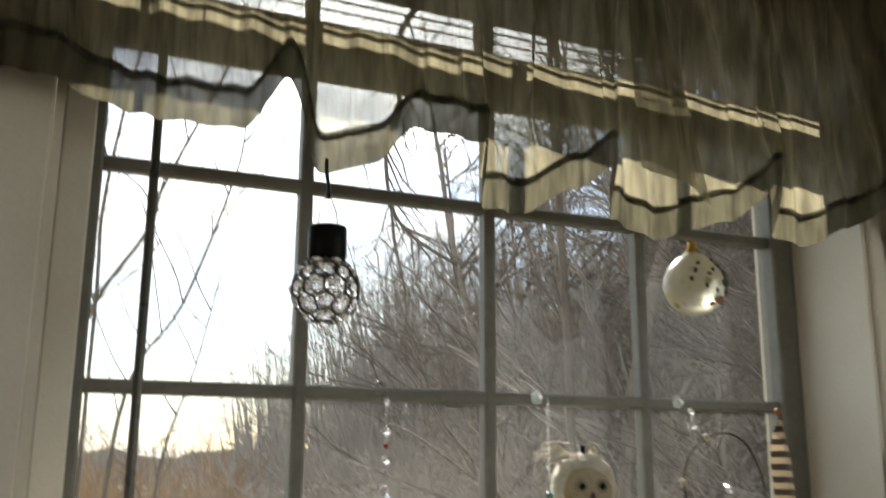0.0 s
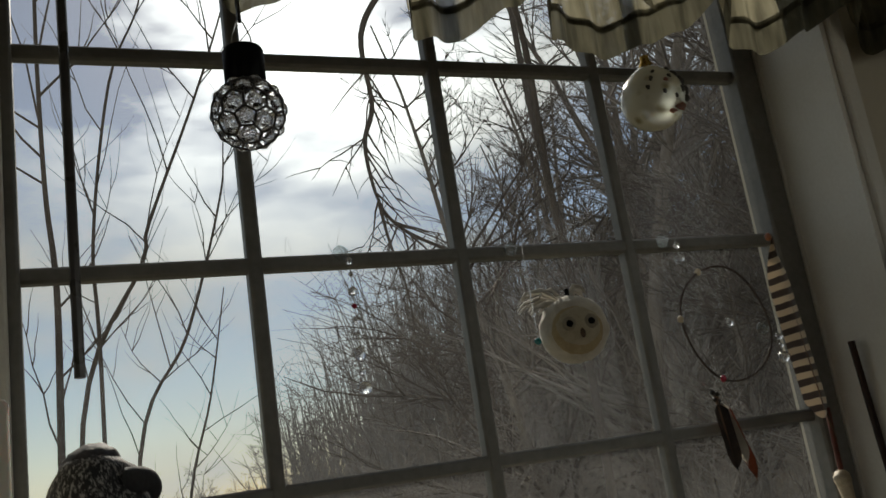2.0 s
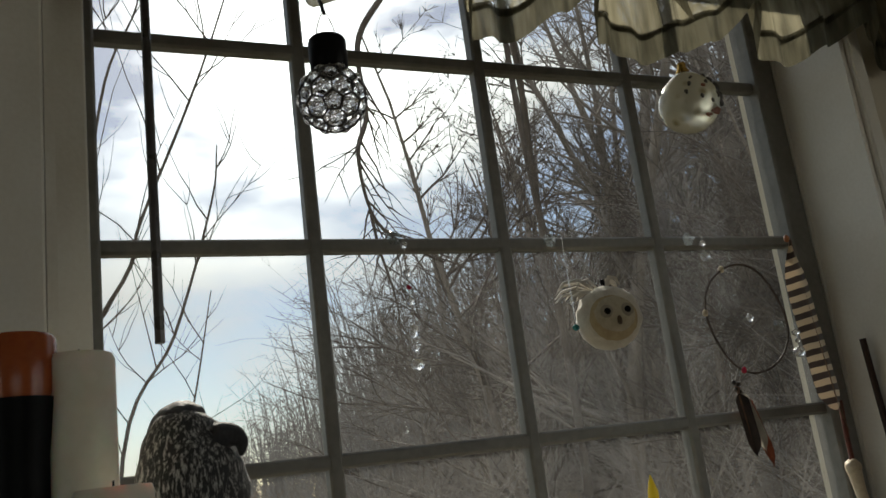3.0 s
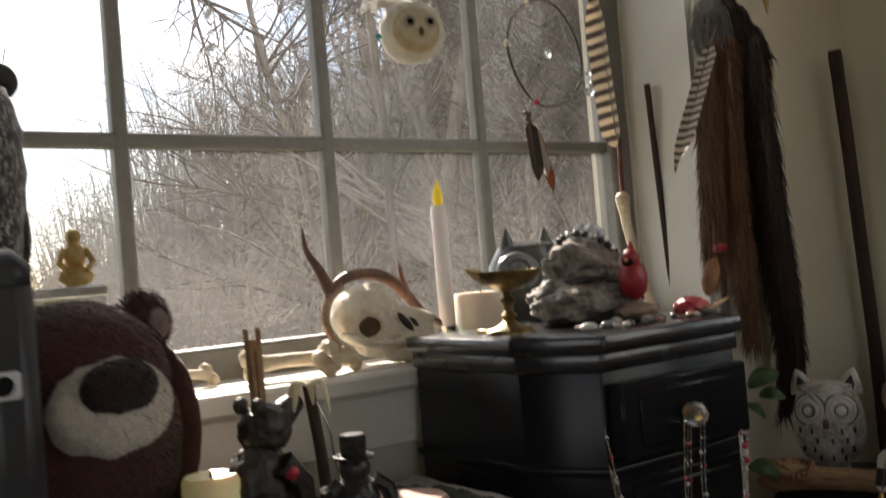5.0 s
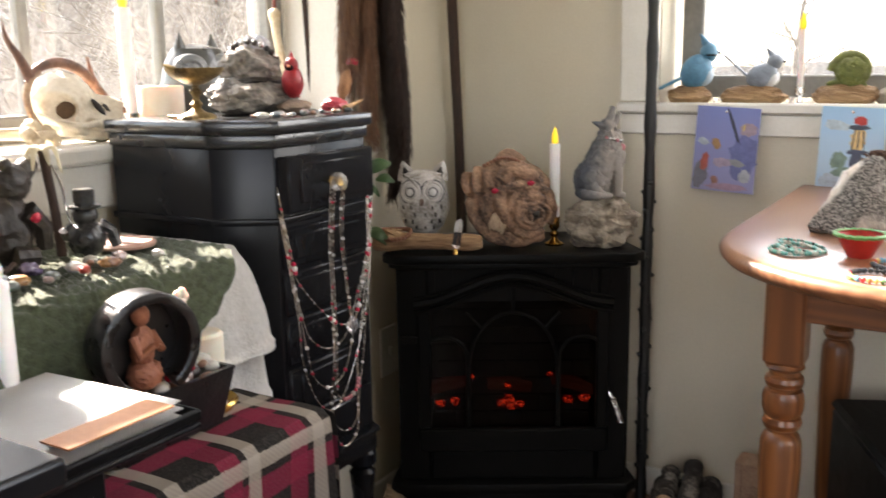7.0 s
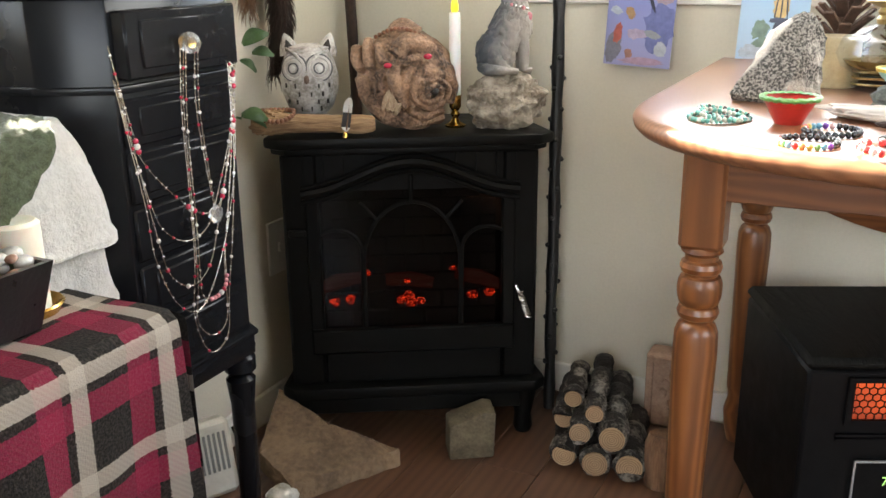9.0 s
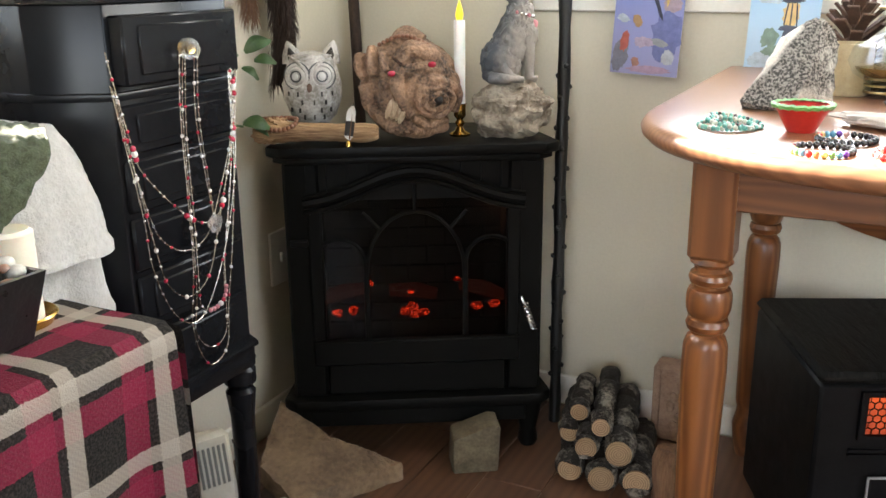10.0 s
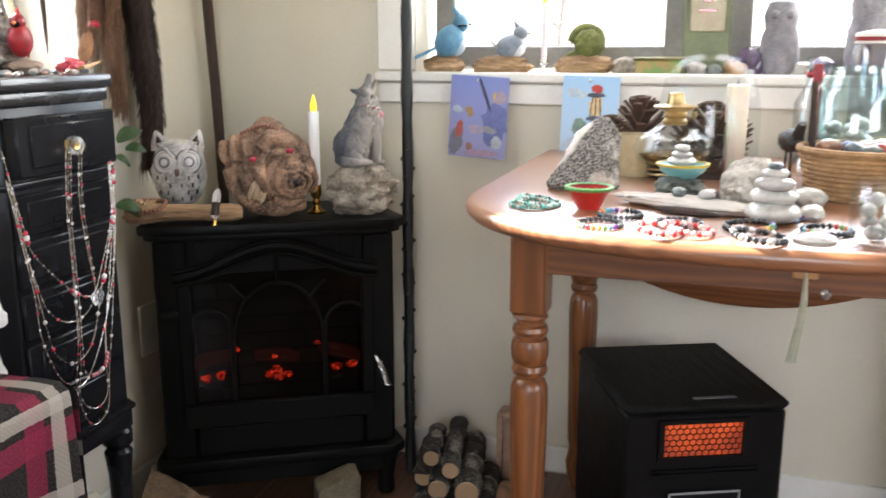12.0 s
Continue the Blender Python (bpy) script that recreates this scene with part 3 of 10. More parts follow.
floor = solo("floor", slab(XW, XE, YS, YN, -0.12, -0.012), PLANK, "reddish brown laminate floor", "floor", kind="structure")
wall_north = solo("wall_north", join(slab(XW, WX0, YN, YN + 0.26, -0.12, ZC), slab(WX1, XE + 0.26, YN, YN + 0.26, -0.12, ZC), slab(WX0, WX1, YN, YN + 0.26, -0.12, WZ0 - 0.03), slab(WX0, WX1, YN, YN + 0.26, WZ1, ZC)), WALL, "cream painted wall round the wide window", "wall", kind="structure")
wall_east = solo("wall_east", join(slab(XE, XE + 0.22, EY1, YN, -0.12, ZC), slab(XE, XE + 0.22, YS, EY0, -0.12, ZC), slab(XE, XE + 0.22, EY0, EY1, -0.12, EZ0 - 0.03), slab(XE, XE + 0.22, EY0, EY1, EZ1, ZC)), WALL, "cream painted wall with a window", "wall", kind="structure")
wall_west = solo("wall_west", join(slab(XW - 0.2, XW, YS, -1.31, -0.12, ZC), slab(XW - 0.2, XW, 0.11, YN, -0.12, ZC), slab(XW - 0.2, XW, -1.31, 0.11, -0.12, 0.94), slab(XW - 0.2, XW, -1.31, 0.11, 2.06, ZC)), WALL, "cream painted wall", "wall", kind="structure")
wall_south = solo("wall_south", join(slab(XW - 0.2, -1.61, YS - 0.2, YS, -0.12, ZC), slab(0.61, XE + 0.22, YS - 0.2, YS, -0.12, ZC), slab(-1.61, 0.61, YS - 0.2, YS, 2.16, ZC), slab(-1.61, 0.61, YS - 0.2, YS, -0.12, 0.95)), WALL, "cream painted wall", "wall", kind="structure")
ceiling = solo("ceiling", slab(XW - 0.2, XE + 0.26, YS - 0.2, YN + 0.26, ZC, ZC + 0.15), CEIL, "white painted ceiling", "ceiling", kind="structure")


def baseboard(name, x0, x1, y0, y1):
    b = join(slab(x0, x1, y0, y1, 0.0, 0.07, 0.003))
    return solo(name, b, WALLW, "white painted wooden baseboard", "baseboard", kind="structure")


baseboard("baseboard", XW, XE - 0.014, YN - 0.013, YN - 0.001)
baseboard("baseboard", XE - 0.013, XE - 0.001, YS, YN - 0.014)


def divided_window(name, label, at, rz, cols, rows, depth=0.045, bar=0.020):
    """A sash with glazing bars and one pane in each light; cols and rows are the lines of the bars."""
    w = thing(name, label, "window", at, rz, kind="structure")
    c0, c1, r0, r1 = cols[0], cols[-1], rows[0], rows[-1]
    f = 0.045
    part("window_frame", join(slab(c0 - f, c0 + 0.004, -depth / 2, depth / 2, r0 - f, r1 + f, 0.004), slab(c1 - 0.004, c1 + f, -depth / 2, depth / 2, r0 - f, r1 + f, 0.004), slab(c0, c1, -depth / 2, depth / 2, r0 - f, r0 + 0.004, 0.004), slab(c0, c1, -depth / 2, depth / 2, r1 - 0.004, r1 + f, 0.004)), FRAME, w)
    for c in cols[1:-1]:
        part("glazing_bar", slab(c - bar / 2, c + bar / 2, -0.013, 0.013, r0, r1, 0.004), FRAME, w)
    for r in rows[1:-1]:
        part("glazing_bar", slab(c0, c1, -0.0115, 0.0115, r - bar / 2, r + bar / 2, 0.004), FRAME, w)
    for a, b in zip(cols, cols[1:]):
        for d, e in zip(rows, rows[1:]):
            p = part("pane", slab(a, b, -0.002, 0.002, d, e), GLASS, w)
            p.visible_shadow = False
    return w


COLS, ROWS_Z = [0.048, 0.336, 0.637, 0.926, 1.217], [0.985, 1.269, 1.567, 1.868, 2.205]
window_1 = divided_window("window_1", "wide window of sixteen panes with grey bars", (0, 1.213, 0), 0, COLS, ROWS_Z)
part("window_sill", moved(join(slab(WX0 + 0.001, WX1 - 0.001, YN + 0.001, 1.188, WZ0 - 0.028, WZ0), slab(WX0 - 0.06, WX1 + 0.02, YN - 0.032, YN - 0.001, WZ0 - 0.028, WZ0, 0.006)), y=-1.213), WALLW, window_1, "white sill scattered with dust")
part("window_apron", moved(slab(WX0 - 0.04, WX1 + 0.02, YN - 0.016, YN - 0.001, WZ0 - 0.10, WZ0 - 0.029, 0.003), y=-1.213), WALLW, window_1)
for x0, x1 in ((WX0 + 0.001, WX0 + 0.012), (WX1 - 0.012, WX1 - 0.001)):
    part("jamb", moved(slab(x0, x1, YN - 0.008, 1.19, WZ0 + 0.001, WZ1 - 0.001), y=-1.213), WALLW, window_1)
for x0, x1 in ((WX0 + 0.001, 0.0025), (1.2625, WX1 - 0.001)):
    part("jamb_liner", moved(slab(x0, x1, 1.191, 1.235, WZ0 + 0.001, WZ1 - 0.001), y=-1.213), WALLW, window_1)
part("window_stop", moved(slab(WX0 + 0.0125, 0.038, 1.158, 1.1895, WZ0 + 0.002, WZ1 - 0.013, 0.003), y=-1.213), WALLW, window_1)
part("head_jamb", moved(slab(WX0 + 0.013, WX1 - 0.013, YN - 0.008, 1.19, WZ1 - 0.012, WZ1 - 0.001), y=-1.213), WALLW, window_1)
for x0, x1 in ((WX0 - 0.065, WX0), (WX1, WX1 + 0.03)):
    part("casing", moved(slab(x0, x1, YN - 0.018, YN - 0.001, WZ0, WZ1 + 0.07, 0.003), y=-1.213), WALLW, window_1)

# the east window: two sashes with a broad post between
window_2 = divided_window("window_2", "plain window over the table with a grey frame", (1.86, 0, 0), -90, [-0.435, 0.06], [1.02, 2.12], bar=0.016)
window_3 = divided_window("window_3", "plain window beside a broad post", (1.86, 0, 0), -90, [0.24, 1.24], [1.02, 2.12], bar=0.016)
part("window_sill", join(slab(-0.60, 1.32, 1.735 - 1.86, XE - 0.001 - 1.86, EZ0 + 0.003, EZ0 + 0.027, 0.005), slab(-EY1 + 0.001, -EY0 - 0.001, XE + 0.001 - 1.86, 1.835 - 1.86, EZ0 - 0.02, EZ0 + 0.020)), WALLW, window_2, "white painted sill")
trim = solo("trim", join(slab(XE - 0.016, XE - 0.001, -1.32, 0.595, 0.894, EZ0 + 0.002, 0.003), slab(XE - 0.018, XE - 0.001, EY1 + 0.002, 0.595, EZ0 + 0.03, 2.28, 0.003)), WALLW, "white painted casing and apron of the window", "trim", kind="structure")
part_post = solo("window_post", slab(1.80, 1.90, -0.20, -0.10, EZ0 + 0.021, EZ1 - 0.001, 0.004), mat("sage_paint", (0.20, 0.23, 0.13), (0.14, 0.16, 0.09), 0.6, scale=12, bump=0.1), "sage green post between two sashes", "post", kind="structure")

# ---- jewellery armoire ----
def armoire():
    a = thing("jewellery_armoire", "tall black lacquered jewellery armoire with angled corners and a crystal knob", "armoire")
    x0, x1, y0, y1, c = 0.637, 0.949, 0.722, 1.014, 0.045

    def ring(g, yb=0.0):
        return [(x0 - g, y1), (x0 - g, y0 + 0.083 - g * 0.4), (x0 + c - g * 0.4, y0 - g), (x1 - c + g * 0.4, y0 - g), (x1 + g, y0 + 0.083 - g * 0.4), (x1 + g, y1)]

    part("body", prism(ring(0.0), 0.440, 0.945, 0.002), BLACKWOOD, a)
    part("top", join(prism(ring(0.014), 0.965, 0.985, 0.004), prism(ring(0.006), 0.945, 0.9655, 0.003)), LACQTOP, a, "glossy black lid with a stepped edge")
    part("moulding", prism(ring(0.008), 0.832, 0.842, 0.002), BLACKWOOD, a)
    part("base_rail", join(prism(ring(0.006), 0.400, 0.4395, 0.003), prism(ring(0.012), 0.433, 0.441, 0.002)), BLACKWOOD, a)
    for i, (zb, zt, out) in enumerate(((0.849, 0.932, 0.022), (0.764, 0.825, 0.006), (0.690, 0.757, 0.006), (0.613, 0.683, 0.006), (0.533, 0.606, 0.006), (0.452, 0.526, 0.006))):
        d = part("drawer", join(slab(x0 + c + 0.006, x1 - c - 0.006, y0 - out, y0 + 0.001, zb, zt, 0.003), slab(x0 + c + 0.03, x1 - c - 0.03, y0 - out - 0.003, y0 - out + 0.001, zb + 0.012, zt - 0.012, 0.002)), BLACKWOOD, a, "drawer pulled slightly open" if i == 0 else "")
        if i == 0:
            k = part("knob", blob(0.0145, 0.0145, 0.0145, (0.780, 0.682, 0.888), 0.10, 2.5, 2, 3), CRYSTAL, d, "faceted clear crystal knob", sharp=5)
            part("knob_stem", moved(lathe([(0.006, 0), (0.004, 0.006), (0.005, 0.022)], 12), 0.780, 0.702, 0.888, 90), BRASS, d)
    for lx, ly in ((x0 + 0.022, y0 + 0.09), (x1 - 0.035, y0 + 0.035), (x0 + 0.022, y1 - 0.03), (x1 - 0.022, y1 - 0.03)):
        part("leg", lathe([(0.011, 0.0), (0.017, 0.02), (0.019, 0.30), (0.024, 0.345), (0.018, 0.352), (0.026, 0.362), (0.026, 0.382), (0.020, 0.388), (0.028, 0.401)], 16, (lx, ly, 0)), BLACKWOOD, a)
    return a


armoire()


# ---- electric stove ----
STOVE = Matrix.Translation((1.237, 0.932, 0)) @ pose(0, 0, 0, 0, 0, -60)     # x along the front to the east, y into the corner
STOVE_W, STOVE_H = 0.568, 0.662


def stove():
    s = thing("electric_stove", "black cast electric stove with an arched glass door and glowing logs", "stove", (1.237, 0.932, 0), -60)
    w, h = STOVE_W, STOVE_H
    top = [(0.0, 0.03), (0.03, 0.0), (w - 0.03, 0.0), (w, 0.03), (w - 0.05, 0.27), (0.05, 0.27)]
    part("top", join(prism(top, h - 0.022, h, 0.006), prism([(x + (0.012 if x < w / 2 else -0.012), y + 0.012) for x, y in top], h - 0.035, h - 0.021, 0.003)), IRON, s)
    b0, b1 = 0.028, w - 0.028
    for x0, x1 in ((b0, b0 + 0.07), (b1 - 0.07, b1)):
        part("side", slab(x0, x1, 0.04, 0.25, 0.13, h - 0.036, 0.006), IRON, s)
    part("back", slab(b0 + 0.071, b1 - 0.071, 0.182, 0.25, 0.13, h - 0.036), IRON, s)
    part("hearth", slab(b0 + 0.071, b1 - 0.071, 0.045, 0.181, 0.13, 0.20, 0.004), IRON, s)
    part("firebox_roof", slab(b0 + 0.071, b1 - 0.071, 0.071, 0.181, 0.60, h - 0.036), IRON, s)
    part("base", join(prism([(0.005, 0.04), (0.03, 0.015), (w - 0.03, 0.015), (w - 0.005, 0.04), (w - 0.04, 0.26), (0.04, 0.26)], 0.105, 0.131, 0.006), slab(0.06, w - 0.06, 0.02, 0.03, 0.07, 0.106, 0.003)), IRON, s)
    for x, y in ((0.05, 0.05), (w - 0.05, 0.05), (0.07, 0.22), (w - 0.07, 0.22)):
        part("leg", moved(lathe([(0.017, 0.0), (0.022, 0.012), (0.018, 0.04), (0.028, 0.09), (0.032, 0.107)], 12), x, y, 0), IRON, s)
    # door: frame with a bowed head, arched tracery
    d0, d1, zb, zt, y = b0 + 0.045, b1 - 0.045, 0.20, 0.535, 0.033
    cx = (d0 + d1) / 2
    door = part("door", slab(d0, d1, y, y + 0.022, zb, zb + 0.055, 0.004), IRON, s)
    for x0 in (d0, d1 - 0.028):
        part("stile", slab(x0, x0 + 0.028, y, y + 0.022, zb + 0.056, zt + 0.01, 0.004), IRON, door)
    bow = [(d0 - 0.006, y, 0.545)] + [(cx + (d1 - d0) / 2 * u, y, 0.548 + 0.058 * math.cos(math.pi * u / 2) ** 2) for u in (-0.85, -0.7, -0.5, -0.25, 0, 0.25, 0.5, 0.7, 0.85)] + [(d1 + 0.006, y, 0.545)]
    bow = curve(bow, 5)
    part("arch_moulding", join(tube(bow, 0.011, 8), tube([Vector(p) - Vector((0, 0.004, 0.017)) for p in bow], 0.005, 6), tube([Vector(p) - Vector((0, 0.002, -0.014)) for p in bow], 0.005, 6)), IRON, door)
    for c, r, z0 in ((cx, 0.098, 0.40), (d0 + 0.058, 0.052, 0.42), (d1 - 0.058, 0.052, 0.42)):
        pts = [(c + r * math.cos(t), y + 0.006, z0 + (0.125 if r > 0.08 else 0.05) * math.sin(t)) for t in (k * math.pi / 12 for k in range(13))]
        part("tracery", tube([(c + r, y + 0.006, 0.26)] + pts + [(c - r, y + 0.006, 0.26)], 0.0045, 6), IRON, door)
    for t in (0.25, 0.5, 0.75):
        a = math.pi * t
        part("spoke", tube([(cx + 0.098 * math.cos(a), y + 0.006, 0.40 + 0.125 * math.sin(a)), (cx + 0.145 * math.cos(a), y + 0.006, 0.40 + 0.19 * math.sin(a) - 0.01)], 0.004, 6), IRON, door)
    for x in (0.07, 0.11, 0.15, 0.19, w - 0.19, w - 0.15, w - 0.11, w - 0.07):
        part("rib", slab(x - 0.003, x + 0.003, 0.038, 0.05, 0.56, h - 0.04), IRON, s)
    part("head_panel", slab(b0 + 0.03, b1 - 0.03, 0.046, 0.07, 0.548, h - 0.036), IRON, s)
    pane = part("door_glass", slab(d0 + 0.02, d1 - 0.02, y + 0.015, y + 0.018, zb + 0.05, 0.60), clear("smoked_glass", (0.42, 0.41, 0.39), 0.05, 0.010), door)
    pane.visible_shadow = False
    # firebox
    for k in range(9):
        z = 0.205 + k * 0.042
        for i in range(5):
            x = d0 + (i + (0.5 if k % 2 else 0)) * 0.08
            if x < d1 - 0.02:
                part("brick", slab(x + 0.002, min(x + 0.078, d1), 0.165, 0.181, z + 0.002, z + 0.040, 0.002), BRICKD, s)
    coal = mat("black_resin_log", (0.03, 0.022, 0.018), (0.012, 0.010, 0.009), 0.8, scale=40, bump=0.8)
    lit = coal.node_tree.nodes["Principled BSDF"]
    lit.inputs["Emission Color"].default_value, lit.inputs["Emission Strength"].default_value = (1.0, 0.10, 0.03, 1), 0.004
    lx = (d0 + 0.06, cx - 0.005, d1 - 0.07)
    for i, (x, tilt) in enumerate(zip(lx, (18, -6, -20))):
        part("log", moved(join(tube([(-0.05, 0, 0), (0.0, 0.004, 0.004), (0.05, 0, 0)], [0.013, 0.016, 0.012], 9)), x, 0.10, 0.335, 0, -tilt, 12 * (i - 1)), coal, s)
    for x, z, r, k in ((lx[0] - 0.012, 0.262, 0.011, 1), (lx[0] + 0.020, 0.268, 0.011, 2), (lx[1] - 0.018, 0.262, 0.012, 3), (lx[1] + 0.004, 0.256, 0.013, 4), (lx[1] + 0.022, 0.260, 0.010, 5), (lx[2] - 0.014, 0.270, 0.011, 6), (lx[2] + 0.022, 0.274, 0.011, 7), (lx[1] - 0.002, 0.272, 0.012, 11), (lx[1] - 0.005, 0.305, 0.007, 8), (lx[0] + 0.055, 0.325, 0.009, 9), (lx[2] - 0.055, 0.330, 0.007, 10)):
        part("ember", blob(r, r * 0.6, r * 0.75, (x, 0.085, z + 0.036), 0.5, 3.0, 2, k), ember_mat, s)
    # spring handle at the right of the door
    hx = d1 + 0.012
    part("handle_rod", tube([(hx - 0.012, 0.025, 0.345), (hx, 0.012, 0.315), (hx + 0.010, 0.008, 0.28)], 0.003, 6), SILVER, s)
    coil = [(hx - 0.006 + 0.018 * t + 0.006 * math.cos(2 * math.pi * 9 * t), 0.010 + 0.006 * math.sin(2 * math.pi * 9 * t), 0.335 - 0.055 * t) for t in (k / 108 for k in range(109))]
    part("spring_handle", tube(coil, 0.0018, 5), SILVER, s, "coiled chrome spring handle")
    part("hinge", slab(d0 - 0.035, d0, 0.022, 0.034, 0.46, 0.475, 0.003), IRON, s)
    return s


def ember_material():
    m, nt, b = nodes_of("red_ember")
    N, L = nt.nodes.new, nt.links.new
    co, v, rp = N("ShaderNodeTexCoord"), N("ShaderNodeTexVoronoi"), N("ShaderNodeValToRGB")
    v.inputs["Scale"].default_value = 240.0
    rp.color_ramp.elements[0].position, rp.color_ramp.elements[1].position = 0.14, 0.42
    rp.color_ramp.elements[0].color, rp.color_ramp.elements[1].color = (1.0, 0.05, 0.014, 1), (0.02, 0.0, 0.0, 1)
    L(co.outputs["Object"], v.inputs["Vector"])
    L(v.outputs["Distance"], rp.inputs["Fac"])
    b.inputs["Base Color"].default_value = (0.05, 0.01, 0.008, 1)
    L(rp.outputs["Color"], b.inputs["Emission Color"])
    b.inputs["Emission Strength"].default_value = 0.95
    return m


ember_mat = ember_material()
stove()


# ---- drop-leaf table ----
TZ = 0.795
TC = (1.157, -0.275, 0.362, 0.462)      # centre and half axes of the raised leaf


def table():
    t = thing("dropleaf_table", "honey oak drop-leaf table with turned legs and one leaf raised", "table")
    cx, cy, RX, RY = TC

    def edge(off):
        """The rounded outline, a little squarer than an ellipse, drawn in by off."""
        out = []
        for k in range(61):
            a = math.pi / 2 - k * math.pi / 60
            c, q = abs(math.cos(a)) ** (2 / 2.3), math.copysign(abs(math.sin(a)) ** (2 / 2.3), math.sin(a))
            out.append((cx - (RX - off) * c, cy + (RY - off) * q))
        return [(1.752 - off, cy + RY - off)] + out + [(1.752 - off, cy - RY + off)]
    bm = bmesh.new()
    rings = []
    for off, z in ((0.024, TZ - 0.030), (0.010, TZ - 0.027), (0.002, TZ - 0.019), (0.0, TZ - 0.011), (0.004, TZ - 0.004), (0.011, TZ)):
        rings.append([bm.verts.new((x, y, z)) for x, y in edge(off)])
    for a, b in zip(rings, rings[1:]):
        for k in range(len(a)):
            bm.faces.new((a[k], a[(k + 1) % len(a)], b[(k + 1) % len(a)], b[k]))
    bm.faces.new(rings[0])
    bm.faces.new(rings[-1])
    bmesh.ops.recalc_face_normals(bm, faces=bm.faces)
    part("tabletop", bm, OAKTOP, t, "rounded oak top with a thick moulded edge", sharp=50)
    for a in ((1.108, 1.128, -0.70, 0.092), (1.108, 1.735, 0.093, 0.111), (1.108, 1.735, -0.722, -0.704), (1.715, 1.735, -0.70, 0.092)):
        part("apron", slab(*a, TZ - 0.130, TZ - 0.031, 0.002), OAKH, t)
    prof = [(0.019, 0.0), (0.026, 0.03), (0.030, 0.07), (0.024, 0.095), (0.0235, 0.11), (0.027, 0.125), (0.030, 0.30), (0.0325, 0.43), (0.0315, 0.462), (0.027, 0.474), (0.0225, 0.478), (0.0225, 0.482), (0.028, 0.486), (0.0305, 0.494), (0.028, 0.502), (0.0245, 0.504), (0.0285, 0.508), (0.0315, 0.518), (0.0320, 0.530), (0.0315, 0.540), (0.0285, 0.547), (0.0240, 0.549), (0.0240, 0.553), (0.0285, 0.556), (0.0305, 0.563), (0.0285, 0.570), (0.0235, 0.573), (0.0235, 0.580), (0.030, 0.586), (0.026, 0.594)]
    leg = join(lathe(prof, 36), box(0.061, 0.061, TZ - 0.031 - 0.592, (0, 0, (TZ - 0.031 + 0.592) / 2), bev=0.006))
    me = mesh_of("leg", leg, OAK, 30)
    for x, y in ((1.131, 0.084), (1.690, 0.080), (1.131, -0.67), (1.690, -0.67)):
        o = part("leg", me, None, t)
        o.location = (x, y, 0)
    # the other leaf hangs down along the wall
    half = [(cy + 0.46 * math.cos(a), -0.30 * math.sin(a)) for a in (k * math.pi / 32 for k in range(33))]
    lf = prism(half, 0, 0.02, 0.004)
    bmesh.ops.transform(lf, matrix=Matrix(((0, 0, 1, 1.735), (1, 0, 0, 0), (0, 1, 0, TZ - 0.032), (0, 0, 0, 1))), verts=lf.verts)
    bmesh.ops.recalc_face_normals(lf, faces=lf.faces)
    part("hanging_leaf", lf, OAKH, t, "leaf folded down in the shade")
    return t


table()


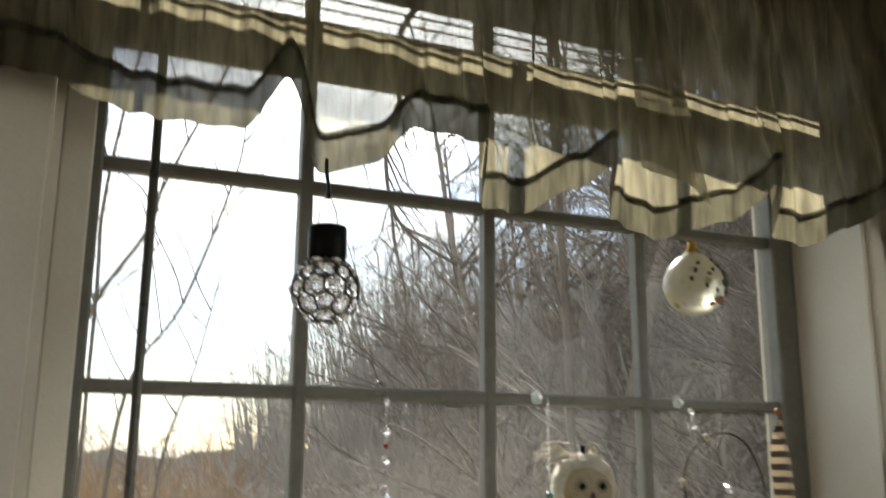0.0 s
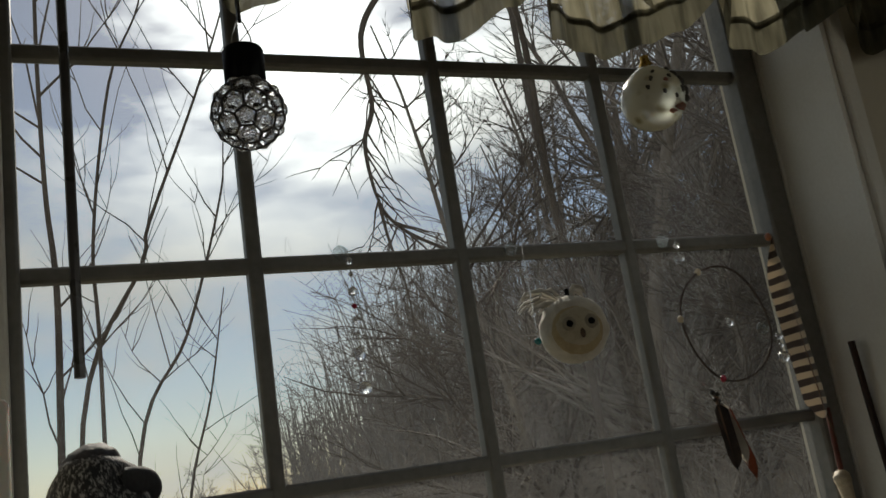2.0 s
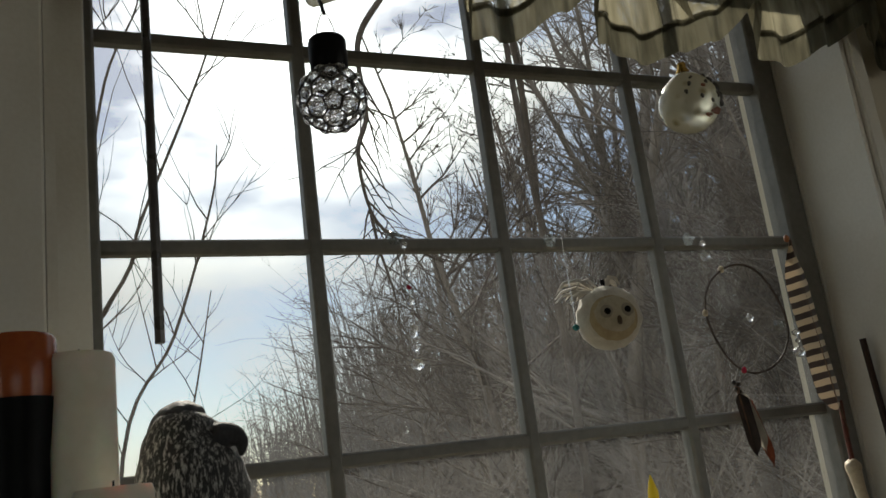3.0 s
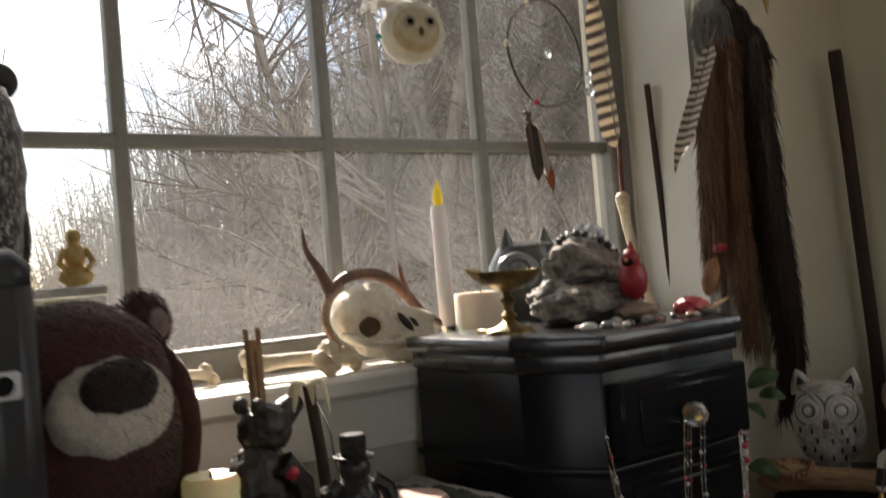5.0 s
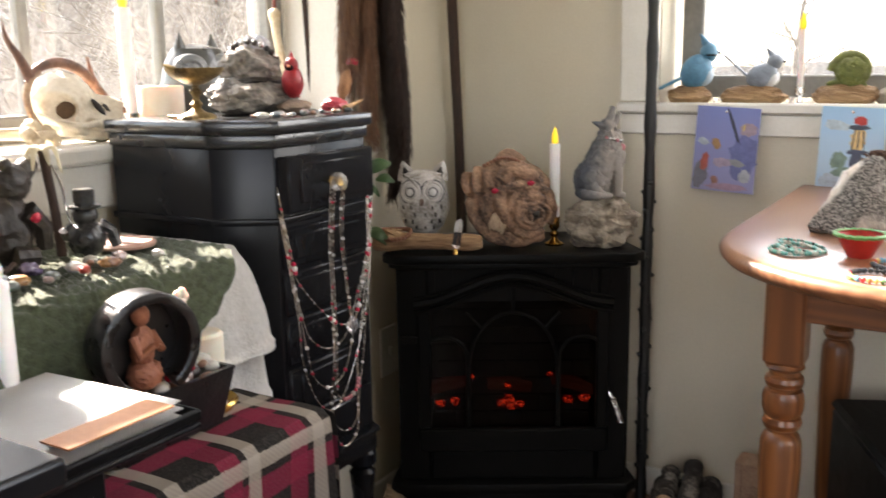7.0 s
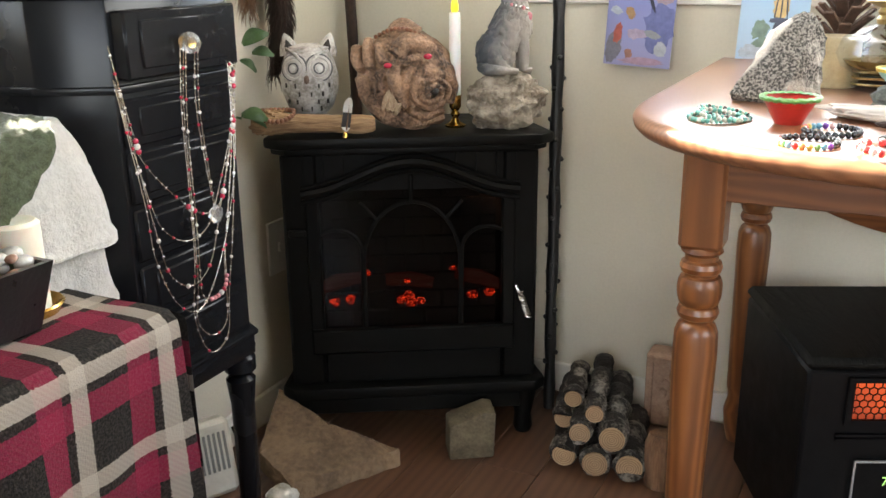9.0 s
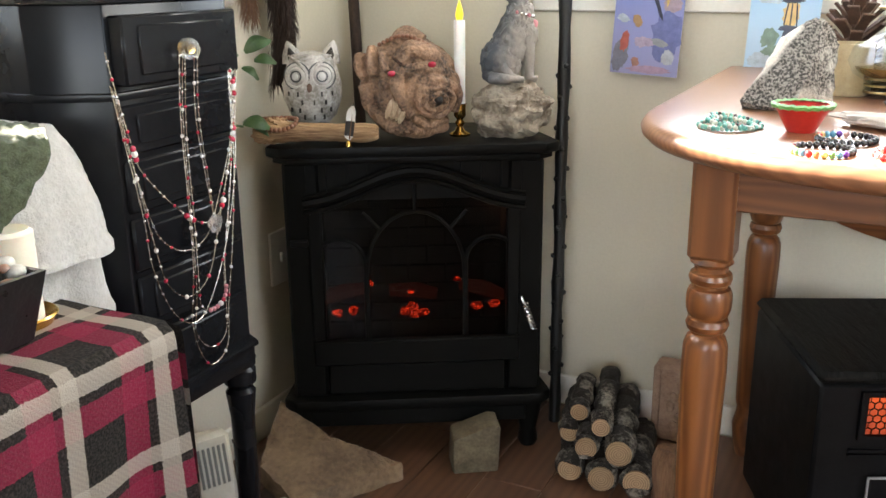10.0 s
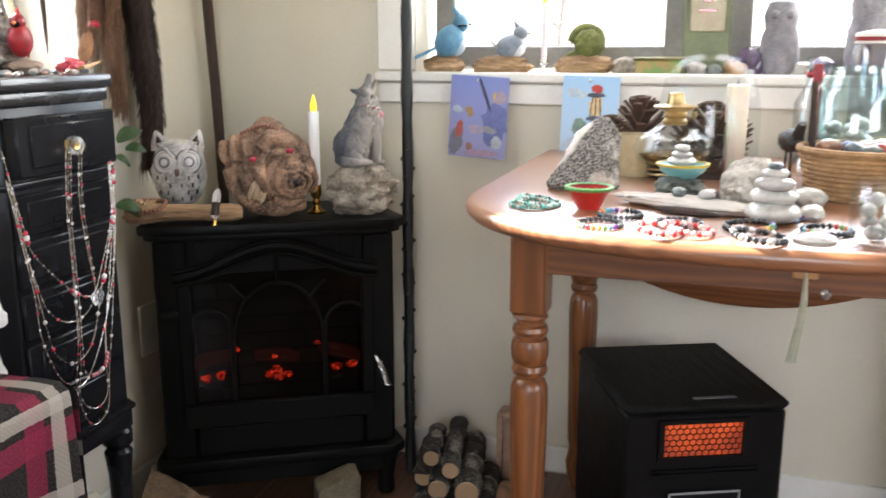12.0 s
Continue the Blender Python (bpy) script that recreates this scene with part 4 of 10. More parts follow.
# ---- infrared heater ----
def heater():
    h = thing("infrared_heater", "black cabinet heater with a glowing orange grille under the table", "heater", (1.30, -0.21, 0), 24.0)
    # local: x into the back, y across; the front at x = 0
    d, w, z = 0.335, 0.31, 0.40
    part("cabinet", join(slab(0.004, d, -w / 2 + 0.004, w / 2 - 0.004, 0.03, z - 0.02, 0.006), slab(0.012, d - 0.02, -w / 2 + 0.03, w / 2 - 0.03, 0.012, 0.031)), PLASTIC, h)
    part("top", join(slab(0, d, -w / 2, w / 2, z - 0.02, z, 0.008)), mat("black_ash_veneer", (0.013, 0.0125, 0.011), (0.006, 0.006, 0.0055), 0.5, scale=10, bump=0.3, stretch=(1, 8, 1), spec=0.08), h)
    part("top_label", slab(0.02, 0.03, -0.06, 0.02, z, z + 0.001), mat("grey_print", (0.22, 0.22, 0.22), (0.18, 0.18, 0.18), 0.5), h)
    gz, g0, g1 = 0.330, -0.068, 0.080
    part("grille_glow", slab(0.0035, 0.006, g0, g1, gz - 0.032, gz + 0.032), heat_mat, h, "orange glowing heat opening")
    part("grille_frame", join(slab(-0.003, 0.006, g0 - 0.010, g1 + 0.010, gz + 0.032, gz + 0.040), slab(-0.003, 0.006, g0 - 0.010, g1 + 0.010, gz - 0.040, gz - 0.032), slab(-0.003, 0.006, g0 - 0.010, g0, gz - 0.032, gz + 0.032), slab(-0.003, 0.006, g1, g1 + 0.010, gz - 0.032, gz + 0.032)), PLASTIC, h)
    hexes = []
    for i in range(13):
        for j in range(6):
            cy_, cz_ = g0 + 0.0125 * (i + 0.5 + (0.5 if j % 2 else 0)), gz - 0.032 + 0.0108 * (j + 0.5)
            if cy_ < g1 - 0.003:
                hexes.append(tube([(0.001, cy_ + 0.0068 * math.cos(math.pi / 6 + k * math.pi / 3), cz_ + 0.0068 * math.sin(math.pi / 6 + k * math.pi / 3)) for k in range(7)], 0.0009, 4))
    tagged(part("mesh_grille", join(*hexes), PLASTIC, h), kind="stuff")
    part("vent", join(*[slab(-0.002, 0.006, -0.10, 0.10, 0.262 + 0.008 * k, 0.2655 + 0.008 * k) for k in range(2)]), PLASTIC, h)
    p = part("control_panel", slab(-0.004, 0.006, -0.065, 0.065, 0.128, 0.228, 0.004), PLASTIC, h)
    part("panel_rim", join(slab(-0.006, -0.003, -0.068, 0.068, 0.226, 0.2295), slab(-0.006, -0.003, -0.068, 0.068, 0.126, 0.129), slab(-0.006, -0.003, -0.068, -0.065, 0.126, 0.2295), slab(-0.006, -0.003, 0.065, 0.068, 0.126, 0.2295)), mat("grey_rim", (0.35, 0.35, 0.36), (0.28, 0.28, 0.29), 0.4), p)
    cu = bpy.data.curves.new("digits", "FONT")
    cu.body, cu.size, cu.extrude = "79", 0.022, 0.0004
    tx = new("digits", cu)
    tx.parent, tx.matrix_basis = h, Matrix(((0, 0, -1, -0.0055), (-1, 0, 0, 0.022), (0, 1, 0, 0.186), (0, 0, 0, 1)))
    cu.materials.append(glow("green_led", (0.45, 1.0, 0.25), 0.12))
    for i in range(2):
        part("button", slab(-0.006, -0.003, -0.02 + 0.03 * i, -0.002 + 0.03 * i, 0.146, 0.160, 0.002), mat("button_grey", (0.10, 0.10, 0.11), (0.08, 0.08, 0.09), 0.4), p)
    return h


def heat_material():
    m, nt, b = nodes_of("heat_glow")
    N, L = nt.nodes.new, nt.links.new
    co, nz, rp = N("ShaderNodeTexCoord"), N("ShaderNodeTexNoise"), N("ShaderNodeValToRGB")
    nz.inputs["Scale"].default_value = 9.0
    rp.color_ramp.elements[0].position, rp.color_ramp.elements[1].position = 0.42, 0.62
    rp.color_ramp.elements[0].color, rp.color_ramp.elements[1].color = (0.30, 0.035, 0.01, 1), (1.0, 0.14, 0.025, 1)
    L(co.outputs["Object"], nz.inputs["Vector"])
    L(nz.outputs["Fac"], rp.inputs["Fac"])
    L(rp.outputs["Color"], b.inputs["Emission Color"])
    b.inputs["Base Color"].default_value = (0.1, 0.02, 0.01, 1)
    b.inputs["Emission Strength"].default_value = 0.085
    return m


heat_mat = heat_material()
heater()

# ---- small makers ----
def feather(name, label, category, a, b, width, vane_mat, shaft_mat, group="", turn=0.0, curl=0.0, parent=None):
    """A feather from the quill end a to the tip b, its vane a thin bowed blade on both sides of the shaft."""
    a, b = Vector(a), Vector(b)
    t = thing(name, label, category, a, 0, group) if parent is None else new(name)
    if parent is not None:
        t.parent = parent
    m = (b - a).to_track_quat("Z", "Y").to_matrix().to_4x4() @ pose(0, 0, 0, 0, 0, turn)
    t.matrix_basis = Matrix.Translation(a) @ m
    ln = (b - a).length

    def f(u, v):
        s = (u - 0.5) * 2
        w = width * (min(1, v * 9) ** 0.6) * (1 - max(0, (v - 0.72) / 0.28) ** 2.2) * (0.55 if s < 0 else 1.0)
        w *= 1 + 0.06 * noise.noise(Vector((v * 30, s, 0)))
        return (s * w, abs(s) * width * 0.18 + curl * v * v, ln * (0.14 + 0.86 * v) - abs(s) * width * 0.35)
    part("vane", sheet(6, 40, f, 0.0006), vane_mat, t)
    part("shaft", tube([(0, -0.0008 + curl * max(0, (k / 8 - 0.14) / 0.86) ** 2, ln * k / 8) for k in range(9)], [max(0.0006, 0.0026 * (1 - k / 9)) for k in range(9)], 6), shaft_mat, t)
    return t


def beads(points, r, seg=2):
    return join(*[blob(r, r, r, p, 0.0, 1, seg) for p in points])


def led_taper(label, at, height, r, flame_mat, body=None, lean=0, group=""):
    c = thing("flameless_taper", label, "candle", at, 0, group)
    part("body", lathe([(r, 0), (r, height - 0.004), (r * 0.92, height), (r * 0.45, height + 0.0005)], 20), body or PLASTW, c)
    part("flame", lathe([(0.0055, 0), (0.0078, 0.008), (0.0072, 0.016), (0.0042, 0.027), (0.0008, 0.037)], 14, (0, 0, height)), flame_mat, c, "plastic flame tip")
    return c


def bone(points, r, knob):
    p = curve(points, 8)
    n = len(p)
    rs = [r * (1 + 0.5 * abs(2 * i / (n - 1) - 1) ** 3) for i in range(n)]
    e0, e1 = p[0], p[-1]
    side = (p[1] - p[0]).normalized().orthogonal() * knob * 0.6
    return join(tube(p, rs, 12), blob(knob, knob, knob, e0 + side, 0.15, 2, 3, 1), blob(knob * 0.9, knob * 0.9, knob * 0.9, e0 - side, 0.15, 2, 3, 2), blob(knob, knob, knob, e1 + side, 0.15, 2, 3, 3), blob(knob * 0.85, knob * 0.85, knob * 0.85, e1 - side, 0.15, 2, 3, 4))


BARRED = stripes("barred_feather", (0.70, 0.58, 0.42), (0.075, 0.045, 0.03), 15.0, "Z", distort=1.2)
BARREDF = stripes("fine_barred_feather", (0.62, 0.54, 0.42), (0.06, 0.042, 0.034), 22.0, "Z", distort=1.5)
QUILL = mat("quill", (0.22, 0.12, 0.06), (0.10, 0.05, 0.03), 0.5, scale=40, bump=0.1)
DARKF = mat("dark_feather", (0.10, 0.075, 0.06), (0.03, 0.022, 0.02), 0.7, scale=40, bump=0.3, stretch=(1, 1, 0.3))
PALEF = mat("pale_feather", (0.72, 0.69, 0.62), (0.50, 0.46, 0.40), 0.8, scale=40, bump=0.3)
THREAD = mat("thread", (0.30, 0.28, 0.25), (0.20, 0.19, 0.17), 0.8, scale=80, bump=0.1)
VAL = sheer("sheer_valance", (0.28, 0.26, 0.178), 0.18, 0.90)
HEM = sheer("valance_hem", (0.245, 0.232, 0.165), 0.03, 0.60)
# darker cloth for the strip that paints the fold's shadow along the seam
SEAMSHADE = sheer("valance_seam_shade", (0.19, 0.18, 0.13), 0.10, 0.55)
BLINDM = mat("blind_slat", (0.50, 0.47, 0.40), (0.42, 0.39, 0.33), 0.5, scale=20, bump=0.05)

# ---- valance, blind and wand ----
HEMLINE = [(-0.30, 1.87), (-0.043, 1.891), (0.071, 1.865), (0.185, 1.864), (0.244, 1.926), (0.307, 1.830), (0.362, 1.849), (0.418, 1.893), (0.510, 1.890), (0.535, 1.815), (0.60, 1.812), (0.660, 1.850), (0.735, 1.888), (0.745, 1.818), (0.83, 1.802), (0.90, 1.82), (0.945, 1.835), (1.03, 1.897), (1.06, 1.825), (1.11, 1.816), (1.20, 1.85), (1.28, 1.89), (1.33, 1.82), (1.45, 1.85), (1.60, 1.83)]


def hem_at(x):
    for (x0, z0), (x1, z1) in zip(HEMLINE, HEMLINE[1:]):
        if x <= x1:
            t = (x - x0) / (x1 - x0)
            t = t * t * (3 - 2 * t)
            return z0 + (z1 - z0) * t
    return HEMLINE[-1][1]


def valance():
    v = thing("window_valance", "gathered sheer cream valance over the window, hem rippling", "curtain")
    Z1 = 2.40

    def cloth(u, w):
        x = -0.30 + 1.90 * u
        zb = hem_at(x) + 0.045
        fold = (hem_at(x) - 1.855) / 0.045
        k = 1 - w
        y = 0.995 - 0.030 * fold * k ** 0.7 + 0.024 * math.sin(x * 55 + 2 * math.sin(x * 9) + 1.5 * noise.noise(Vector((x * 6, w * 2, 0)))) * (0.35 + 0.65 * w) + 0.011 * math.sin(x * 131 + 4 * w) + 0.020 * noise.noise(Vector((x * 11, w * 2.5, 3)))
        pleat = 0.017 * min(1.0, w * 3.0) * math.sin(x * 38 + 2 * math.sin(x * 9) + 1.6 * noise.noise(Vector((x * 5, w * 1.5, 7)))) * (0.55 + 0.9 * noise.noise(Vector((x * 3.3, 0, 1))))
        return (x + 0.006 * k * math.sin(x * 40) + pleat, y, zb + (Z1 - zb) * w)
    part("drape", sheet(420, 16, cloth), VAL, v)

    def hem(u, w):
        x = -0.30 + 1.90 * u
        fold = (hem_at(x) - 1.855) / 0.045
        y = 0.995 - 0.030 * fold + 0.010 * math.sin(x * 55 + 2 * math.sin(x * 9)) * 0.35 + 0.006 * math.sin(x * 131)
        return (x + 0.006 * math.sin(x * 40), y + 0.004 * (1 - w), hem_at(x) + 0.049 * w)
    part("hem", sheet(420, 3, hem, 0.0012), HEM, v, "doubled opaque hem band")
    # strip laid over the hem's upper edge in place of the fold's shadow
    part("seam_shade", sheet(420, 1, lambda u, w: tuple(Vector(hem(u, 0.80 + 0.24 * w + 0.03 * math.sin(u * 61))) + Vector((0, -0.002, 0.001))), 0.0008), SEAMSHADE, v, "seam strip above the hem, darkened as the fold's shadow")

    def overlap(u, w):
        """A loose gather that folds back over the cloth: narrow under the rod, wide at its slanting foot."""
        x0, x1 = 0.742 + 0.018 * (1 - w), 0.772 + 0.112 * (1 - w) ** 1.3
        z0 = 1.886 - 0.042 * u
        return (x0 + (x1 - x0) * u, 0.966 - 0.016 * math.sin(math.pi * u) + 0.004 * math.sin(9 * u + 5 * w), z0 + (2.39 - z0) * w)
    part("gather", sheet(24, 16, overlap), VAL, v, "loose gather folded over the cloth")
    part("rod", moved(lathe([(0.008, 0), (0.008, 1.94)], 10), -0.32, 1.005, 2.36, 0, 90), WALLW, v)
    return v


valance()


def blind():
    b = thing("window_blind", "cream slatted blind drawn up under the valance", "blind")
    slat = mesh_of("slat", sheet(1, 4, lambda u, v: (0.035 + 1.20 * u, 1.150 + 0.017 * v, 0.0035 * math.sin(math.pi * v)), 0.0008), BLINDM)
    for k in range(18):
        o = part("slat", slat, None, b)
        o.location = (0, 0, 2.038 + 0.0041 * k)
    open_slat = mesh_of("slat", sheet(1, 4, lambda u, v: (0.035 + 1.20 * u, 1.152 + 0.020 * v, 0.0065 * v + 0.0012 * math.sin(math.pi * v)), 0.0008), BLINDM)
    for k in range(4):
        o = part("slat", open_slat, None, b)
        o.location = (0, 0, 2.130 + 0.0175 * k)
    part("bottom_rail", slab(0.035, 1.235, 1.148, 1.178, 2.021, 2.036, 0.003), BLINDM, b)
    part("head_rail", slab(0.03, 1.24, 1.145, 1.185, 2.200, 2.232, 0.003), BLINDM, b)
    for x in (0.18, 0.62, 1.06):
        part("ladder_cord", tube([(x, 1.146, 2.035), (x, 1.146, 2.200)], 0.001, 5), THREAD, b)
    part("wand", tube([(0.113, 1.142, 2.20), (0.113, 1.142, 1.80), (0.112, 1.142, 1.428)], 0.0062, 8), mat("smoky_wand", (0.10, 0.095, 0.09), (0.07, 0.066, 0.06), 0.3, scale=20, bump=0.02), b, "dark slim tilt wand")
    return b


blind()


# ---- hung in the window ----
def solar_globe():
    g = thing("solar_lantern", "hanging glass globe lantern with a honeycomb net and black cap", "lantern", (0.291, 0.94, 1.667))
    r = 0.0395
    bm = bmesh.new()
    bmesh.ops.create_icosphere(bm, subdivisions=2, radius=r)
    bm.faces.ensure_lookup_table()
    rods = []
    for e in bm.edges:
        a, b = (f.calc_center_median().normalized() * r for f in e.link_faces)
        rods.append(tube([a, (a + b).normalized() * r, b], 0.0013, 6))
    spots = [v.co * 0.86 for v in bm.verts]
    bm.free()
    part("net", join(*rods), mat("dark_net", (0.055, 0.05, 0.05), (0.03, 0.028, 0.028), 0.4, scale=60, bump=0.1), g, "dark moulded honeycomb net")
    part("glass", join(lathe([(0.002, -r * 0.97), (r * 0.5, -r * 0.84), (r * 0.86, -r * 0.45), (r * 0.97, 0), (r * 0.86, r * 0.45), (r * 0.5, r * 0.84)], 24)), clear("globe_glass", (0.94, 0.94, 0.95), 0.05, 0.10), g)
    cell = mesh_of("lens", blob(0.0086, 0.0086, 0.0086, (0, 0, 0), 0, 1, 2), mat("lens_glass", (0.98, 0.98, 0.98), (0.95, 0.95, 0.95), 0.14, scale=20, bump=0.0, trans=1.0))
    for p in spots:
        part("lens", cell, None, g).location = p
    part("cap", lathe([(0.020, 0.034), (0.0225, 0.038), (0.0225, 0.072), (0.021, 0.075), (0.004, 0.0755)], 24), PLASTIC, g, "black solar cap")
    part("bail", tube([(-0.0125, 0, 0.072), (-0.010, 0, 0.092), (-0.004, 0, 0.108), (0.0, 0, 0.112), (0.004, 0, 0.108), (0.010, 0, 0.092), (0.0125, 0, 0.072)], 0.0009, 5), SILVER, g)
    part("cord", tube([(0, 0, 0.110), (0.003, 0.015, 0.132), (0.008, 0.04, 0.155), (0.012, 0.055, 0.175)], 0.0026, 6), PLASTIC, g)
    return g


solar_globe()


def glass_bauble():
    t = thing("glass_bauble", "clear glass bauble painted with brown and green leaves", "ornament", (0.887, 1.02, 1.733))
    r = 0.046
    m, nt, b = nodes_of("painted_bauble")
    N, L = nt.nodes.new, nt.links.new
    co, v, rp = N("ShaderNodeTexCoord"), N("ShaderNodeTexVoronoi"), N("ShaderNodeValToRGB")
    v.inputs["Scale"].default_value = 46.0
    e = rp.color_ramp.elements
    e[0].position, e[0].color = 0.10, (0.42, 0.36, 0.20, 1)
    e[1].position, e[1].color = 0.40, (0.80, 0.77, 0.62, 1)
    L(co.outputs["Object"], v.inputs["Vector"])
    L(v.outputs["Distance"], rp.inputs["Fac"])
    L(rp.outputs[0], b.inputs["Base Color"])
    b.inputs["Roughness"].default_value, b.inputs["Transmission Weight"].default_value = 0.22, 0.55
    part("ball", lathe([(0.002, -0.047), (0.016, -0.0445), (0.031, -0.036), (0.042, -0.022), (0.0465, -0.004), (0.044, 0.013), (0.036, 0.028), (0.024, 0.040), (0.012, 0.049)], 32), m, t)
    rust, moss = mat("rust_paint", (0.26, 0.07, 0.02), (0.10, 0.03, 0.012), 0.4, scale=50, bump=0.1), mat("dark_paint_dots", (0.035, 0.028, 0.018), (0.02, 0.015, 0.01), 0.5, scale=50, bump=0.1)

    def dab(x, z, w, h, k):
        return blob(w, 0.0016, h, (x, -math.sqrt(max(0, 0.0462 ** 2 - x * x - (z + 0.003) ** 2)), z), 0.35, 2, 2, k)
    for x, z, w, h in ((0.014, -0.026, 0.010, 0.008), (0.002, -0.033, 0.006, 0.004), (-0.006, 0.010, 0.005, 0.003)):
        part("leaf", dab(x, z, w, h, int(abs(x) * 1000)), rust, t, "rust-brown painted leaf")
    for n, (x, z, w) in enumerate(((0.024, 0.012, 0.0065), (0.033, 0.000, 0.0060), (0.016, 0.023, 0.0055), (0.030, -0.012, 0.0050), (0.010, 0.031, 0.0045), (0.020, -0.002, 0.0045), (-0.024, 0.014, 0.0040), (0.002, 0.016, 0.0035), (-0.031, 0.002, 0.0035), (-0.012, -0.008, 0.0035), (-0.016, 0.026, 0.0035), (0.006, -0.014, 0.0030))):
        part("dot", dab(x, z, w, w * 1.2, 5 + n), moss, t)
    part("cap", lathe([(0.011, 0.043), (0.011, 0.052), (0.007, 0.058), (0.007, 0.066)], 14), BRASS, t)
    part("thread", tube([(0, 0, 0.065), (-0.004, -0.006, 0.085)], 0.0007, 5), THREAD, t)


glass_bauble()


def owl_ornament():
    t = thing("owl_ornament", "round white felt owl ornament with dark eyes and feather wings", "ornament", (0.776, 1.165, 1.436), -18)
    part("body", blob(0.050, 0.046, 0.049, (0, 0, 0), 0.06, 4, 4), mat("cream_felt", (0.66, 0.61, 0.50), (0.48, 0.43, 0.34), 0.95, scale=70, bump=0.6, sheen=0.6), t)
    disc = mat("tan_felt", (0.50, 0.40, 0.24), (0.38, 0.29, 0.16), 0.95, scale=80, bump=0.6)
    part("face_edge", blob(0.037, 0.013, 0.035, (-0.003, -0.035, -0.006), 0.05, 5, 3), disc, t, "golden tan rim of the face")
    part("face", blob(0.032, 0.013, 0.029, (-0.002, -0.039, -0.003), 0.05, 5, 3, 2), mat("cream_face_felt", (0.52, 0.46, 0.33), (0.40, 0.34, 0.23), 0.95, scale=80, bump=0.6), t)
    for x in (-0.016, 0.015):
        part("eye_ring", blob(0.0105, 0.004, 0.0105, (x, -0.0495, 0.002), 0.05, 3, 2), mat("grey_felt", (0.36, 0.32, 0.24), (0.26, 0.22, 0.16), 0.95, scale=80, bump=0.5), t)
        part("eye", blob(0.0056, 0.005, 0.0056, (x, -0.0512, 0.002), 0, 1, 2), PLASTIC, t)
    part("beak", blob(0.0038, 0.004, 0.007, (0.0, -0.053, -0.013), 0.1, 1, 2), mat("brown_felt_beak", (0.14, 0.09, 0.05), (0.08, 0.05, 0.03), 0.8, scale=60, bump=0.2), t)
    for k in range(22):
        side = -1 if k % 3 else 1
        reach, rise, back = 0.030 + 0.024 * ((k * 7) % 10) / 10, 0.010 * math.sin(k * 2.3), 0.010 + 0.010 * math.cos(k * 1.7)
        if side > 0:
            reach *= 0.62
        root = (side * 0.012 * ((k * 3) % 5) / 5 - 0.006, back * 0.4, 0.043)
        part("plume", tube([root, (root[0] + side * reach * 0.55, back, 0.054 + rise), (root[0] + side * reach, back * 1.4, 0.050 + rise * 1.2), (root[0] + side * reach * 1.25, back * 1.5, 0.040 + rise)], [0.002, 0.0050, 0.0042, 0.0006], 6, 0.35), PALEF, t)
    part("hook", lathe([(0.003, 0.046), (0.004, 0.060)], 8), PLASTIC, t)
    part("thread", tube([(0, 0, 0.058), (0.0, 0.025, 0.14)], 0.0005, 4), THREAD, t)


owl_ornament()


def crystal_strand(label, at, spec):
    t = thing("bead_strand", label, "bead strand", at)
    z = 0.0
    part("wire", tube([(0, 0, 0), (0.001, 0, -sum(s + g for s, g, _ in spec))], 0.0005, 4), SILVER, t)
    part("suction_cup", moved(lathe([(0.011, 0), (0.010, 0.004), (0.004, 0.008), (0.004, 0.014)], 14), 0, 0.034, 0.004, 90), clear("clear_rubber", (0.85, 0.88, 0.88), 0.1, 0.15), t)
    for s, g, m in spec:
        z -= s / 2 + g
        part("bead", blob(s * 0.55 if s < 0.02 else s * 0.3, s * 0.55 if s < 0.02 else s * 0.3, s / 2, (0, 0, z), 0.12, 3, 2, int(z * 1e4) % 7), m, t, sharp=8)
        z -= s / 2


REDBEAD = mat("red_glass_bead", (0.45, 0.02, 0.05), (0.30, 0.01, 0.03), 0.15, scale=40, bump=0.0, coat=0.5)
BLUEBEAD = mat("teal_glass_bead", (0.05, 0.32, 0.30), (0.03, 0.22, 0.22), 0.12, scale=40, bump=0.0, trans=0.3)
SP = [(0.010, 0.012, CRYSTAL), (0.006, 0.010, SILVER), (0.013, 0.014, CRYSTAL), (0.007, 0.010, REDBEAD), (0.012, 0.010, CRYSTAL), (0.006, 0.008, SILVER), (0.024, 0.012, CRYSTAL), (0.010, 0.006, CRYSTAL), (0.018, 0.008, CRYSTAL)]
crystal_strand("string of clear crystal and red beads on a suction cup", (0.453, 1.165, 1.572), SP)
crystal_strand("short drop of clear crystal beads on the glass", (1.150, 1.170, 1.412), [(0.012, 0.010, CRYSTAL), (0.008, 0.004, CRYSTAL), (0.018, 0.006, CRYSTAL)])
crystal_strand("short crystal drop hanging by the bars", (0.986, 1.165, 1.566), [(0.010, 0.008, CRYSTAL), (0.016, 0.010, CRYSTAL)])
crystal_strand("teal glass drop hanging on the pane", (0.715, 1.165, 1.566), [(0.007, 0.100, CRYSTAL), (0.010, 0.030, BLUEBEAD)])


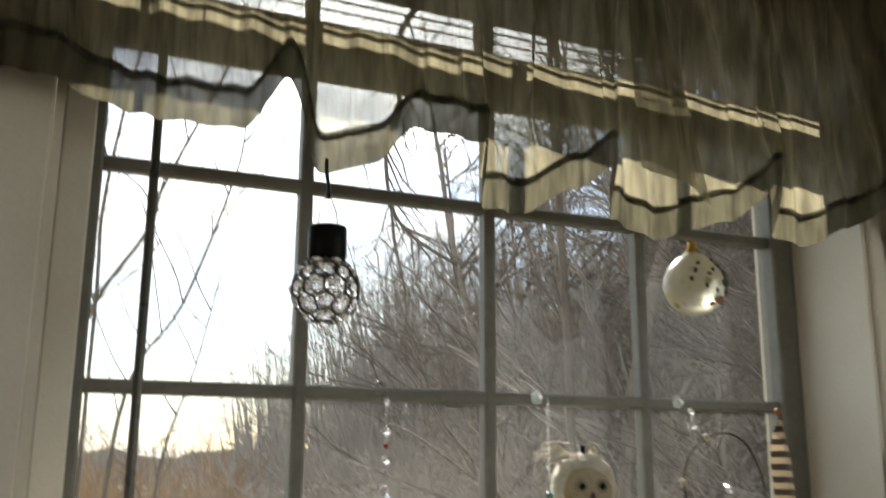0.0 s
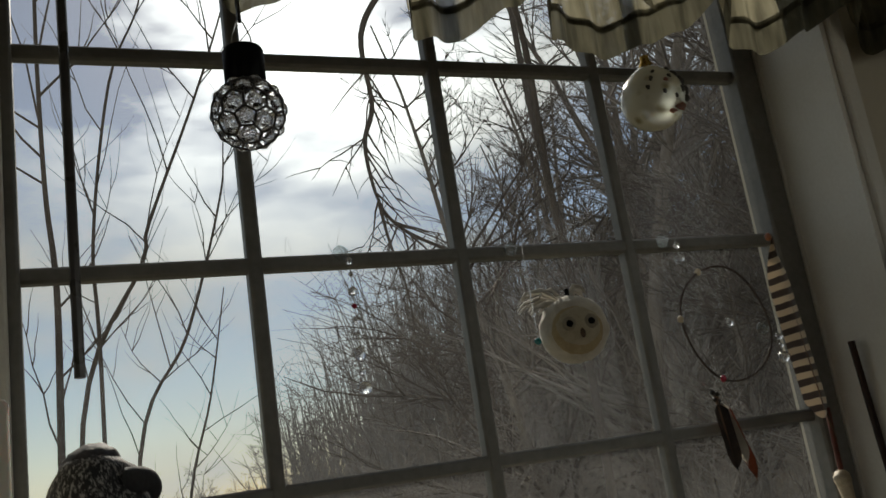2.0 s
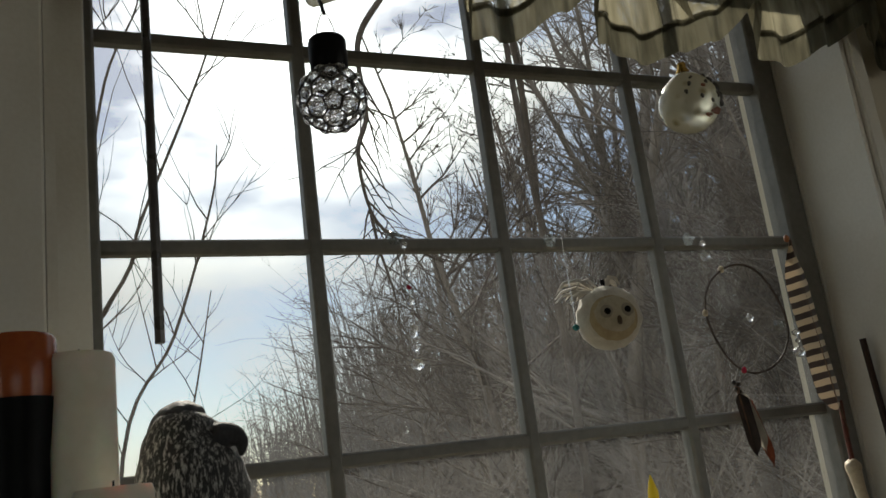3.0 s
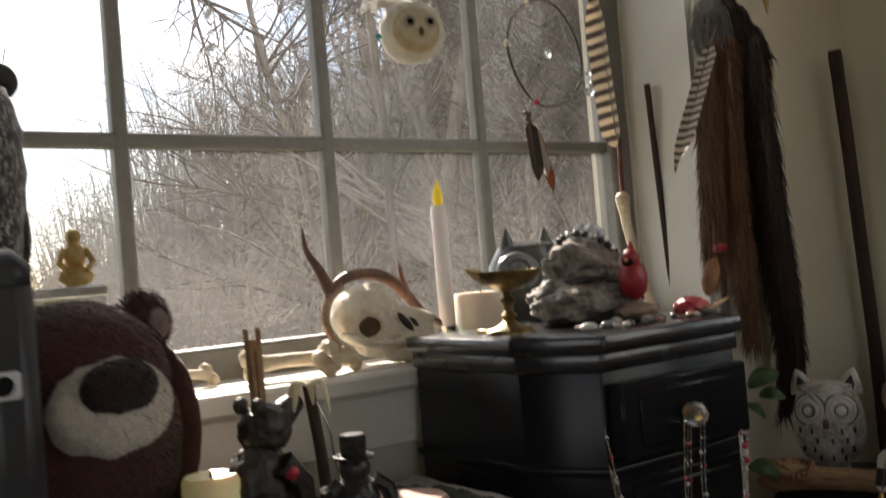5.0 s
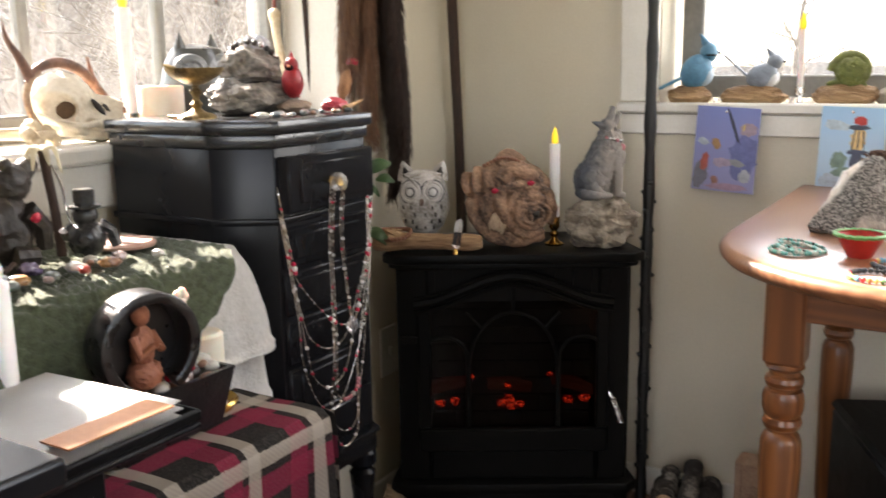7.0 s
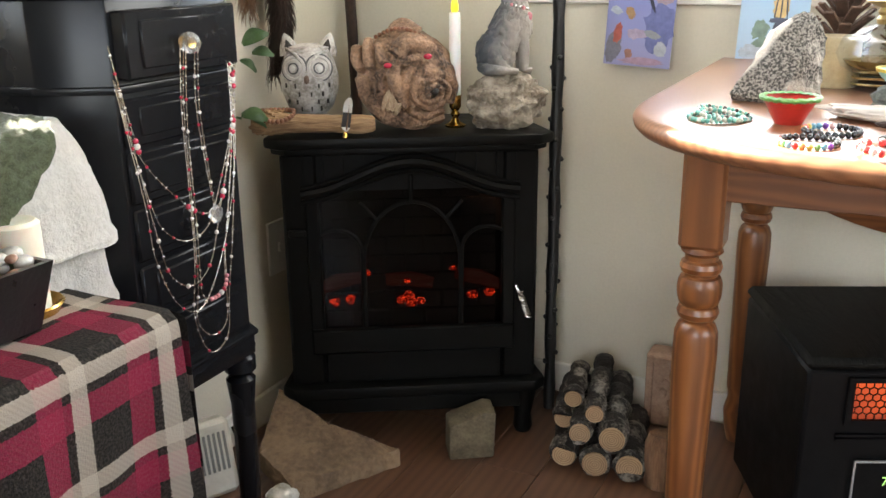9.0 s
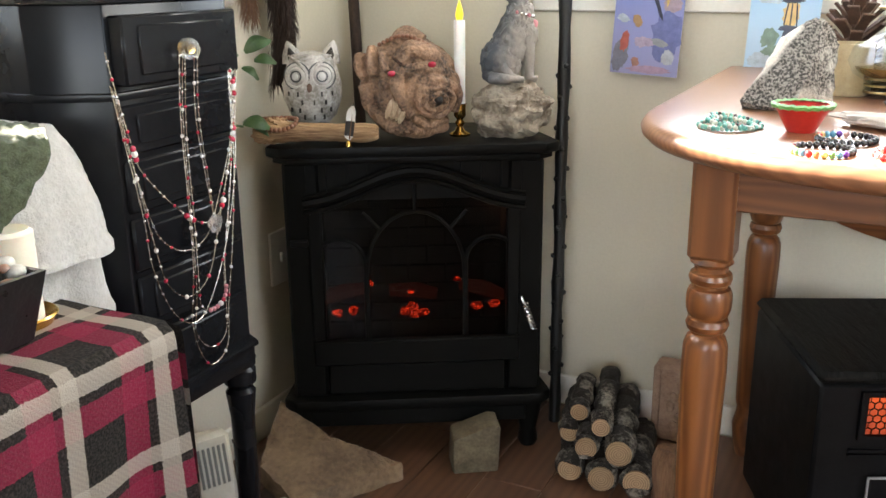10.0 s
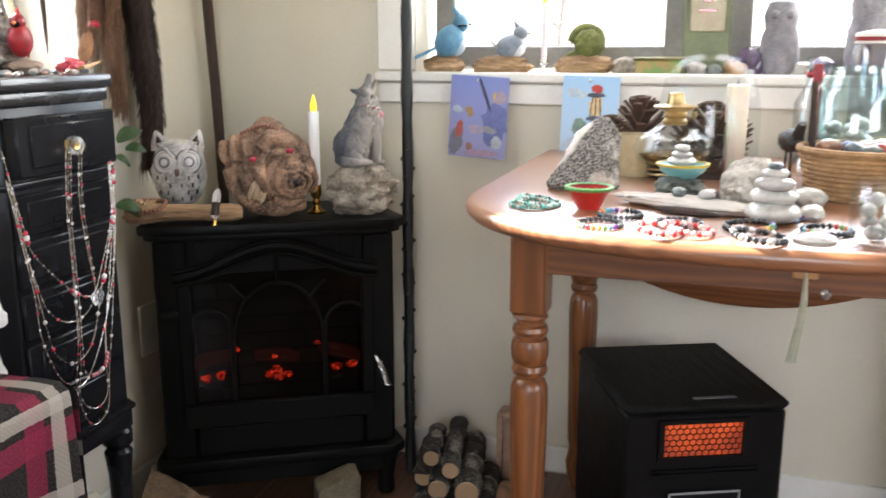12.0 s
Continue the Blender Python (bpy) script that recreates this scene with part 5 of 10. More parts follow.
def dreamcatcher():
    t = thing("dreamcatcher", "thin twig hoop dreamcatcher with beads and hanging feathers", "dreamcatcher", (1.066, 1.185, 1.428))
    ring = [(0.084 * math.cos(a), 0.004 * math.sin(3 * a), 0.092 * math.sin(a)) for a in (2 * math.pi * k / 48 for k in range(49))]
    part("hoop", tube(ring, 0.0018, 8), mat("dark_twig", (0.085, 0.058, 0.042), (0.04, 0.027, 0.020), 0.7, scale=60, bump=0.4), t)
    web = []
    for k in range(9):
        a0, a1 = 2 * math.pi * k / 9, 2 * math.pi * (k + 1) / 9
        web.append(tube([(0.084 * math.cos(a0), 0, 0.092 * math.sin(a0)), (0.045 * math.cos((a0 + a1) / 2), 0, 0.05 * math.sin((a0 + a1) / 2)), (0.084 * math.cos(a1), 0, 0.092 * math.sin(a1))], 0.0003, 4))
    part("web", join(*web), THREAD, t)
    part("bead", blob(0.006, 0.006, 0.008, (0.006, 0, 0.0), 0.1, 2, 2), CRYSTAL, t, sharp=8)
    for p in ((-0.034, 0, 0.085), (-0.086, 0, 0.012), (-0.030, 0, -0.086)):
        part("bead", blob(0.005, 0.005, 0.006, p, 0.1, 2, 2), REDBEAD if p[2] < 0 else BONE, t)
    part("beads", beads([(-0.058, -0.002, -0.105), (-0.050, -0.002, -0.108), (-0.056, -0.002, -0.116), (-0.050, -0.002, -0.120)], 0.0042), DARKRES, t)
    part("tie", tube([(-0.040, 0, -0.080), (-0.054, 0, -0.102)], 0.0008, 4), THREAD, t)
    for a, b, w, m in (((-0.056, -0.004, -0.112), (-0.048, -0.010, -0.228), 0.011, DARKF), ((-0.050, -0.001, -0.112), (-0.008, 0.0, -0.245), 0.010, mat("rust_feather", (0.26, 0.10, 0.05), (0.12, 0.04, 0.02), 0.8, scale=40, bump=0.2)), ((-0.053, 0.002, -0.110), (-0.030, -0.014, -0.220), 0.010, PALEF)):
        feather("feather", "", "", a, b, w * 1.2, m, QUILL, parent=t, turn=100)


dreamcatcher()


def feather_wand():
    t = thing("feather_wand", "barred turkey feather bound to a bone, leaning in the window", "feather wand", (0, 0, 0))
    part("bone", bone([(1.188, 1.150, 1.168), (1.196, 1.150, 1.11), (1.215, 1.150, 1.05), (1.236, 1.150, 0.962)], 0.0085, 0.013), BONE, t)
    part("grip", tube([(1.190, 1.148, 1.275), (1.188, 1.148, 1.22), (1.187, 1.148, 1.160)], 0.0042, 8), mat("red_brown_grip", (0.20, 0.05, 0.03), (0.09, 0.025, 0.016), 0.6, scale=60, bump=0.4, stretch=(1, 1, 4)), t)
    feather("feather", "", "", (1.189, 1.146, 1.225), (1.158, 1.150, 1.556), 0.036, BARRED, QUILL, parent=t, turn=180, curl=-0.006)
    part("tip_bead", blob(0.005, 0.005, 0.007, (1.157, 1.150, 1.556), 0.1, 2, 2), mat("orange_bead", (0.45, 0.16, 0.06), (0.3, 0.09, 0.03), 0.4, scale=40, bump=0), t)


feather_wand()
solo("dark_stick", tube(curve([(1.255, 1.13, 1.372), (1.262, 1.13, 1.22), (1.270, 1.13, 1.08), (1.276, 1.13, 0.946)], 6), 0.0055, 8), STICK, "thin dark stick leaning in the window corner", "stick")


# ---- pelts on the wall beside the window ----
def pelts():
    t = thing("fur_pelts", "brown fox pelts with long tails hung together on the wall", "pelt")

    def tail(pts, rs, m, seed, lab=""):
        p = curve(pts, 8)
        n = len(p) - 1
        rr = []
        for i in range(n + 1):
            f = i / n * (len(rs) - 1)
            k = min(int(f), len(rs) - 2)
            rr.append(rs[k] + (rs[k + 1] - rs[k]) * (f - k))

        def body():
            bm = tube(p, rr, 20, 0.5)
            for v in bm.verts:
                v.co += 0.006 * noise.noise_vector(v.co * Vector((60, 60, 10)) + Vector((seed, 0, 0)))
            return bm
        o = part("tail", body(), m, t, lab)
        coat_of_fur(body(), 3600, 0.034, 0.0008, (0, 0, -1), m, o, seed, 0.38)

    def head():
        return join(blob(0.055, 0.026, 0.075, (1.330, 1.004, 1.432), 0.25, 3, 4, 2), blob(0.048, 0.022, 0.060, (1.385, 1.006, 1.405), 0.25, 3, 4, 5))
    hd = part("head", head(), PELTD, t, "dark furry head of the pelt")
    coat_of_fur(head(), 2600, 0.028, 0.0008, (0, 0, -1), PELTD, hd, 9, 0.5)
    gr = part("cheek", blob(0.036, 0.020, 0.052, (1.280, 0.996, 1.442), 0.2, 3, 4, 6), WOLFM, t, "pale grey fur of the cheek")
    coat_of_fur(blob(0.036, 0.020, 0.052, (1.280, 0.996, 1.442), 0.2, 3, 4, 6), 1500, 0.024, 0.0008, (-0.2, 0, -1), WOLFM, gr, 3, 0.5)
    part("collar", blob(0.020, 0.016, 0.012, (1.288, 0.982, 1.335), 0.2, 3, 3), mat("green_ribbon", (0.03, 0.20, 0.12), (0.015, 0.11, 0.07), 0.5, scale=50, bump=0.3), t, "green ribbon knot")
    tail([(1.274, 0.992, 1.41), (1.238, 0.990, 1.25), (1.226, 0.990, 1.10), (1.216, 0.992, 1.02)], [0.022, 0.022, 0.019, 0.010], PELT, 1)
    tail([(1.305, 0.995, 1.42), (1.288, 0.994, 1.25), (1.290, 0.994, 1.08), (1.312, 0.995, 0.90)], [0.034, 0.036, 0.034, 0.014], PELT, 2)
    tail([(1.365, 0.998, 1.425), (1.378, 0.996, 1.22), (1.402, 0.996, 1.02), (1.418, 0.998, 0.88), (1.388, 1.0, 0.762)], [0.050, 0.054, 0.046, 0.036, 0.012], PELTD, 3, "long dark bushy tail")
    part("ankle_tie", tube([(1.210, 0.980, 1.070), (1.236, 0.979, 1.068)], 0.008, 8), REDBEAD, t)
    part("paw", blob(0.015, 0.012, 0.034, (1.204, 0.985, 1.022), 0.15, 3, 3, 4, rot=(0, 25, 0)), mat("tan_paw", (0.38, 0.19, 0.09), (0.20, 0.09, 0.04), 0.8, scale=40, bump=0.4), t)


pelts()
feather("hanging_feather", "barred grey feather hung on the pelts", "feather", (1.252, 0.972, 1.430), (1.126, 0.975, 1.190), 0.024, BARREDF, QUILL, turn=0)


def shell_chain():
    t = thing("shell_chain", "string of pale shells and beads hanging on the wall", "shell string", (1.472, 1.02, 1.78))
    part("cord", tube([(0, 0, 0.30), (0, 0, 0), (0.004, 0, -0.20)], 0.0008, 4), THREAD, t)
    gold = mat("gold_shell", (0.62, 0.46, 0.20), (0.40, 0.26, 0.09), 0.4, scale=50, bump=0.3)
    part("spire_shell", moved(lathe([(0.001, -0.024), (0.010, -0.012), (0.013, 0.002), (0.009, 0.016), (0.002, 0.024)], 12), 0, 0, 0.010, 0, 25), gold, t)
    for k, (z, r) in enumerate(((-0.028, 0.009), (-0.050, 0.008), (-0.074, 0.014), (-0.098, 0.007), (-0.116, 0.010), (-0.134, 0.007), (-0.150, 0.010), (-0.168, 0.007), (-0.184, 0.008))):
        part("shell" if k in (2, 4) else "bead", blob(r, r * 0.6, r * 1.15, (0.002, 0, z), 0.3 if k in (2, 4) else 0.1, 3, 2, k), BONE if k in (2, 4) else CRYSTAL, t, sharp=10)
    part("spire_shell", lathe([(0.001, -0.290), (0.007, -0.262), (0.012, -0.232), (0.009, -0.210), (0.002, -0.198)], 12), gold, t)


shell_chain()
solo("walking_stick", tube(curve([(1.655, 1.005, 1.432), (1.672, 1.005, 1.25), (1.690, 1.007, 1.05), (1.712, 1.010, 0.80), (1.735, 1.015, 0.30), (1.742, 1.02, 0.005)], 8), [0.0120, 0.0130] + [0.0125] * 39, 10), STICK, "dark bark walking stick leaning in the corner", "walking stick")


def stove_pole():
    bm = tube([(1.652 + 0.002 * math.sin(k), 0.488, 0.004 + 1.62 * k / 30) for k in range(31)], [0.0125 + 0.0016 * math.sin(k * 2.3) for k in range(31)], 10)
    knots = [blob(0.006, 0.006, 0.006, (1.652 + 0.012 * math.cos(k * 2.4), 0.488 + 0.012 * math.sin(k * 2.4), 0.10 + 0.021 * k), 0.2, 2, 2, k) for k in range(34)]
    solo("black_pole", join(bm, *knots), POLEB, "slim black knotted pole standing by the stove", "pole")


stove_pole()


# ---- on the window sill ----
SZ = 0.945


def skull():
    t = thing("animal_skull", "bleached animal skull with a brown eye hollow and a long muzzle", "skull", (0.644, 1.102, SZ), -35)
    t.scale = (1.14, 1.14, 1.22)
    eggs = ((Vector((-0.018, 0, 0.010)), Vector((0.044, 0.036, 0.034))), (Vector((0.030, 0, -0.010)), Vector((0.042, 0.021, 0.026))), (Vector((0.004, 0, -0.018)), Vector((0.040, 0.028, 0.022))))
    bm = bmesh.new()
    bmesh.ops.create_icosphere(bm, subdivisions=5, radius=1)
    # hollows: direction, half-width, depth
    dents = ((Vector((-0.42, -0.90, -0.02)), 0.50, 0.016), (Vector((-0.42, 0.90, -0.02)), 0.50, 0.016), (Vector((0.98, 0.0, -0.16)), 0.22, 0.010), (Vector((0.50, -0.66, -0.62)), 0.26, 0.006), (Vector((-0.80, -0.25, -0.55)), 0.35, 0.012), (Vector((0.72, -0.62, 0.06)), 0.16, 0.005))
    for v in bm.verts:
        d = v.co.normalized()
        total = 0.0
        for c, r in eggs:
            q, w = Vector([-c[k] / r[k] for k in range(3)]), Vector([d[k] / r[k] for k in range(3)])
            a, b, e = w.dot(w), q.dot(w), q.dot(q) - 1
            total += max(1e-4, (-b + math.sqrt(max(0.0, b * b - a * e))) / a) ** 9
        k = total ** (1 / 9) + 0.0022 * noise.fractal(d * 3.2 + Vector((4, 2, 1)), 0.9, 2.0, 4)
        for c, w, deep in dents:
            a = d.angle(c)
            k -= deep * max(0.0, 1 - (a / w) ** 4) - 0.0016 * math.exp(-((a / w - 1.12) / 0.12) ** 2)
        k += 0.0035 * math.exp(-(d.y / 0.10) ** 2) * max(0.0, d.z) * (d.x < 0.3)
        v.co = d * k + Vector((0, 0, 0.046))
    part("cranium", bm, SKULLM, t, sharp=180)
    # brown bone colour darkened to paint the shade inside the eye hollow
    deep = mat("shaded_socket_bone", (0.13, 0.08, 0.045), (0.06, 0.036, 0.02), 0.95, scale=50, bump=0.5)
    part("eye_socket", blob(0.0185, 0.0085, 0.0165, (-0.0145, -0.0180, 0.047), 0.14, 3, 3), deep, t, "brown eye hollow, darkened for its shade")
    # dark pieces paint the shade in the nose openings
    for x, z, ln in ((0.030, 0.046, 0.014), (0.041, 0.043, 0.011)):
        part("nose_slit", blob(0.0042, 0.0052, ln, (x, -0.0195 + (x - 0.028) * 0.35, z), 0.12, 3, 3, rot=(0, -38, 0)), DARKRES, t)
    part("jaw", blob(0.034, 0.019, 0.012, (0.026, -0.003, 0.013), 0.14, 3, 4, 7), SKULLM, t)
    for s in (-1, 1):
        part("cheek_arch", tube(curve([(-0.046, s * 0.026, 0.036), (-0.020, s * 0.038, 0.028), (0.010, s * 0.034, 0.024), (0.030, s * 0.018, 0.028)], 6), 0.0036, 10, 1.6), SKULLM, t)
    tooth = mesh_of("tooth", lathe([(0.0030, 0), (0.0022, -0.004), (0.0005, -0.008)], 7), SKULLM)
    for k in range(6):
        part("tooth", tooth, None, t).location = (0.020 + 0.0070 * k, -0.020 + 0.0022 * k, 0.028)


skull()
an = thing("antler", "small dark brown forked antler propped on the sill", "antler")
leg = curve([(0.588, 1.080, 0.951), (0.572, 1.084, 0.968), (0.555, 1.088, 0.995), (0.552, 1.092, 1.022), (0.566, 1.097, 1.048), (0.580, 1.100, 1.060)], 6)
part("burr", tube(leg, [0.0045 + 0.00012 * k for k in range(len(leg))], 12, 0.8), mat("antler_base", (0.46, 0.32, 0.20), (0.20, 0.10, 0.06), 0.6, scale=40, bump=0.5), an, "pale worn base of the antler")
beam = curve([(0.558, 1.096, 1.040), (0.582, 1.100, 1.064), (0.625, 1.110, 1.072), (0.668, 1.118, 1.062), (0.700, 1.124, 1.038), (0.726, 1.118, 1.006), (0.748, 1.105, 0.990)], 8)
part("beam", tube(beam, [0.0070 + 0.0032 * math.sin(math.pi * k / (len(beam) - 1)) - 0.0025 * k / len(beam) for k in range(len(beam))], 14, 0.75), ANTLER, an)
part("tine", tube(curve([(0.566, 1.098, 1.050), (0.553, 1.103, 1.082), (0.538, 1.105, 1.108), (0.534, 1.105, 1.138)], 6), [0.0092 - 0.00045 * k for k in range(19)], 10), ANTLER, an)
part("tine", tube(curve([(0.704, 1.122, 1.030), (0.698, 1.124, 1.055), (0.694, 1.126, 1.082)], 6), [0.0068 - 0.0004 * k for k in range(13)], 10), mat("antler_tip", (0.36, 0.17, 0.10), (0.16, 0.07, 0.04), 0.5, scale=30, bump=0.4), an)
solo("sill_bone", moved(bone([(-0.05, 0, 0), (0, 0.004, 0.002), (0.05, 0, 0)], 0.009, 0.014), 0, 0, 0), BONE, "thick yellowed bone lying on the sill", "bone", (0.495, 1.085, SZ + 0.022), -20)
solo("sill_bone", moved(bone([(-0.03, 0, 0), (0, 0.002, 0.002), (0.03, 0, 0)], 0.008, 0.011), 0, 0, 0), BONE, "small tan bone lying on the sill", "bone", (0.548, 1.060, SZ + 0.017), 30)
solo("sill_bone", bone([(-0.03, 0, 0), (0, 0.002, 0.004), (0.035, 0, 0)], 0.006, 0.009), BONE, "slim pale bone by the sash", "bone", (0.372, 1.125, SZ + 0.015), 20)
solo("sill_shell", blob(0.024, 0.018, 0.014, (0, 0, 0.013), 0.25, 3, 3, 6, flatten=-0.7), mat("peach_shell", (0.58, 0.38, 0.22), (0.40, 0.22, 0.11), 0.5, scale=30, bump=0.3), "peach shell fragment on the sill", "shell", (0.735, 1.065, SZ), 40)
c = thing("candle_holder", "small silver candle holder on the sill", "candle holder", (0.757, 1.105, SZ))
part("socket", lathe([(0.020, 0), (0.021, 0.004), (0.012, 0.008), (0.011, 0.022), (0.0145, 0.030), (0.0145, 0.042), (0.0125, 0.042), (0.0125, 0.012)], 20, caps=False), SILVER, c)
led_taper("white flameless taper candle with a glowing yellow tip", (0.757, 1.105, SZ + 0.013), 0.204, 0.0118, FLAME)
c = thing("pillar_candle", "short ivory pillar candle on the sill", "candle", (0.818, 1.100, SZ))
part("wax", lathe([(0.041, 0), (0.042, 0.003), (0.042, 0.082), (0.039, 0.086), (0.030, 0.084), (0.004, 0.082)], 32), WAXW, c)
part("wick", lathe([(0.001, 0.082), (0.001, 0.090)], 6), PLASTIC, c)
c = thing("ceramic_owl_head", "grey-green glazed ceramic owl with pointed ears", "owl figure", (0.930, 1.118, SZ))
c.scale = (1.32, 1.0, 1.06)
GLAZE = mat("grey_green_glaze", (0.092, 0.097, 0.085), (0.040, 0.040, 0.036), 0.3, scale=18, bump=0.2, coat=0.4)
part("body", join(lathe([(0.040, 0), (0.056, 0.03), (0.060, 0.075), (0.052, 0.115), (0.038, 0.142), (0.010, 0.150)], 28), lathe([(0.014, 0.120), (0.010, 0.145), (0.001, 0.168)], 10, (-0.030, 0, 0)), lathe([(0.014, 0.120), (0.010, 0.145), (0.001, 0.168)], 10, (0.030, 0, 0))), GLAZE, c)
for x in (-0.022, 0.022):
    part("eye", moved(lathe([(0.003, 0.006), (0.013, 0.004), (0.016, 0.008), (0.025, 0.006), (0.028, 0)], 24), x * 1.25 - 0.018, -0.046, 0.106, 76, 0, -24), mat("pale_glaze", (0.22, 0.235, 0.24), (0.12, 0.13, 0.135), 0.3, scale=40, bump=0.1), c)
part_gold = mat("old_gold", (0.50, 0.34, 0.12), (0.26, 0.16, 0.05), 0.45, scale=50, bump=0.3)
solo("goddess_figure", join(blob(0.020, 0.014, 0.014, (0, 0, 0.012), 0.1, 3, 3, 1), blob(0.012, 0.010, 0.018, (0, 0, 0.036), 0.1, 3, 3, 2), blob(0.0085, 0.0085, 0.010, (0, 0, 0.058), 0.05, 3, 3, 3), tube([(-0.012, 0, 0.044), (-0.019, -0.006, 0.028), (-0.010, -0.010, 0.018)], 0.004, 8), tube([(0.012, 0, 0.044), (0.019, -0.006, 0.028), (0.010, -0.010, 0.018)], 0.004, 8)), part_gold, "small golden seated figurine on a glass box", "figurine", (0.250, 1.125, SZ + 0.138))
g = thing("glass_box", "clear glass box with pale contents on the sill", "box", (0.230, 1.125, SZ))
part("glass", slab(-0.035, 0.045, -0.03, 0.03, 0.0, 0.137, 0.003), clear("box_glass", (0.80, 0.82, 0.78), 0.05, 0.10), g)
part("rim", join(slab(-0.037, 0.047, -0.032, 0.032, 0.125, 0.138, 0.002)), SILVER, g)


# ---- on the armoire ----
TUMB0 = mat("brown_pebble", (0.30, 0.22, 0.16), (0.16, 0.11, 0.08), 0.6, scale=40, bump=0.3)
AZ = 0.985
TARNISH = mat("tarnished_brass", (0.40, 0.29, 0.13), (0.11, 0.075, 0.036), 0.36, 0.8, scale=30, bump=0.3)
c = thing("brass_goblet", "tarnished brass oil burner goblet with spouts", "goblet", (0.684, 0.872, AZ))
part("bowl", lathe([(0.006, 0.050), (0.016, 0.053), (0.034, 0.062), (0.043, 0.072), (0.045, 0.076), (0.041, 0.076), (0.033, 0.066), (0.010, 0.057)], 28), TARNISH, c)
part("stem", lathe([(0.006, 0.054), (0.005, 0.046), (0.010, 0.041), (0.006, 0.035), (0.005, 0.028), (0.010, 0.022), (0.006, 0.016), (0.014, 0.010), (0.026, 0.006), (0.030, 0.002), (0.030, 0)], 20), TARNISH, c)
for a in (200, 20, 110):
    part("foot", moved(box(0.034, 0.010, 0.005, (0.030, 0, 0.0035), bev=0.002), rz=a), TARNISH, c)
part("spout", tube([(-0.040, 0.0, 0.074), (-0.055, -0.004, 0.078), (-0.064, -0.006, 0.080)], [0.005, 0.004, 0.002], 8), TARNISH, c)
FOSSIL = mat("grey_fossil_stone", (0.30, 0.265, 0.22), (0.040, 0.033, 0.030), 0.75, scale=22, bump=0.8)
c = thing("frog_shaped_rock", "rough mottled grey rock in two lobes with a mouth-like cleft", "rock", (0.850, 0.906, AZ), 20)
part("lower_lobe", blob(0.100, 0.064, 0.034, (-0.012, 0, 0.028), 0.16, 2.0, 5, 9, flatten=-0.8), FOSSIL, c)
part("upper_lobe", blob(0.060, 0.050, 0.036, (0.004, 0.008, 0.074), 0.18, 2.2, 5, 12), FOSSIL, c)
part("cleft", blob(0.070, 0.054, 0.010, (-0.004, 0.002, 0.052), 0.1, 2.5, 4, 2), DARKRES, c, "dark cleft between the lobes")
solo("red_stone_eye", blob(0.006, 0.004, 0.005, (0, 0, 0), 0.1, 2, 2), REDBEAD, "small red gem set on the grey rock", "gem", (0.780, 0.878, AZ + 0.046))
t = thing("bead_bracelet", "dark silver bead bracelet draped over the grey rock", "bracelet", (0.854, 0.906, AZ + 0.102))
for k in range(22):
    a = 2 * math.pi * k / 22
    part("bead", blob(0.0052, 0.0052, 0.0052, (0.040 * math.cos(a), 0.034 * math.sin(a), -0.010 * math.cos(a) + 0.006 * math.sin(2 * a)), 0, 1, 2), DARKRES if k % 3 else SILVER, t)
SMOKY = mat("smoky_crystal", (0.50, 0.50, 0.52), (0.28, 0.28, 0.30), 0.2, scale=60, bump=0.3)
qc = thing("quartz_cluster", "cluster of grey crystals on top of the rock", "crystal", (0.860, 0.904, AZ + 0.108))
for k in range(9):
    part("crystal", blob(0.010, 0.010, 0.012, (0.014 * math.cos(k * 1.3), 0.012 * math.sin(k * 1.3), 0.004 * (k % 3)), 0.3, 3, 2, k), SMOKY, qc, sharp=10)
solo("flat_stone", blob(0.034, 0.026, 0.012, (0, 0, 0.0105), 0.12, 2, 3, 31, flatten=-0.8), TUMB0, "flat brown stone under the cardinal", "stone", (0.854, 0.824, AZ), 10)
c = thing("cardinal_figure", "red ceramic cardinal bird with a black mask", "bird figure", (0.850, 0.822, AZ + 0.022), 20)
c.scale = (0.84, 0.84, 0.84)
part("body", join(blob(0.024, 0.021, 0.031, (0, 0, 0.034), 0.03, 2, 4, 1), blob(0.0145, 0.014, 0.0155, (-0.004, 0, 0.066), 0.02, 2, 3, 2), lathe([(0.008, 0), (0.004, 0.012), (0.0006, 0.020)], 8, (-0.001, 0, 0.074)), tube([(0.014, 0, 0.020), (0.030, 0, 0.006)], [0.010, 0.005], 8, 0.5)), RED, c)
part("mask", blob(0.008, 0.009, 0.007, (-0.014, 0, 0.062), 0.05, 2, 2), PLASTIC, c)
part("beak", lathe([(0.004, 0), (0.0005, 0.009)], 8, (0, 0, 0)), mat("orange_beak", (0.55, 0.16, 0.03), (0.4, 0.1, 0.02), 0.4, scale=40, bump=0), c).matrix_basis = pose(-0.020, 0, 0.064, 0, -90, 0)
rng = random.Random(4)
TUMB = [mat(f"tumbled_{k}", col, tuple(v * 0.6 for v in col), 0.3, scale=40, bump=0.1, coat=0.3) for k, col in enumerate(((0.45, 0.42, 0.38), (0.12, 0.14, 0.15), (0.30, 0.16, 0.10), (0.42, 0.31, 0.28), (0.17, 0.19, 0.17), (0.60, 0.58, 0.52)))]
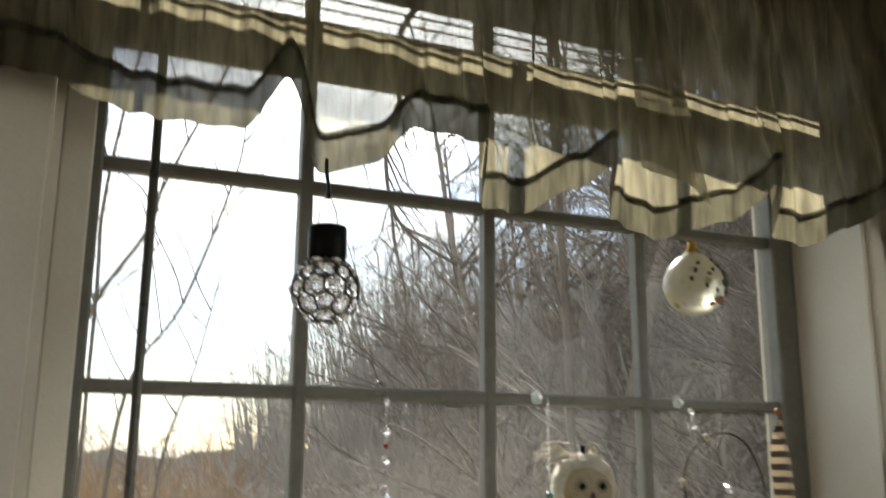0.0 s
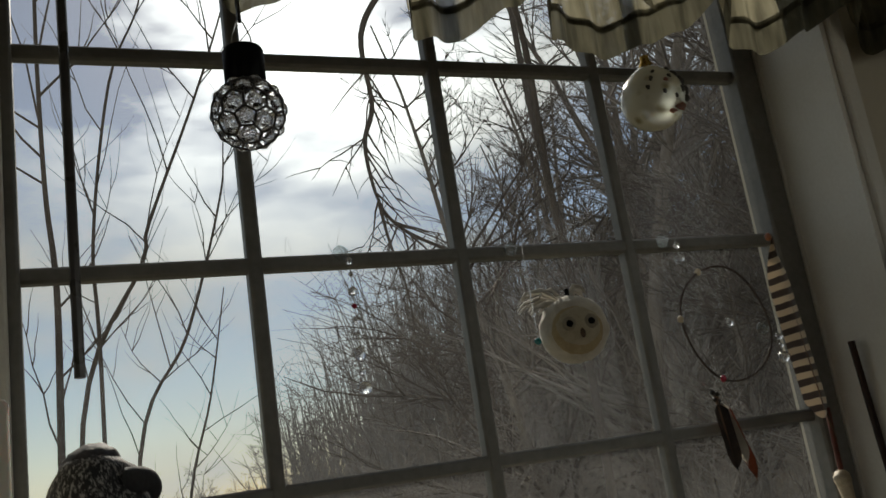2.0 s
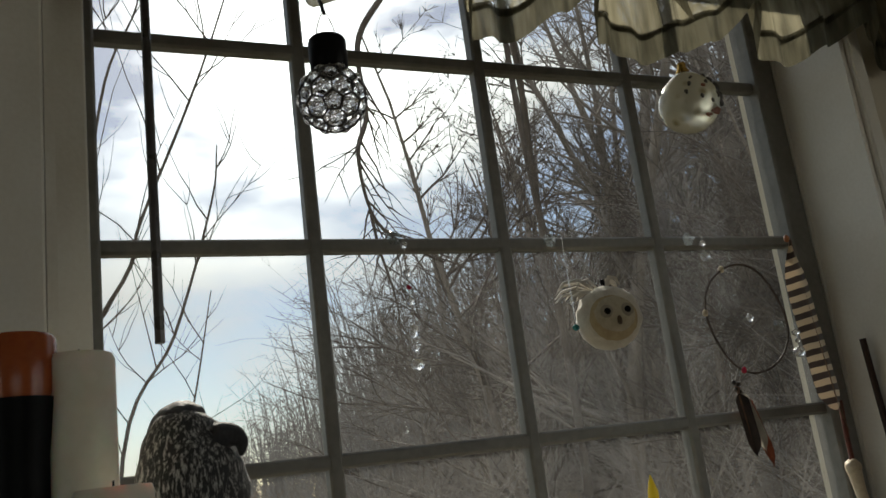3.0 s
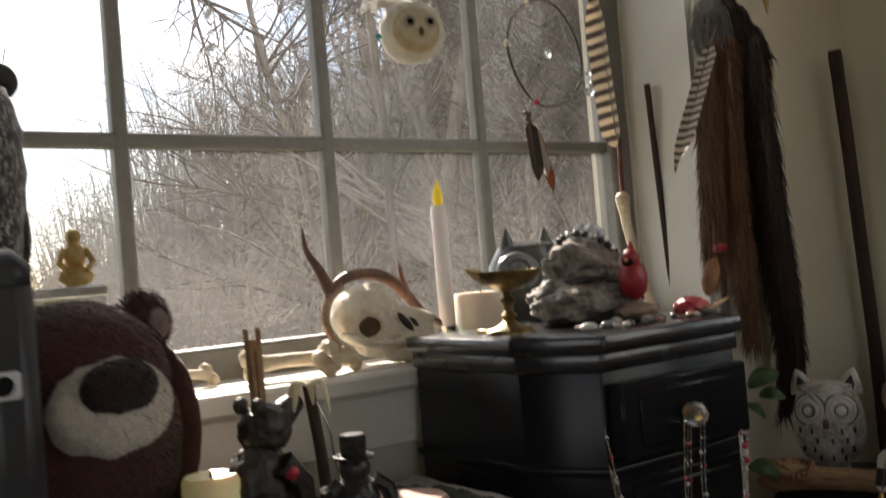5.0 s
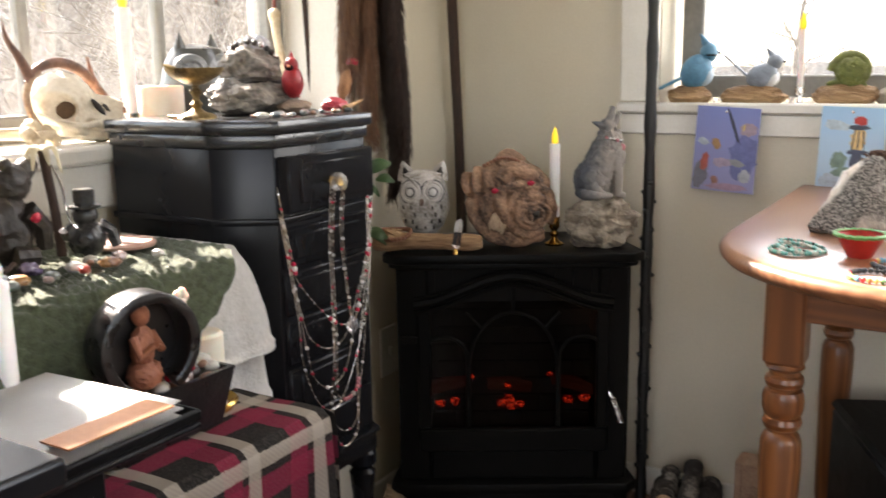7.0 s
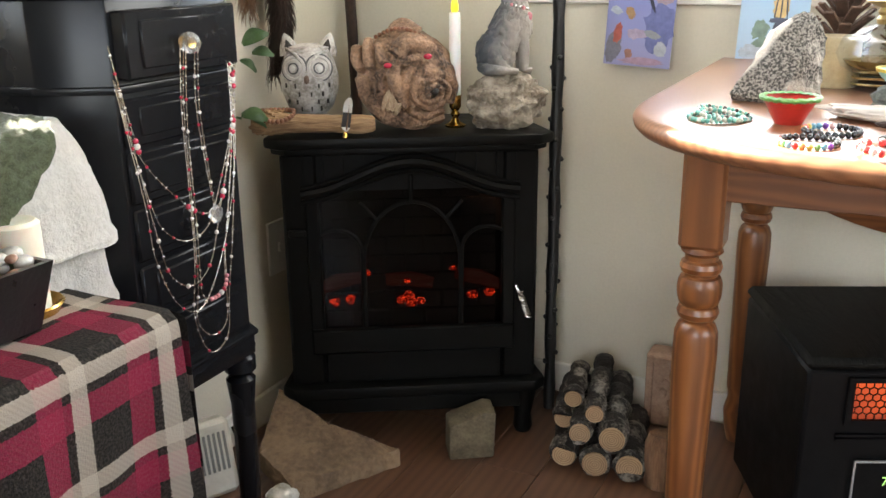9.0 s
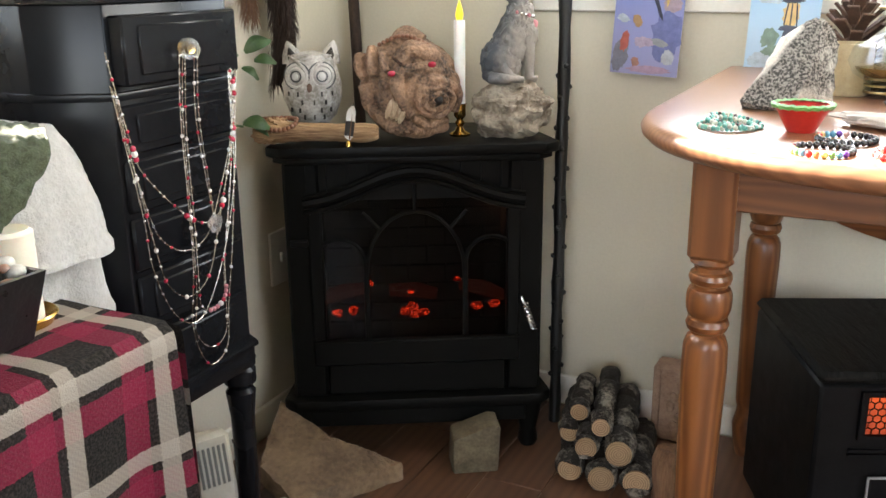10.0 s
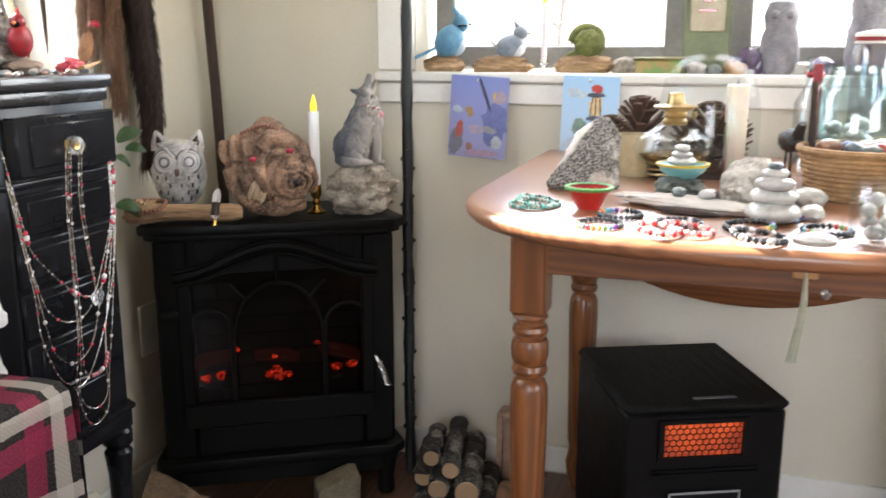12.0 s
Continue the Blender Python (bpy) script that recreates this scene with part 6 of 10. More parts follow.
for k in range(26):
    x, y = rng.uniform(0.71, 0.935), rng.uniform(0.750, 0.815)
    if 0.87 < x and y > 0.80:
        continue
    r = rng.uniform(0.0035, 0.0075)
    solo("tumbled_stone", blob(r * 1.4, r, r * 0.7, (0, 0, r * 0.62), 0.15, 2, 2, k, flatten=-0.85), TUMB[k % 6], "small tumbled stone on the black lid", "stone", (x, y, AZ), rng.uniform(0, 180), "tumbled stones on the armoire")
solo("pink_shell", blob(0.026, 0.020, 0.012, (0, 0, 0.0115), 0.35, 4, 3, 8, flatten=-0.85), mat("pink_shell", (0.60, 0.10, 0.12), (0.40, 0.05, 0.07), 0.4, scale=40, bump=0.4), "pinkish red shell among the stones", "shell", (0.917, 0.791, AZ), 10)
solo("claw", tube(curve([(0, 0, 0.006), (0.025, 0.004, 0.010), (0.050, 0, 0.018)], 6), [0.006 - 0.0004 * k for k in range(13)], 8), mat("amber_claw", (0.45, 0.28, 0.12), (0.25, 0.13, 0.05), 0.4, scale=40, bump=0.2), "curved amber claw at the lid's edge", "claw", (0.907, 0.761, AZ), 0)
solo("pale_pebble", blob(0.030, 0.020, 0.014, (0, 0, 0.012), 0.1, 2, 3, 21, flatten=-0.8), TUMB[5], "smooth pale pebble behind the cardinal", "stone", (0.912, 0.931, AZ), 15)


# ---- necklaces on the crystal knob ----
BEADS = {}


def bead_mesh(r, m):
    if (r, m.name) not in BEADS:
        BEADS[(r, m.name)] = mesh_of("bead", blob(r, r, r * 1.1, (0, 0, 0), 0.0, 1, 2), m)
    return BEADS[(r, m.name)]


PEARL = mat("pearl_bead", (0.62, 0.57, 0.54), (0.50, 0.46, 0.43), 0.2, scale=40, bump=0.0, coat=0.4)
ROSE = mat("rose_bead", (0.55, 0.22, 0.24), (0.40, 0.14, 0.16), 0.25, scale=40, bump=0.0, coat=0.3)
CHAIN = mat("pale_gold_chain", (0.58, 0.53, 0.46), (0.38, 0.34, 0.29), 0.25, 1.0, scale=200, bump=0.3)
NY = 0.689


def hang(*xz):
    return [(x + 0.011, NY - 0.0025 * (i % 3), z + 0.004) for i, (x, z) in enumerate(xz)]


def necklace(label, pts, clusters=(), small=(), step=0.017):
    """A fine chain along a smooth line; small beads at even steps, and close rows of larger beads at given shares of its length."""
    t = thing("necklace", label, "necklace", (0, 0, 0), 0, "necklaces on the armoire")
    p = curve(pts, 16)
    along = [0.0]
    for a, b in zip(p, p[1:]):
        along.append(along[-1] + (b - a).length)

    def at(s):
        for k in range(len(p) - 1):
            if along[k + 1] >= s:
                f = (s - along[k]) / max(1e-6, along[k + 1] - along[k])
                return p[k].lerp(p[k + 1], f)
        return p[-1]
    part("chain", tube(p, 0.00075, 6), CHAIN, t)
    s, k = step * 0.5, 0
    while s < along[-1]:
        r, m = small[k % len(small)]
        part("bead", bead_mesh(r, m), None, t).location = at(s)
        s, k = s + step, k + 1
    for share, row in clusters:
        s = share * along[-1] - sum(r for r, m in row)
        for r, m in row:
            s += r
            part("bead", bead_mesh(r, m), None, t).location = at(s) - Vector((0, 0.001, 0))
            s += r
    return t


TINY = [(0.0017, SILVER), (0.0020, CRYSTAL), (0.0017, SILVER), (0.0021, REDBEAD), (0.0018, SILVER), (0.0023, PEARL)]
TRIO = [(0.0036, REDBEAD), (0.0042, PEARL), (0.0036, REDBEAD)]
KX = 0.764
necklace("long fine strand with crystal beads looping low from the knob", [(KX, 0.684, 0.890)] + hang((0.750, 0.80), (0.747, 0.70), (0.742, 0.60), (0.737, 0.517), (0.759, 0.458), (0.795, 0.470), (0.812, 0.53), (0.828, 0.62), (0.842, 0.74), (0.852, 0.850)), (), TINY, 0.020)
necklace("fine silver strand with small crystals looping low", [(KX + 0.004, 0.682, 0.890)] + hang((0.754, 0.80), (0.750, 0.68), (0.744, 0.566), (0.742, 0.51), (0.768, 0.480), (0.797, 0.497), (0.808, 0.58), (0.824, 0.66), (0.840, 0.76), (0.849, 0.850)), (), TINY[2:] + TINY[:2], 0.022)
necklace("fine chain with a short row of rose and white beads", [(KX + 0.008, 0.682, 0.890)] + hang((0.758, 0.78), (0.755, 0.66), (0.750, 0.575), (0.757, 0.543), (0.776, 0.533), (0.800, 0.548), (0.812, 0.60), (0.832, 0.70), (0.846, 0.80), (0.853, 0.852)), ((0.545, [(0.0032, ROSE)] * 3 + [(0.0038, PEARL), (0.0030, REDBEAD)] + [(0.0032, ROSE)] * 3),), TINY, 0.021)
necklace("red and white bead necklace from the drawer's corner", hang((0.637, 0.890), (0.643, 0.850), (0.655, 0.790), (0.671, 0.750), (0.700, 0.712), (0.724, 0.688), (0.750, 0.668), (0.775, 0.656), (0.800, 0.662), (0.822, 0.690), (0.838, 0.740), (0.850, 0.800), (0.854, 0.852)), ((0.24, TRIO), (0.50, TRIO), (0.645, TRIO[:2]), (0.83, TRIO), (0.95, TRIO)), [(0.0020, SILVER), (0.0021, REDBEAD), (0.0018, SILVER)], 0.021)
necklace("fine strand draped in a shallow loop", hang((0.641, 0.850), (0.655, 0.770), (0.674, 0.690), (0.698, 0.650), (0.735, 0.628), (0.775, 0.640), (0.812, 0.690), (0.840, 0.76), (0.857, 0.85)), (), TINY, 0.024)
necklace("fine strand with red and pearl beads in a deeper loop", hang((0.645, 0.845), (0.662, 0.740), (0.680, 0.640), (0.700, 0.590), (0.734, 0.565), (0.772, 0.585), (0.806, 0.650), (0.836, 0.74), (0.859, 0.848)), (), [(0.0030, PEARL), (0.0018, SILVER), (0.0030, REDBEAD), (0.0018, CRYSTAL)], 0.024)
necklace("plain fine strand beside the others", hang((0.639, 0.852), (0.650, 0.780), (0.664, 0.690), (0.676, 0.620), (0.700, 0.555), (0.735, 0.528), (0.775, 0.545), (0.815, 0.620), (0.842, 0.72), (0.861, 0.846)), (), TINY[1:], 0.026)
necklace("doubled strand from the knob to the crystal pendant", [(0.794, 0.682, 0.884)] + hang((0.784, 0.80), (0.788, 0.72), (0.792, 0.662)), (), TINY, 0.016)
necklace("second strand from the knob to the pendant", [(0.788, 0.682, 0.884)] + hang((0.778, 0.80), (0.784, 0.72), (0.790, 0.664)), (), TINY[3:] + TINY[:3], 0.016)
solo("crystal_pendant", blob(0.013, 0.007, 0.013, (0, 0, 0), 0.25, 2, 2, 3), CRYSTAL, "faceted crystal heart pendant on the necklaces", "pendant", (0.799, 0.680, 0.656), sharp=8)

# ---- on the stove ----
def on_stove(x, y, z=0.0):
    """World place of a spot on the stove's top: x along the front, y back from it."""
    return tuple(STOVE @ Vector((x + 0.018, y, STOVE_H + z)))


def owl_pot():
    t = thing("owl_figure", "grey stoneware owl with big round eyes and cut feathers", "owl figure", on_stove(0.070, 0.150), -62)
    part("body", lathe([(0.030, 0), (0.033, 0.012), (0.026, 0.020), (0.046, 0.042), (0.058, 0.075), (0.058, 0.105), (0.049, 0.140), (0.040, 0.160), (0.012, 0.166)], 32), CERAMIC, t)
    for s in (-1, 1):
        part("ear", moved(lathe([(0.022, 0), (0.017, 0.018), (0.006, 0.036), (0.001, 0.041)], 14), s * 0.036, 0, 0.146, 0, s * 14, 0, (1, 0.55, 1)), CERAMIC, t)
        e = part("eye", moved(lathe([(0.0245, 0.0), (0.0245, 0.005), (0.020, 0.007), (0.018, 0.005), (0.014, 0.009), (0.004, 0.010)], 24), s * 0.0235, -0.044, 0.122, 82, 0, s * 16), mat("pale_eye_glaze", (0.62, 0.60, 0.57), (0.42, 0.40, 0.38), 0.3, scale=50, bump=0.1), t, "raised pale ringed eye")
        part("eye_rim", moved(lathe([(0.0275, 0.0), (0.0275, 0.003), (0.0235, 0.0045)], 24, caps=False), s * 0.0235, -0.0435, 0.122, 82, 0, s * 16), mat("dark_eye_rim", (0.13, 0.13, 0.135), (0.07, 0.07, 0.075), 0.5, scale=50, bump=0.2), t)
        part("pupil_ring", moved(lathe([(0.0115, 0.0), (0.0115, 0.0016), (0.0085, 0.0016)], 20, caps=False), s * 0.0250, -0.0545, 0.1222, 82, 0, s * 16), bpy.data.materials["dark_eye_rim"], e)
        part("inner_ear", moved(lathe([(0.011, 0), (0.007, 0.012), (0.001, 0.024)], 8), s * 0.036, -0.0075, 0.151, 8, s * 14, 0, (1, 0.4, 1)), DARKRES, t)
        part("brow", tube([(s * 0.004, -0.052, 0.128), (s * 0.022, -0.046, 0.149), (s * 0.042, -0.026, 0.160)], [0.003, 0.004, 0.002], 8), CERAMIC, t)
        part("pupil", moved(lathe([(0.006, 0), (0.006, 0.003), (0.002, 0.004)], 12), s * 0.026, -0.0545, 0.1225, 82, 0, s * 16), mat("white_pupil", (0.72, 0.71, 0.69), (0.62, 0.61, 0.59), 0.25, scale=50, bump=0.0), e)
    part("beak", blob(0.007, 0.008, 0.011, (0, -0.053, 0.100), 0.05, 2, 2), mat("brown_beak", (0.16, 0.10, 0.07), (0.09, 0.055, 0.04), 0.5, scale=40, bump=0.1), t)
    for r, z in enumerate((0.088, 0.072, 0.056, 0.042)):
        for k in range(-2, 3):
            if (k * 3 + r * 2) % 4 == 0:
                continue
            a = radians(k * 23 + (8 if r % 2 else 0))
            R = 0.0585 if z > 0.06 else 0.0535 - (0.056 - z) * 0.35
            part("cut", moved(box(0.0026, 0.004, 0.009), R * math.sin(a), -R * math.cos(a), z, 0, 0, math.degrees(a)), DARKRES, t)


owl_pot()


def burl():
    """A knotted burl: rolled folds with creases between, a spiral snout-like knot and two red gem eyes."""
    t = thing("wood_burl", "gnarled brown wood burl with a spiral knot and red gem eyes", "burl", on_stove(0.262, 0.105), -60)

    def at(x, z, out=0.0):
        """A spot on the burl's face: across and up in metres."""
        e = max(0.04, 1 - (x / 0.098) ** 2 - ((z - 0.103) / 0.102) ** 2)
        return Vector((x, -0.064 * math.sqrt(e) - out, z))

    def roll(points, r, out=0.0, ends=0.55):
        p = curve([at(x, z, out) for x, z in points], 9)
        n = len(p) - 1
        return tube(p, [r * (ends + (1 - ends) * math.sin(math.pi * (0.08 + 0.84 * k / n)) ** 0.6) for k in range(n + 1)], 18, 0.85)
    whorl = []
    for k in range(64):
        f = k / 63
        a, r = 0.6 + f * 5.2 * math.pi, 0.037 - 0.030 * f
        whorl.append(at(0.050 + r * math.cos(a) * 1.12, 0.079 + r * math.sin(a), 0.004 + 0.012 * f))
    bits = [blob(0.094, 0.060, 0.096, (0, 0, 0.101), 0.07, 2.2, 5, 5, flatten=-0.93),
            tube(whorl, [0.0092 - 0.0042 * k / 63 for k in range(64)], 14),
            roll([(-0.004, 0.060), (0.002, 0.110), (0.036, 0.137), (0.076, 0.122), (0.093, 0.085), (0.086, 0.050)], 0.013, -0.002),
            roll([(0.010, 0.050), (0.016, 0.098), (0.040, 0.122), (0.070, 0.112)], 0.008, 0.003),
            roll([(-0.016, 0.142), (-0.024, 0.112), (-0.016, 0.080), (0.000, 0.052)], 0.014, 0.004),
            roll([(-0.022, 0.150), (0.004, 0.173), (0.036, 0.166), (0.060, 0.138)], 0.020, -0.003),
            roll([(-0.010, 0.137), (0.022, 0.142), (0.058, 0.134)], 0.011, 0.004),
            roll([(-0.028, 0.182), (-0.004, 0.198), (0.030, 0.186)], 0.019, -0.014),
            roll([(-0.090, 0.165), (-0.093, 0.140), (-0.084, 0.118)], 0.015, -0.004),
            roll([(-0.070, 0.176), (-0.072, 0.150), (-0.066, 0.124)], 0.014, 0.002),
            roll([(-0.050, 0.172), (-0.049, 0.150), (-0.042, 0.134)], 0.011, 0.003),
            roll([(-0.086, 0.108), (-0.072, 0.070), (-0.040, 0.034), (0.020, 0.020), (0.070, 0.028)], 0.021, -0.006),
            roll([(-0.050, 0.102), (-0.046, 0.070), (-0.026, 0.046)], 0.015, 0.000),
            roll([(0.004, 0.044), (0.034, 0.032), (0.072, 0.040)], 0.011, 0.003),
            blob(0.011, 0.010, 0.012, at(-0.049, 0.112, 0.006), 0.2, 3, 3, 8)]
    bm = join(*bits)
    for v in bm.verts:
        v.co += 0.0030 * noise.noise_vector(v.co * 38) + 0.0016 * noise.noise_vector(v.co * 110)
        v.co.z = max(v.co.z, 0.0)
    body = part("body", bm, BURLWOOD, t, sharp=180)
    skin = body.modifiers.new("skin", "REMESH")
    skin.mode, skin.voxel_size, skin.use_smooth_shade = "VOXEL", 0.0019, True
    grown = bpy.data.meshes.new_from_object(body.evaluated_get(bpy.context.evaluated_depsgraph_get()))
    body.modifiers.clear()
    body.data = grown
    part("torn_patch", join(*[blob(0.006, 0.005, 0.020 - 0.002 * (k % 3), at(-0.040 + 0.008 * k, 0.066 - 0.004 * k, 0.013), 0.3, 4, 3, k, rot=(0, 20, 0)) for k in range(4)]), mat("pale_torn_wood", (0.52, 0.40, 0.27), (0.24, 0.15, 0.09), 0.9, scale=70, bump=0.8, stretch=(2, 2, 0.5)), t, "pale splintered wood")
    part("knot_hole", blob(0.008, 0.006, 0.009, at(0.054, 0.081, 0.013), 0.2, 3, 3, 2), DARKRES, t)
    for x, z in ((-0.035, 0.132), (0.042, 0.147)):
        part("gem", blob(0.0085, 0.006, 0.006, at(x, z, 0.015), 0.1, 2, 2), REDBEAD, t, "red gem eye")
    part("bead_trim", beads([at(-0.056 + 0.0075 * k, 0.182 + 0.016 * math.sin(math.pi * k / 12), 0.012) for k in range(13)], 0.0046), mat("brown_wood_bead", (0.24, 0.10, 0.05), (0.14, 0.055, 0.03), 0.4, scale=40, bump=0.1), t, "string of brown wooden beads")


burl()
t = thing("driftwood_piece", "pale driftwood stick with a knotty end", "driftwood", on_stove(0.075, 0.035), -60)
part("stick", tube(curve([(-0.11, 0.004, 0.027), (-0.05, 0.0, 0.026), (0.02, 0.004, 0.023), (0.085, 0.0, 0.021), (0.125, 0.0, 0.021)], 6), [0.020, 0.022, 0.023, 0.024, 0.023, 0.022, 0.020, 0.019, 0.019, 0.018, 0.018, 0.018, 0.018, 0.018, 0.017, 0.018, 0.018, 0.018, 0.019, 0.019, 0.019, 0.018, 0.017, 0.016, 0.012], 14), DRIFT, t)
part("knot", blob(0.034, 0.022, 0.024, (-0.075, 0.004, 0.027), 0.5, 4, 4, 3, flatten=-1.05), DRIFT, t)
t = thing("wood_bracelet", "round brown wooden bead bracelet over the driftwood", "bracelet", on_stove(0.012, 0.032, 0.046), -60)
for k in range(26):
    a = 2 * math.pi * k / 26
    part("bead", bead_mesh(0.0048, bpy.data.materials["brown_wood_bead"]), None, t).location = (0.034 * math.cos(a), 0.022 * math.sin(a) - 0.006, 0.004 - 0.016 * max(0, -math.sin(a)))
t = feather("quill_pen", "short black and white feather pen on a brass stand", "feather", on_stove(0.143, 0.012, 0.004), on_stove(0.155, 0.014, 0.082), 0.011, stripes("two_tone_feather", (0.75, 0.72, 0.68), (0.04, 0.035, 0.035), 5.5, "Z", lo=0.48, hi=0.52), QUILL, turn=90)
solo("brass_bell", lathe([(0.006, 0.0), (0.005, 0.006), (0.002, 0.011)], 10), BRASS, "tiny brass tip under the feather pen", "bell", on_stove(0.142, 0.010))


def brass_stick():
    c = thing("brass_candlestick", "small polished brass candlestick on the stove", "candlestick", on_stove(0.361, 0.104))
    part("stem", lathe([(0.020, 0), (0.021, 0.004), (0.010, 0.010), (0.006, 0.018), (0.010, 0.026), (0.006, 0.032), (0.012, 0.040), (0.012, 0.062), (0.014, 0.064), (0.0125, 0.064), (0.0115, 0.045)], 20, caps=False), BRASS, c)


brass_stick()
led_taper("white flameless taper with a yellow tip in a brass candlestick", on_stove(0.361, 0.104, 0.044), 0.180, 0.0112, FLAME)
solo("pale_rock", blob(0.076, 0.056, 0.058, (0, 0, 0.050), 0.24, 2.2, 5, 14, flatten=-0.86, ridged=0.22), GREYROCK, "rough pale rock under the wolf figure", "rock", on_stove(0.460, 0.085), -60)


def wolf_paint():
    """Grey resin: a dark saddle along the back that fades to pale legs and chest."""
    m, nt, b = nodes_of("painted_wolf_resin")
    N, L = nt.nodes.new, nt.links.new
    co, dot, nz, ad, rp, bp = N("ShaderNodeTexCoord"), N("ShaderNodeVectorMath"), N("ShaderNodeTexNoise"), N("ShaderNodeMath"), N("ShaderNodeValToRGB"), N("ShaderNodeBump")
    dot.operation, dot.inputs[1].default_value = "DOT_PRODUCT", (11.0, -3.0, -2.2)
    nz.inputs["Scale"].default_value, nz.inputs["Detail"].default_value = 70.0, 5.0
    ad.operation, ad.inputs[1].default_value = "MULTIPLY_ADD", 0.55
    L(co.outputs["Object"], dot.inputs[0])
    L(co.outputs["Object"], nz.inputs["Vector"])
    L(nz.outputs["Fac"], ad.inputs[0])
    L(dot.outputs["Value"], ad.inputs[2])
    sh = N("ShaderNodeMath")
    sh.operation, sh.inputs[1].default_value = "ADD", 0.24
    L(ad.outputs[0], sh.inputs[0])
    e = rp.color_ramp.elements
    e[0].position, e[0].color = 0.10, (0.045, 0.050, 0.060, 1)
    e[1].position, e[1].color = 0.66, (0.28, 0.25, 0.22, 1)
    k = e.new(0.36)
    k.color = (0.135, 0.13, 0.128, 1)
    L(sh.outputs[0], rp.inputs["Fac"])
    L(rp.outputs["Color"], b.inputs["Base Color"])
    bp.inputs["Strength"].default_value, bp.inputs["Distance"].default_value = 0.9, 0.006
    L(nz.outputs["Fac"], bp.inputs["Height"])
    L(bp.outputs[0], b.inputs["Normal"])
    b.inputs["Roughness"].default_value = 0.6
    return m


def wolf():
    """A seated howling wolf: haunches, sloping back, chest, straight forelegs, head thrown back with the jaws open."""
    parts = [blob(0.040, 0.034, 0.044, (-0.012, 0, 0.042), 0.12, 6, 4, 1), blob(0.036, 0.031, 0.060, (0.008, 0, 0.076), 0.14, 7, 4, 2, rot=(0, 20, 0)), blob(0.029, 0.027, 0.042, (0.022, 0, 0.116), 0.18, 8, 4, 3, rot=(0, 4, 0)), blob(0.025, 0.024, 0.036, (0.034, 0, 0.086), 0.18, 9, 4, 6),
             tube([(0.034, -0.011, 0.088), (0.041, -0.012, 0.045), (0.042, -0.012, 0.008), (0.056, -0.012, 0.0045)], [0.015, 0.011, 0.009, 0.007], 12), tube([(0.032, 0.011, 0.088), (0.038, 0.012, 0.045), (0.038, 0.012, 0.008), (0.050, 0.012, 0.0045)], [0.015, 0.011, 0.009, 0.007], 12),
             tube([(-0.016, -0.021, 0.030), (-0.002, -0.026, 0.012), (0.012, -0.025, 0.007), (0.028, -0.024, 0.005)], [0.017, 0.012, 0.008, 0.006], 12), tube([(-0.040, -0.006, 0.014), (-0.034, -0.030, 0.010), (-0.008, -0.040, 0.009), (0.014, -0.038, 0.008)], [0.012, 0.012, 0.010, 0.004], 10),
             blob(0.019, 0.018, 0.021, (0.020, 0, 0.150), 0.05, 4, 4, 5, rot=(0, -15, 0)), tube([(0.020, 0, 0.156), (0.026, 0, 0.174), (0.031, 0, 0.196)], [0.014, 0.0095, 0.0055], 12), tube([(0.028, 0, 0.152), (0.038, 0, 0.168), (0.045, 0, 0.184)], [0.011, 0.0065, 0.0035], 10),
             lathe([(0.0075, 0), (0.005, 0.010), (0.0006, 0.020)], 8), lathe([(0.0075, 0), (0.005, 0.010), (0.0006, 0.020)], 8)]
    moved(parts[-1], 0.006, 0.012, 0.156, 0, -70, 0)
    moved(parts[-2], 0.006, -0.012, 0.156, 0, -70, 0)
    return solo("wolf_figure", join(*parts), wolf_paint(), "grey howling wolf figure seated on a rock", "wolf figure", on_stove(0.452, 0.082, 0.108), -58)


wolf()
t = thing("wolf_necklace", "beaded silver collar with a pink charm round the wolf's neck", "necklace", on_stove(0.474, 0.078, 0.236), -58)
for k in range(18):
    a = 2 * math.pi * k / 18
    part("bead", bead_mesh(0.0036, SILVER if k % 3 else ROSE), None, t).location = (0.004 + 0.023 * math.cos(a), 0.020 * math.sin(a), -0.006 * math.cos(a))
part("charm", blob(0.007, 0.004, 0.009, (0.029, -0.004, -0.020), 0.1, 2, 2), ROSE, t)


# ---- on the floor ----
slab_top = [(1.285, 0.965, 0.118), (1.262, 0.830, 0.076), (1.296, 0.684, 0.034), (1.200, 0.735, 0.036), (1.085, 0.800, 0.036), (1.120, 0.900, 0.066)]
bm = bmesh.new()
ra, rb = [bm.verts.new(p) for p in slab_top], [bm.verts.new((x - 0.006, y - 0.006, max(0.0, z - 0.034))) for x, y, z in slab_top]
bm.faces.new(ra)
bm.faces.new(rb[::-1])
for k in range(6):
    bm.faces.new((ra[k], rb[k], rb[(k + 1) % 6], ra[(k + 1) % 6]))
bmesh.ops.triangulate(bm, faces=bm.faces[:])
bmesh.ops.subdivide_edges(bm, edges=bm.edges[:], cuts=7, use_grid_fill=True)
bmesh.ops.recalc_face_normals(bm, faces=bm.faces)
for v in bm.verts:
    v.co += 0.0035 * noise.noise_vector(v.co * 30) + 0.0018 * noise.noise_vector(v.co * 95)
    v.co.z = max(0.0, v.co.z)
solo("stone_slab", bm, STONE, "flat triangular sandstone slab propped on the floor", "stone slab", sharp=40)
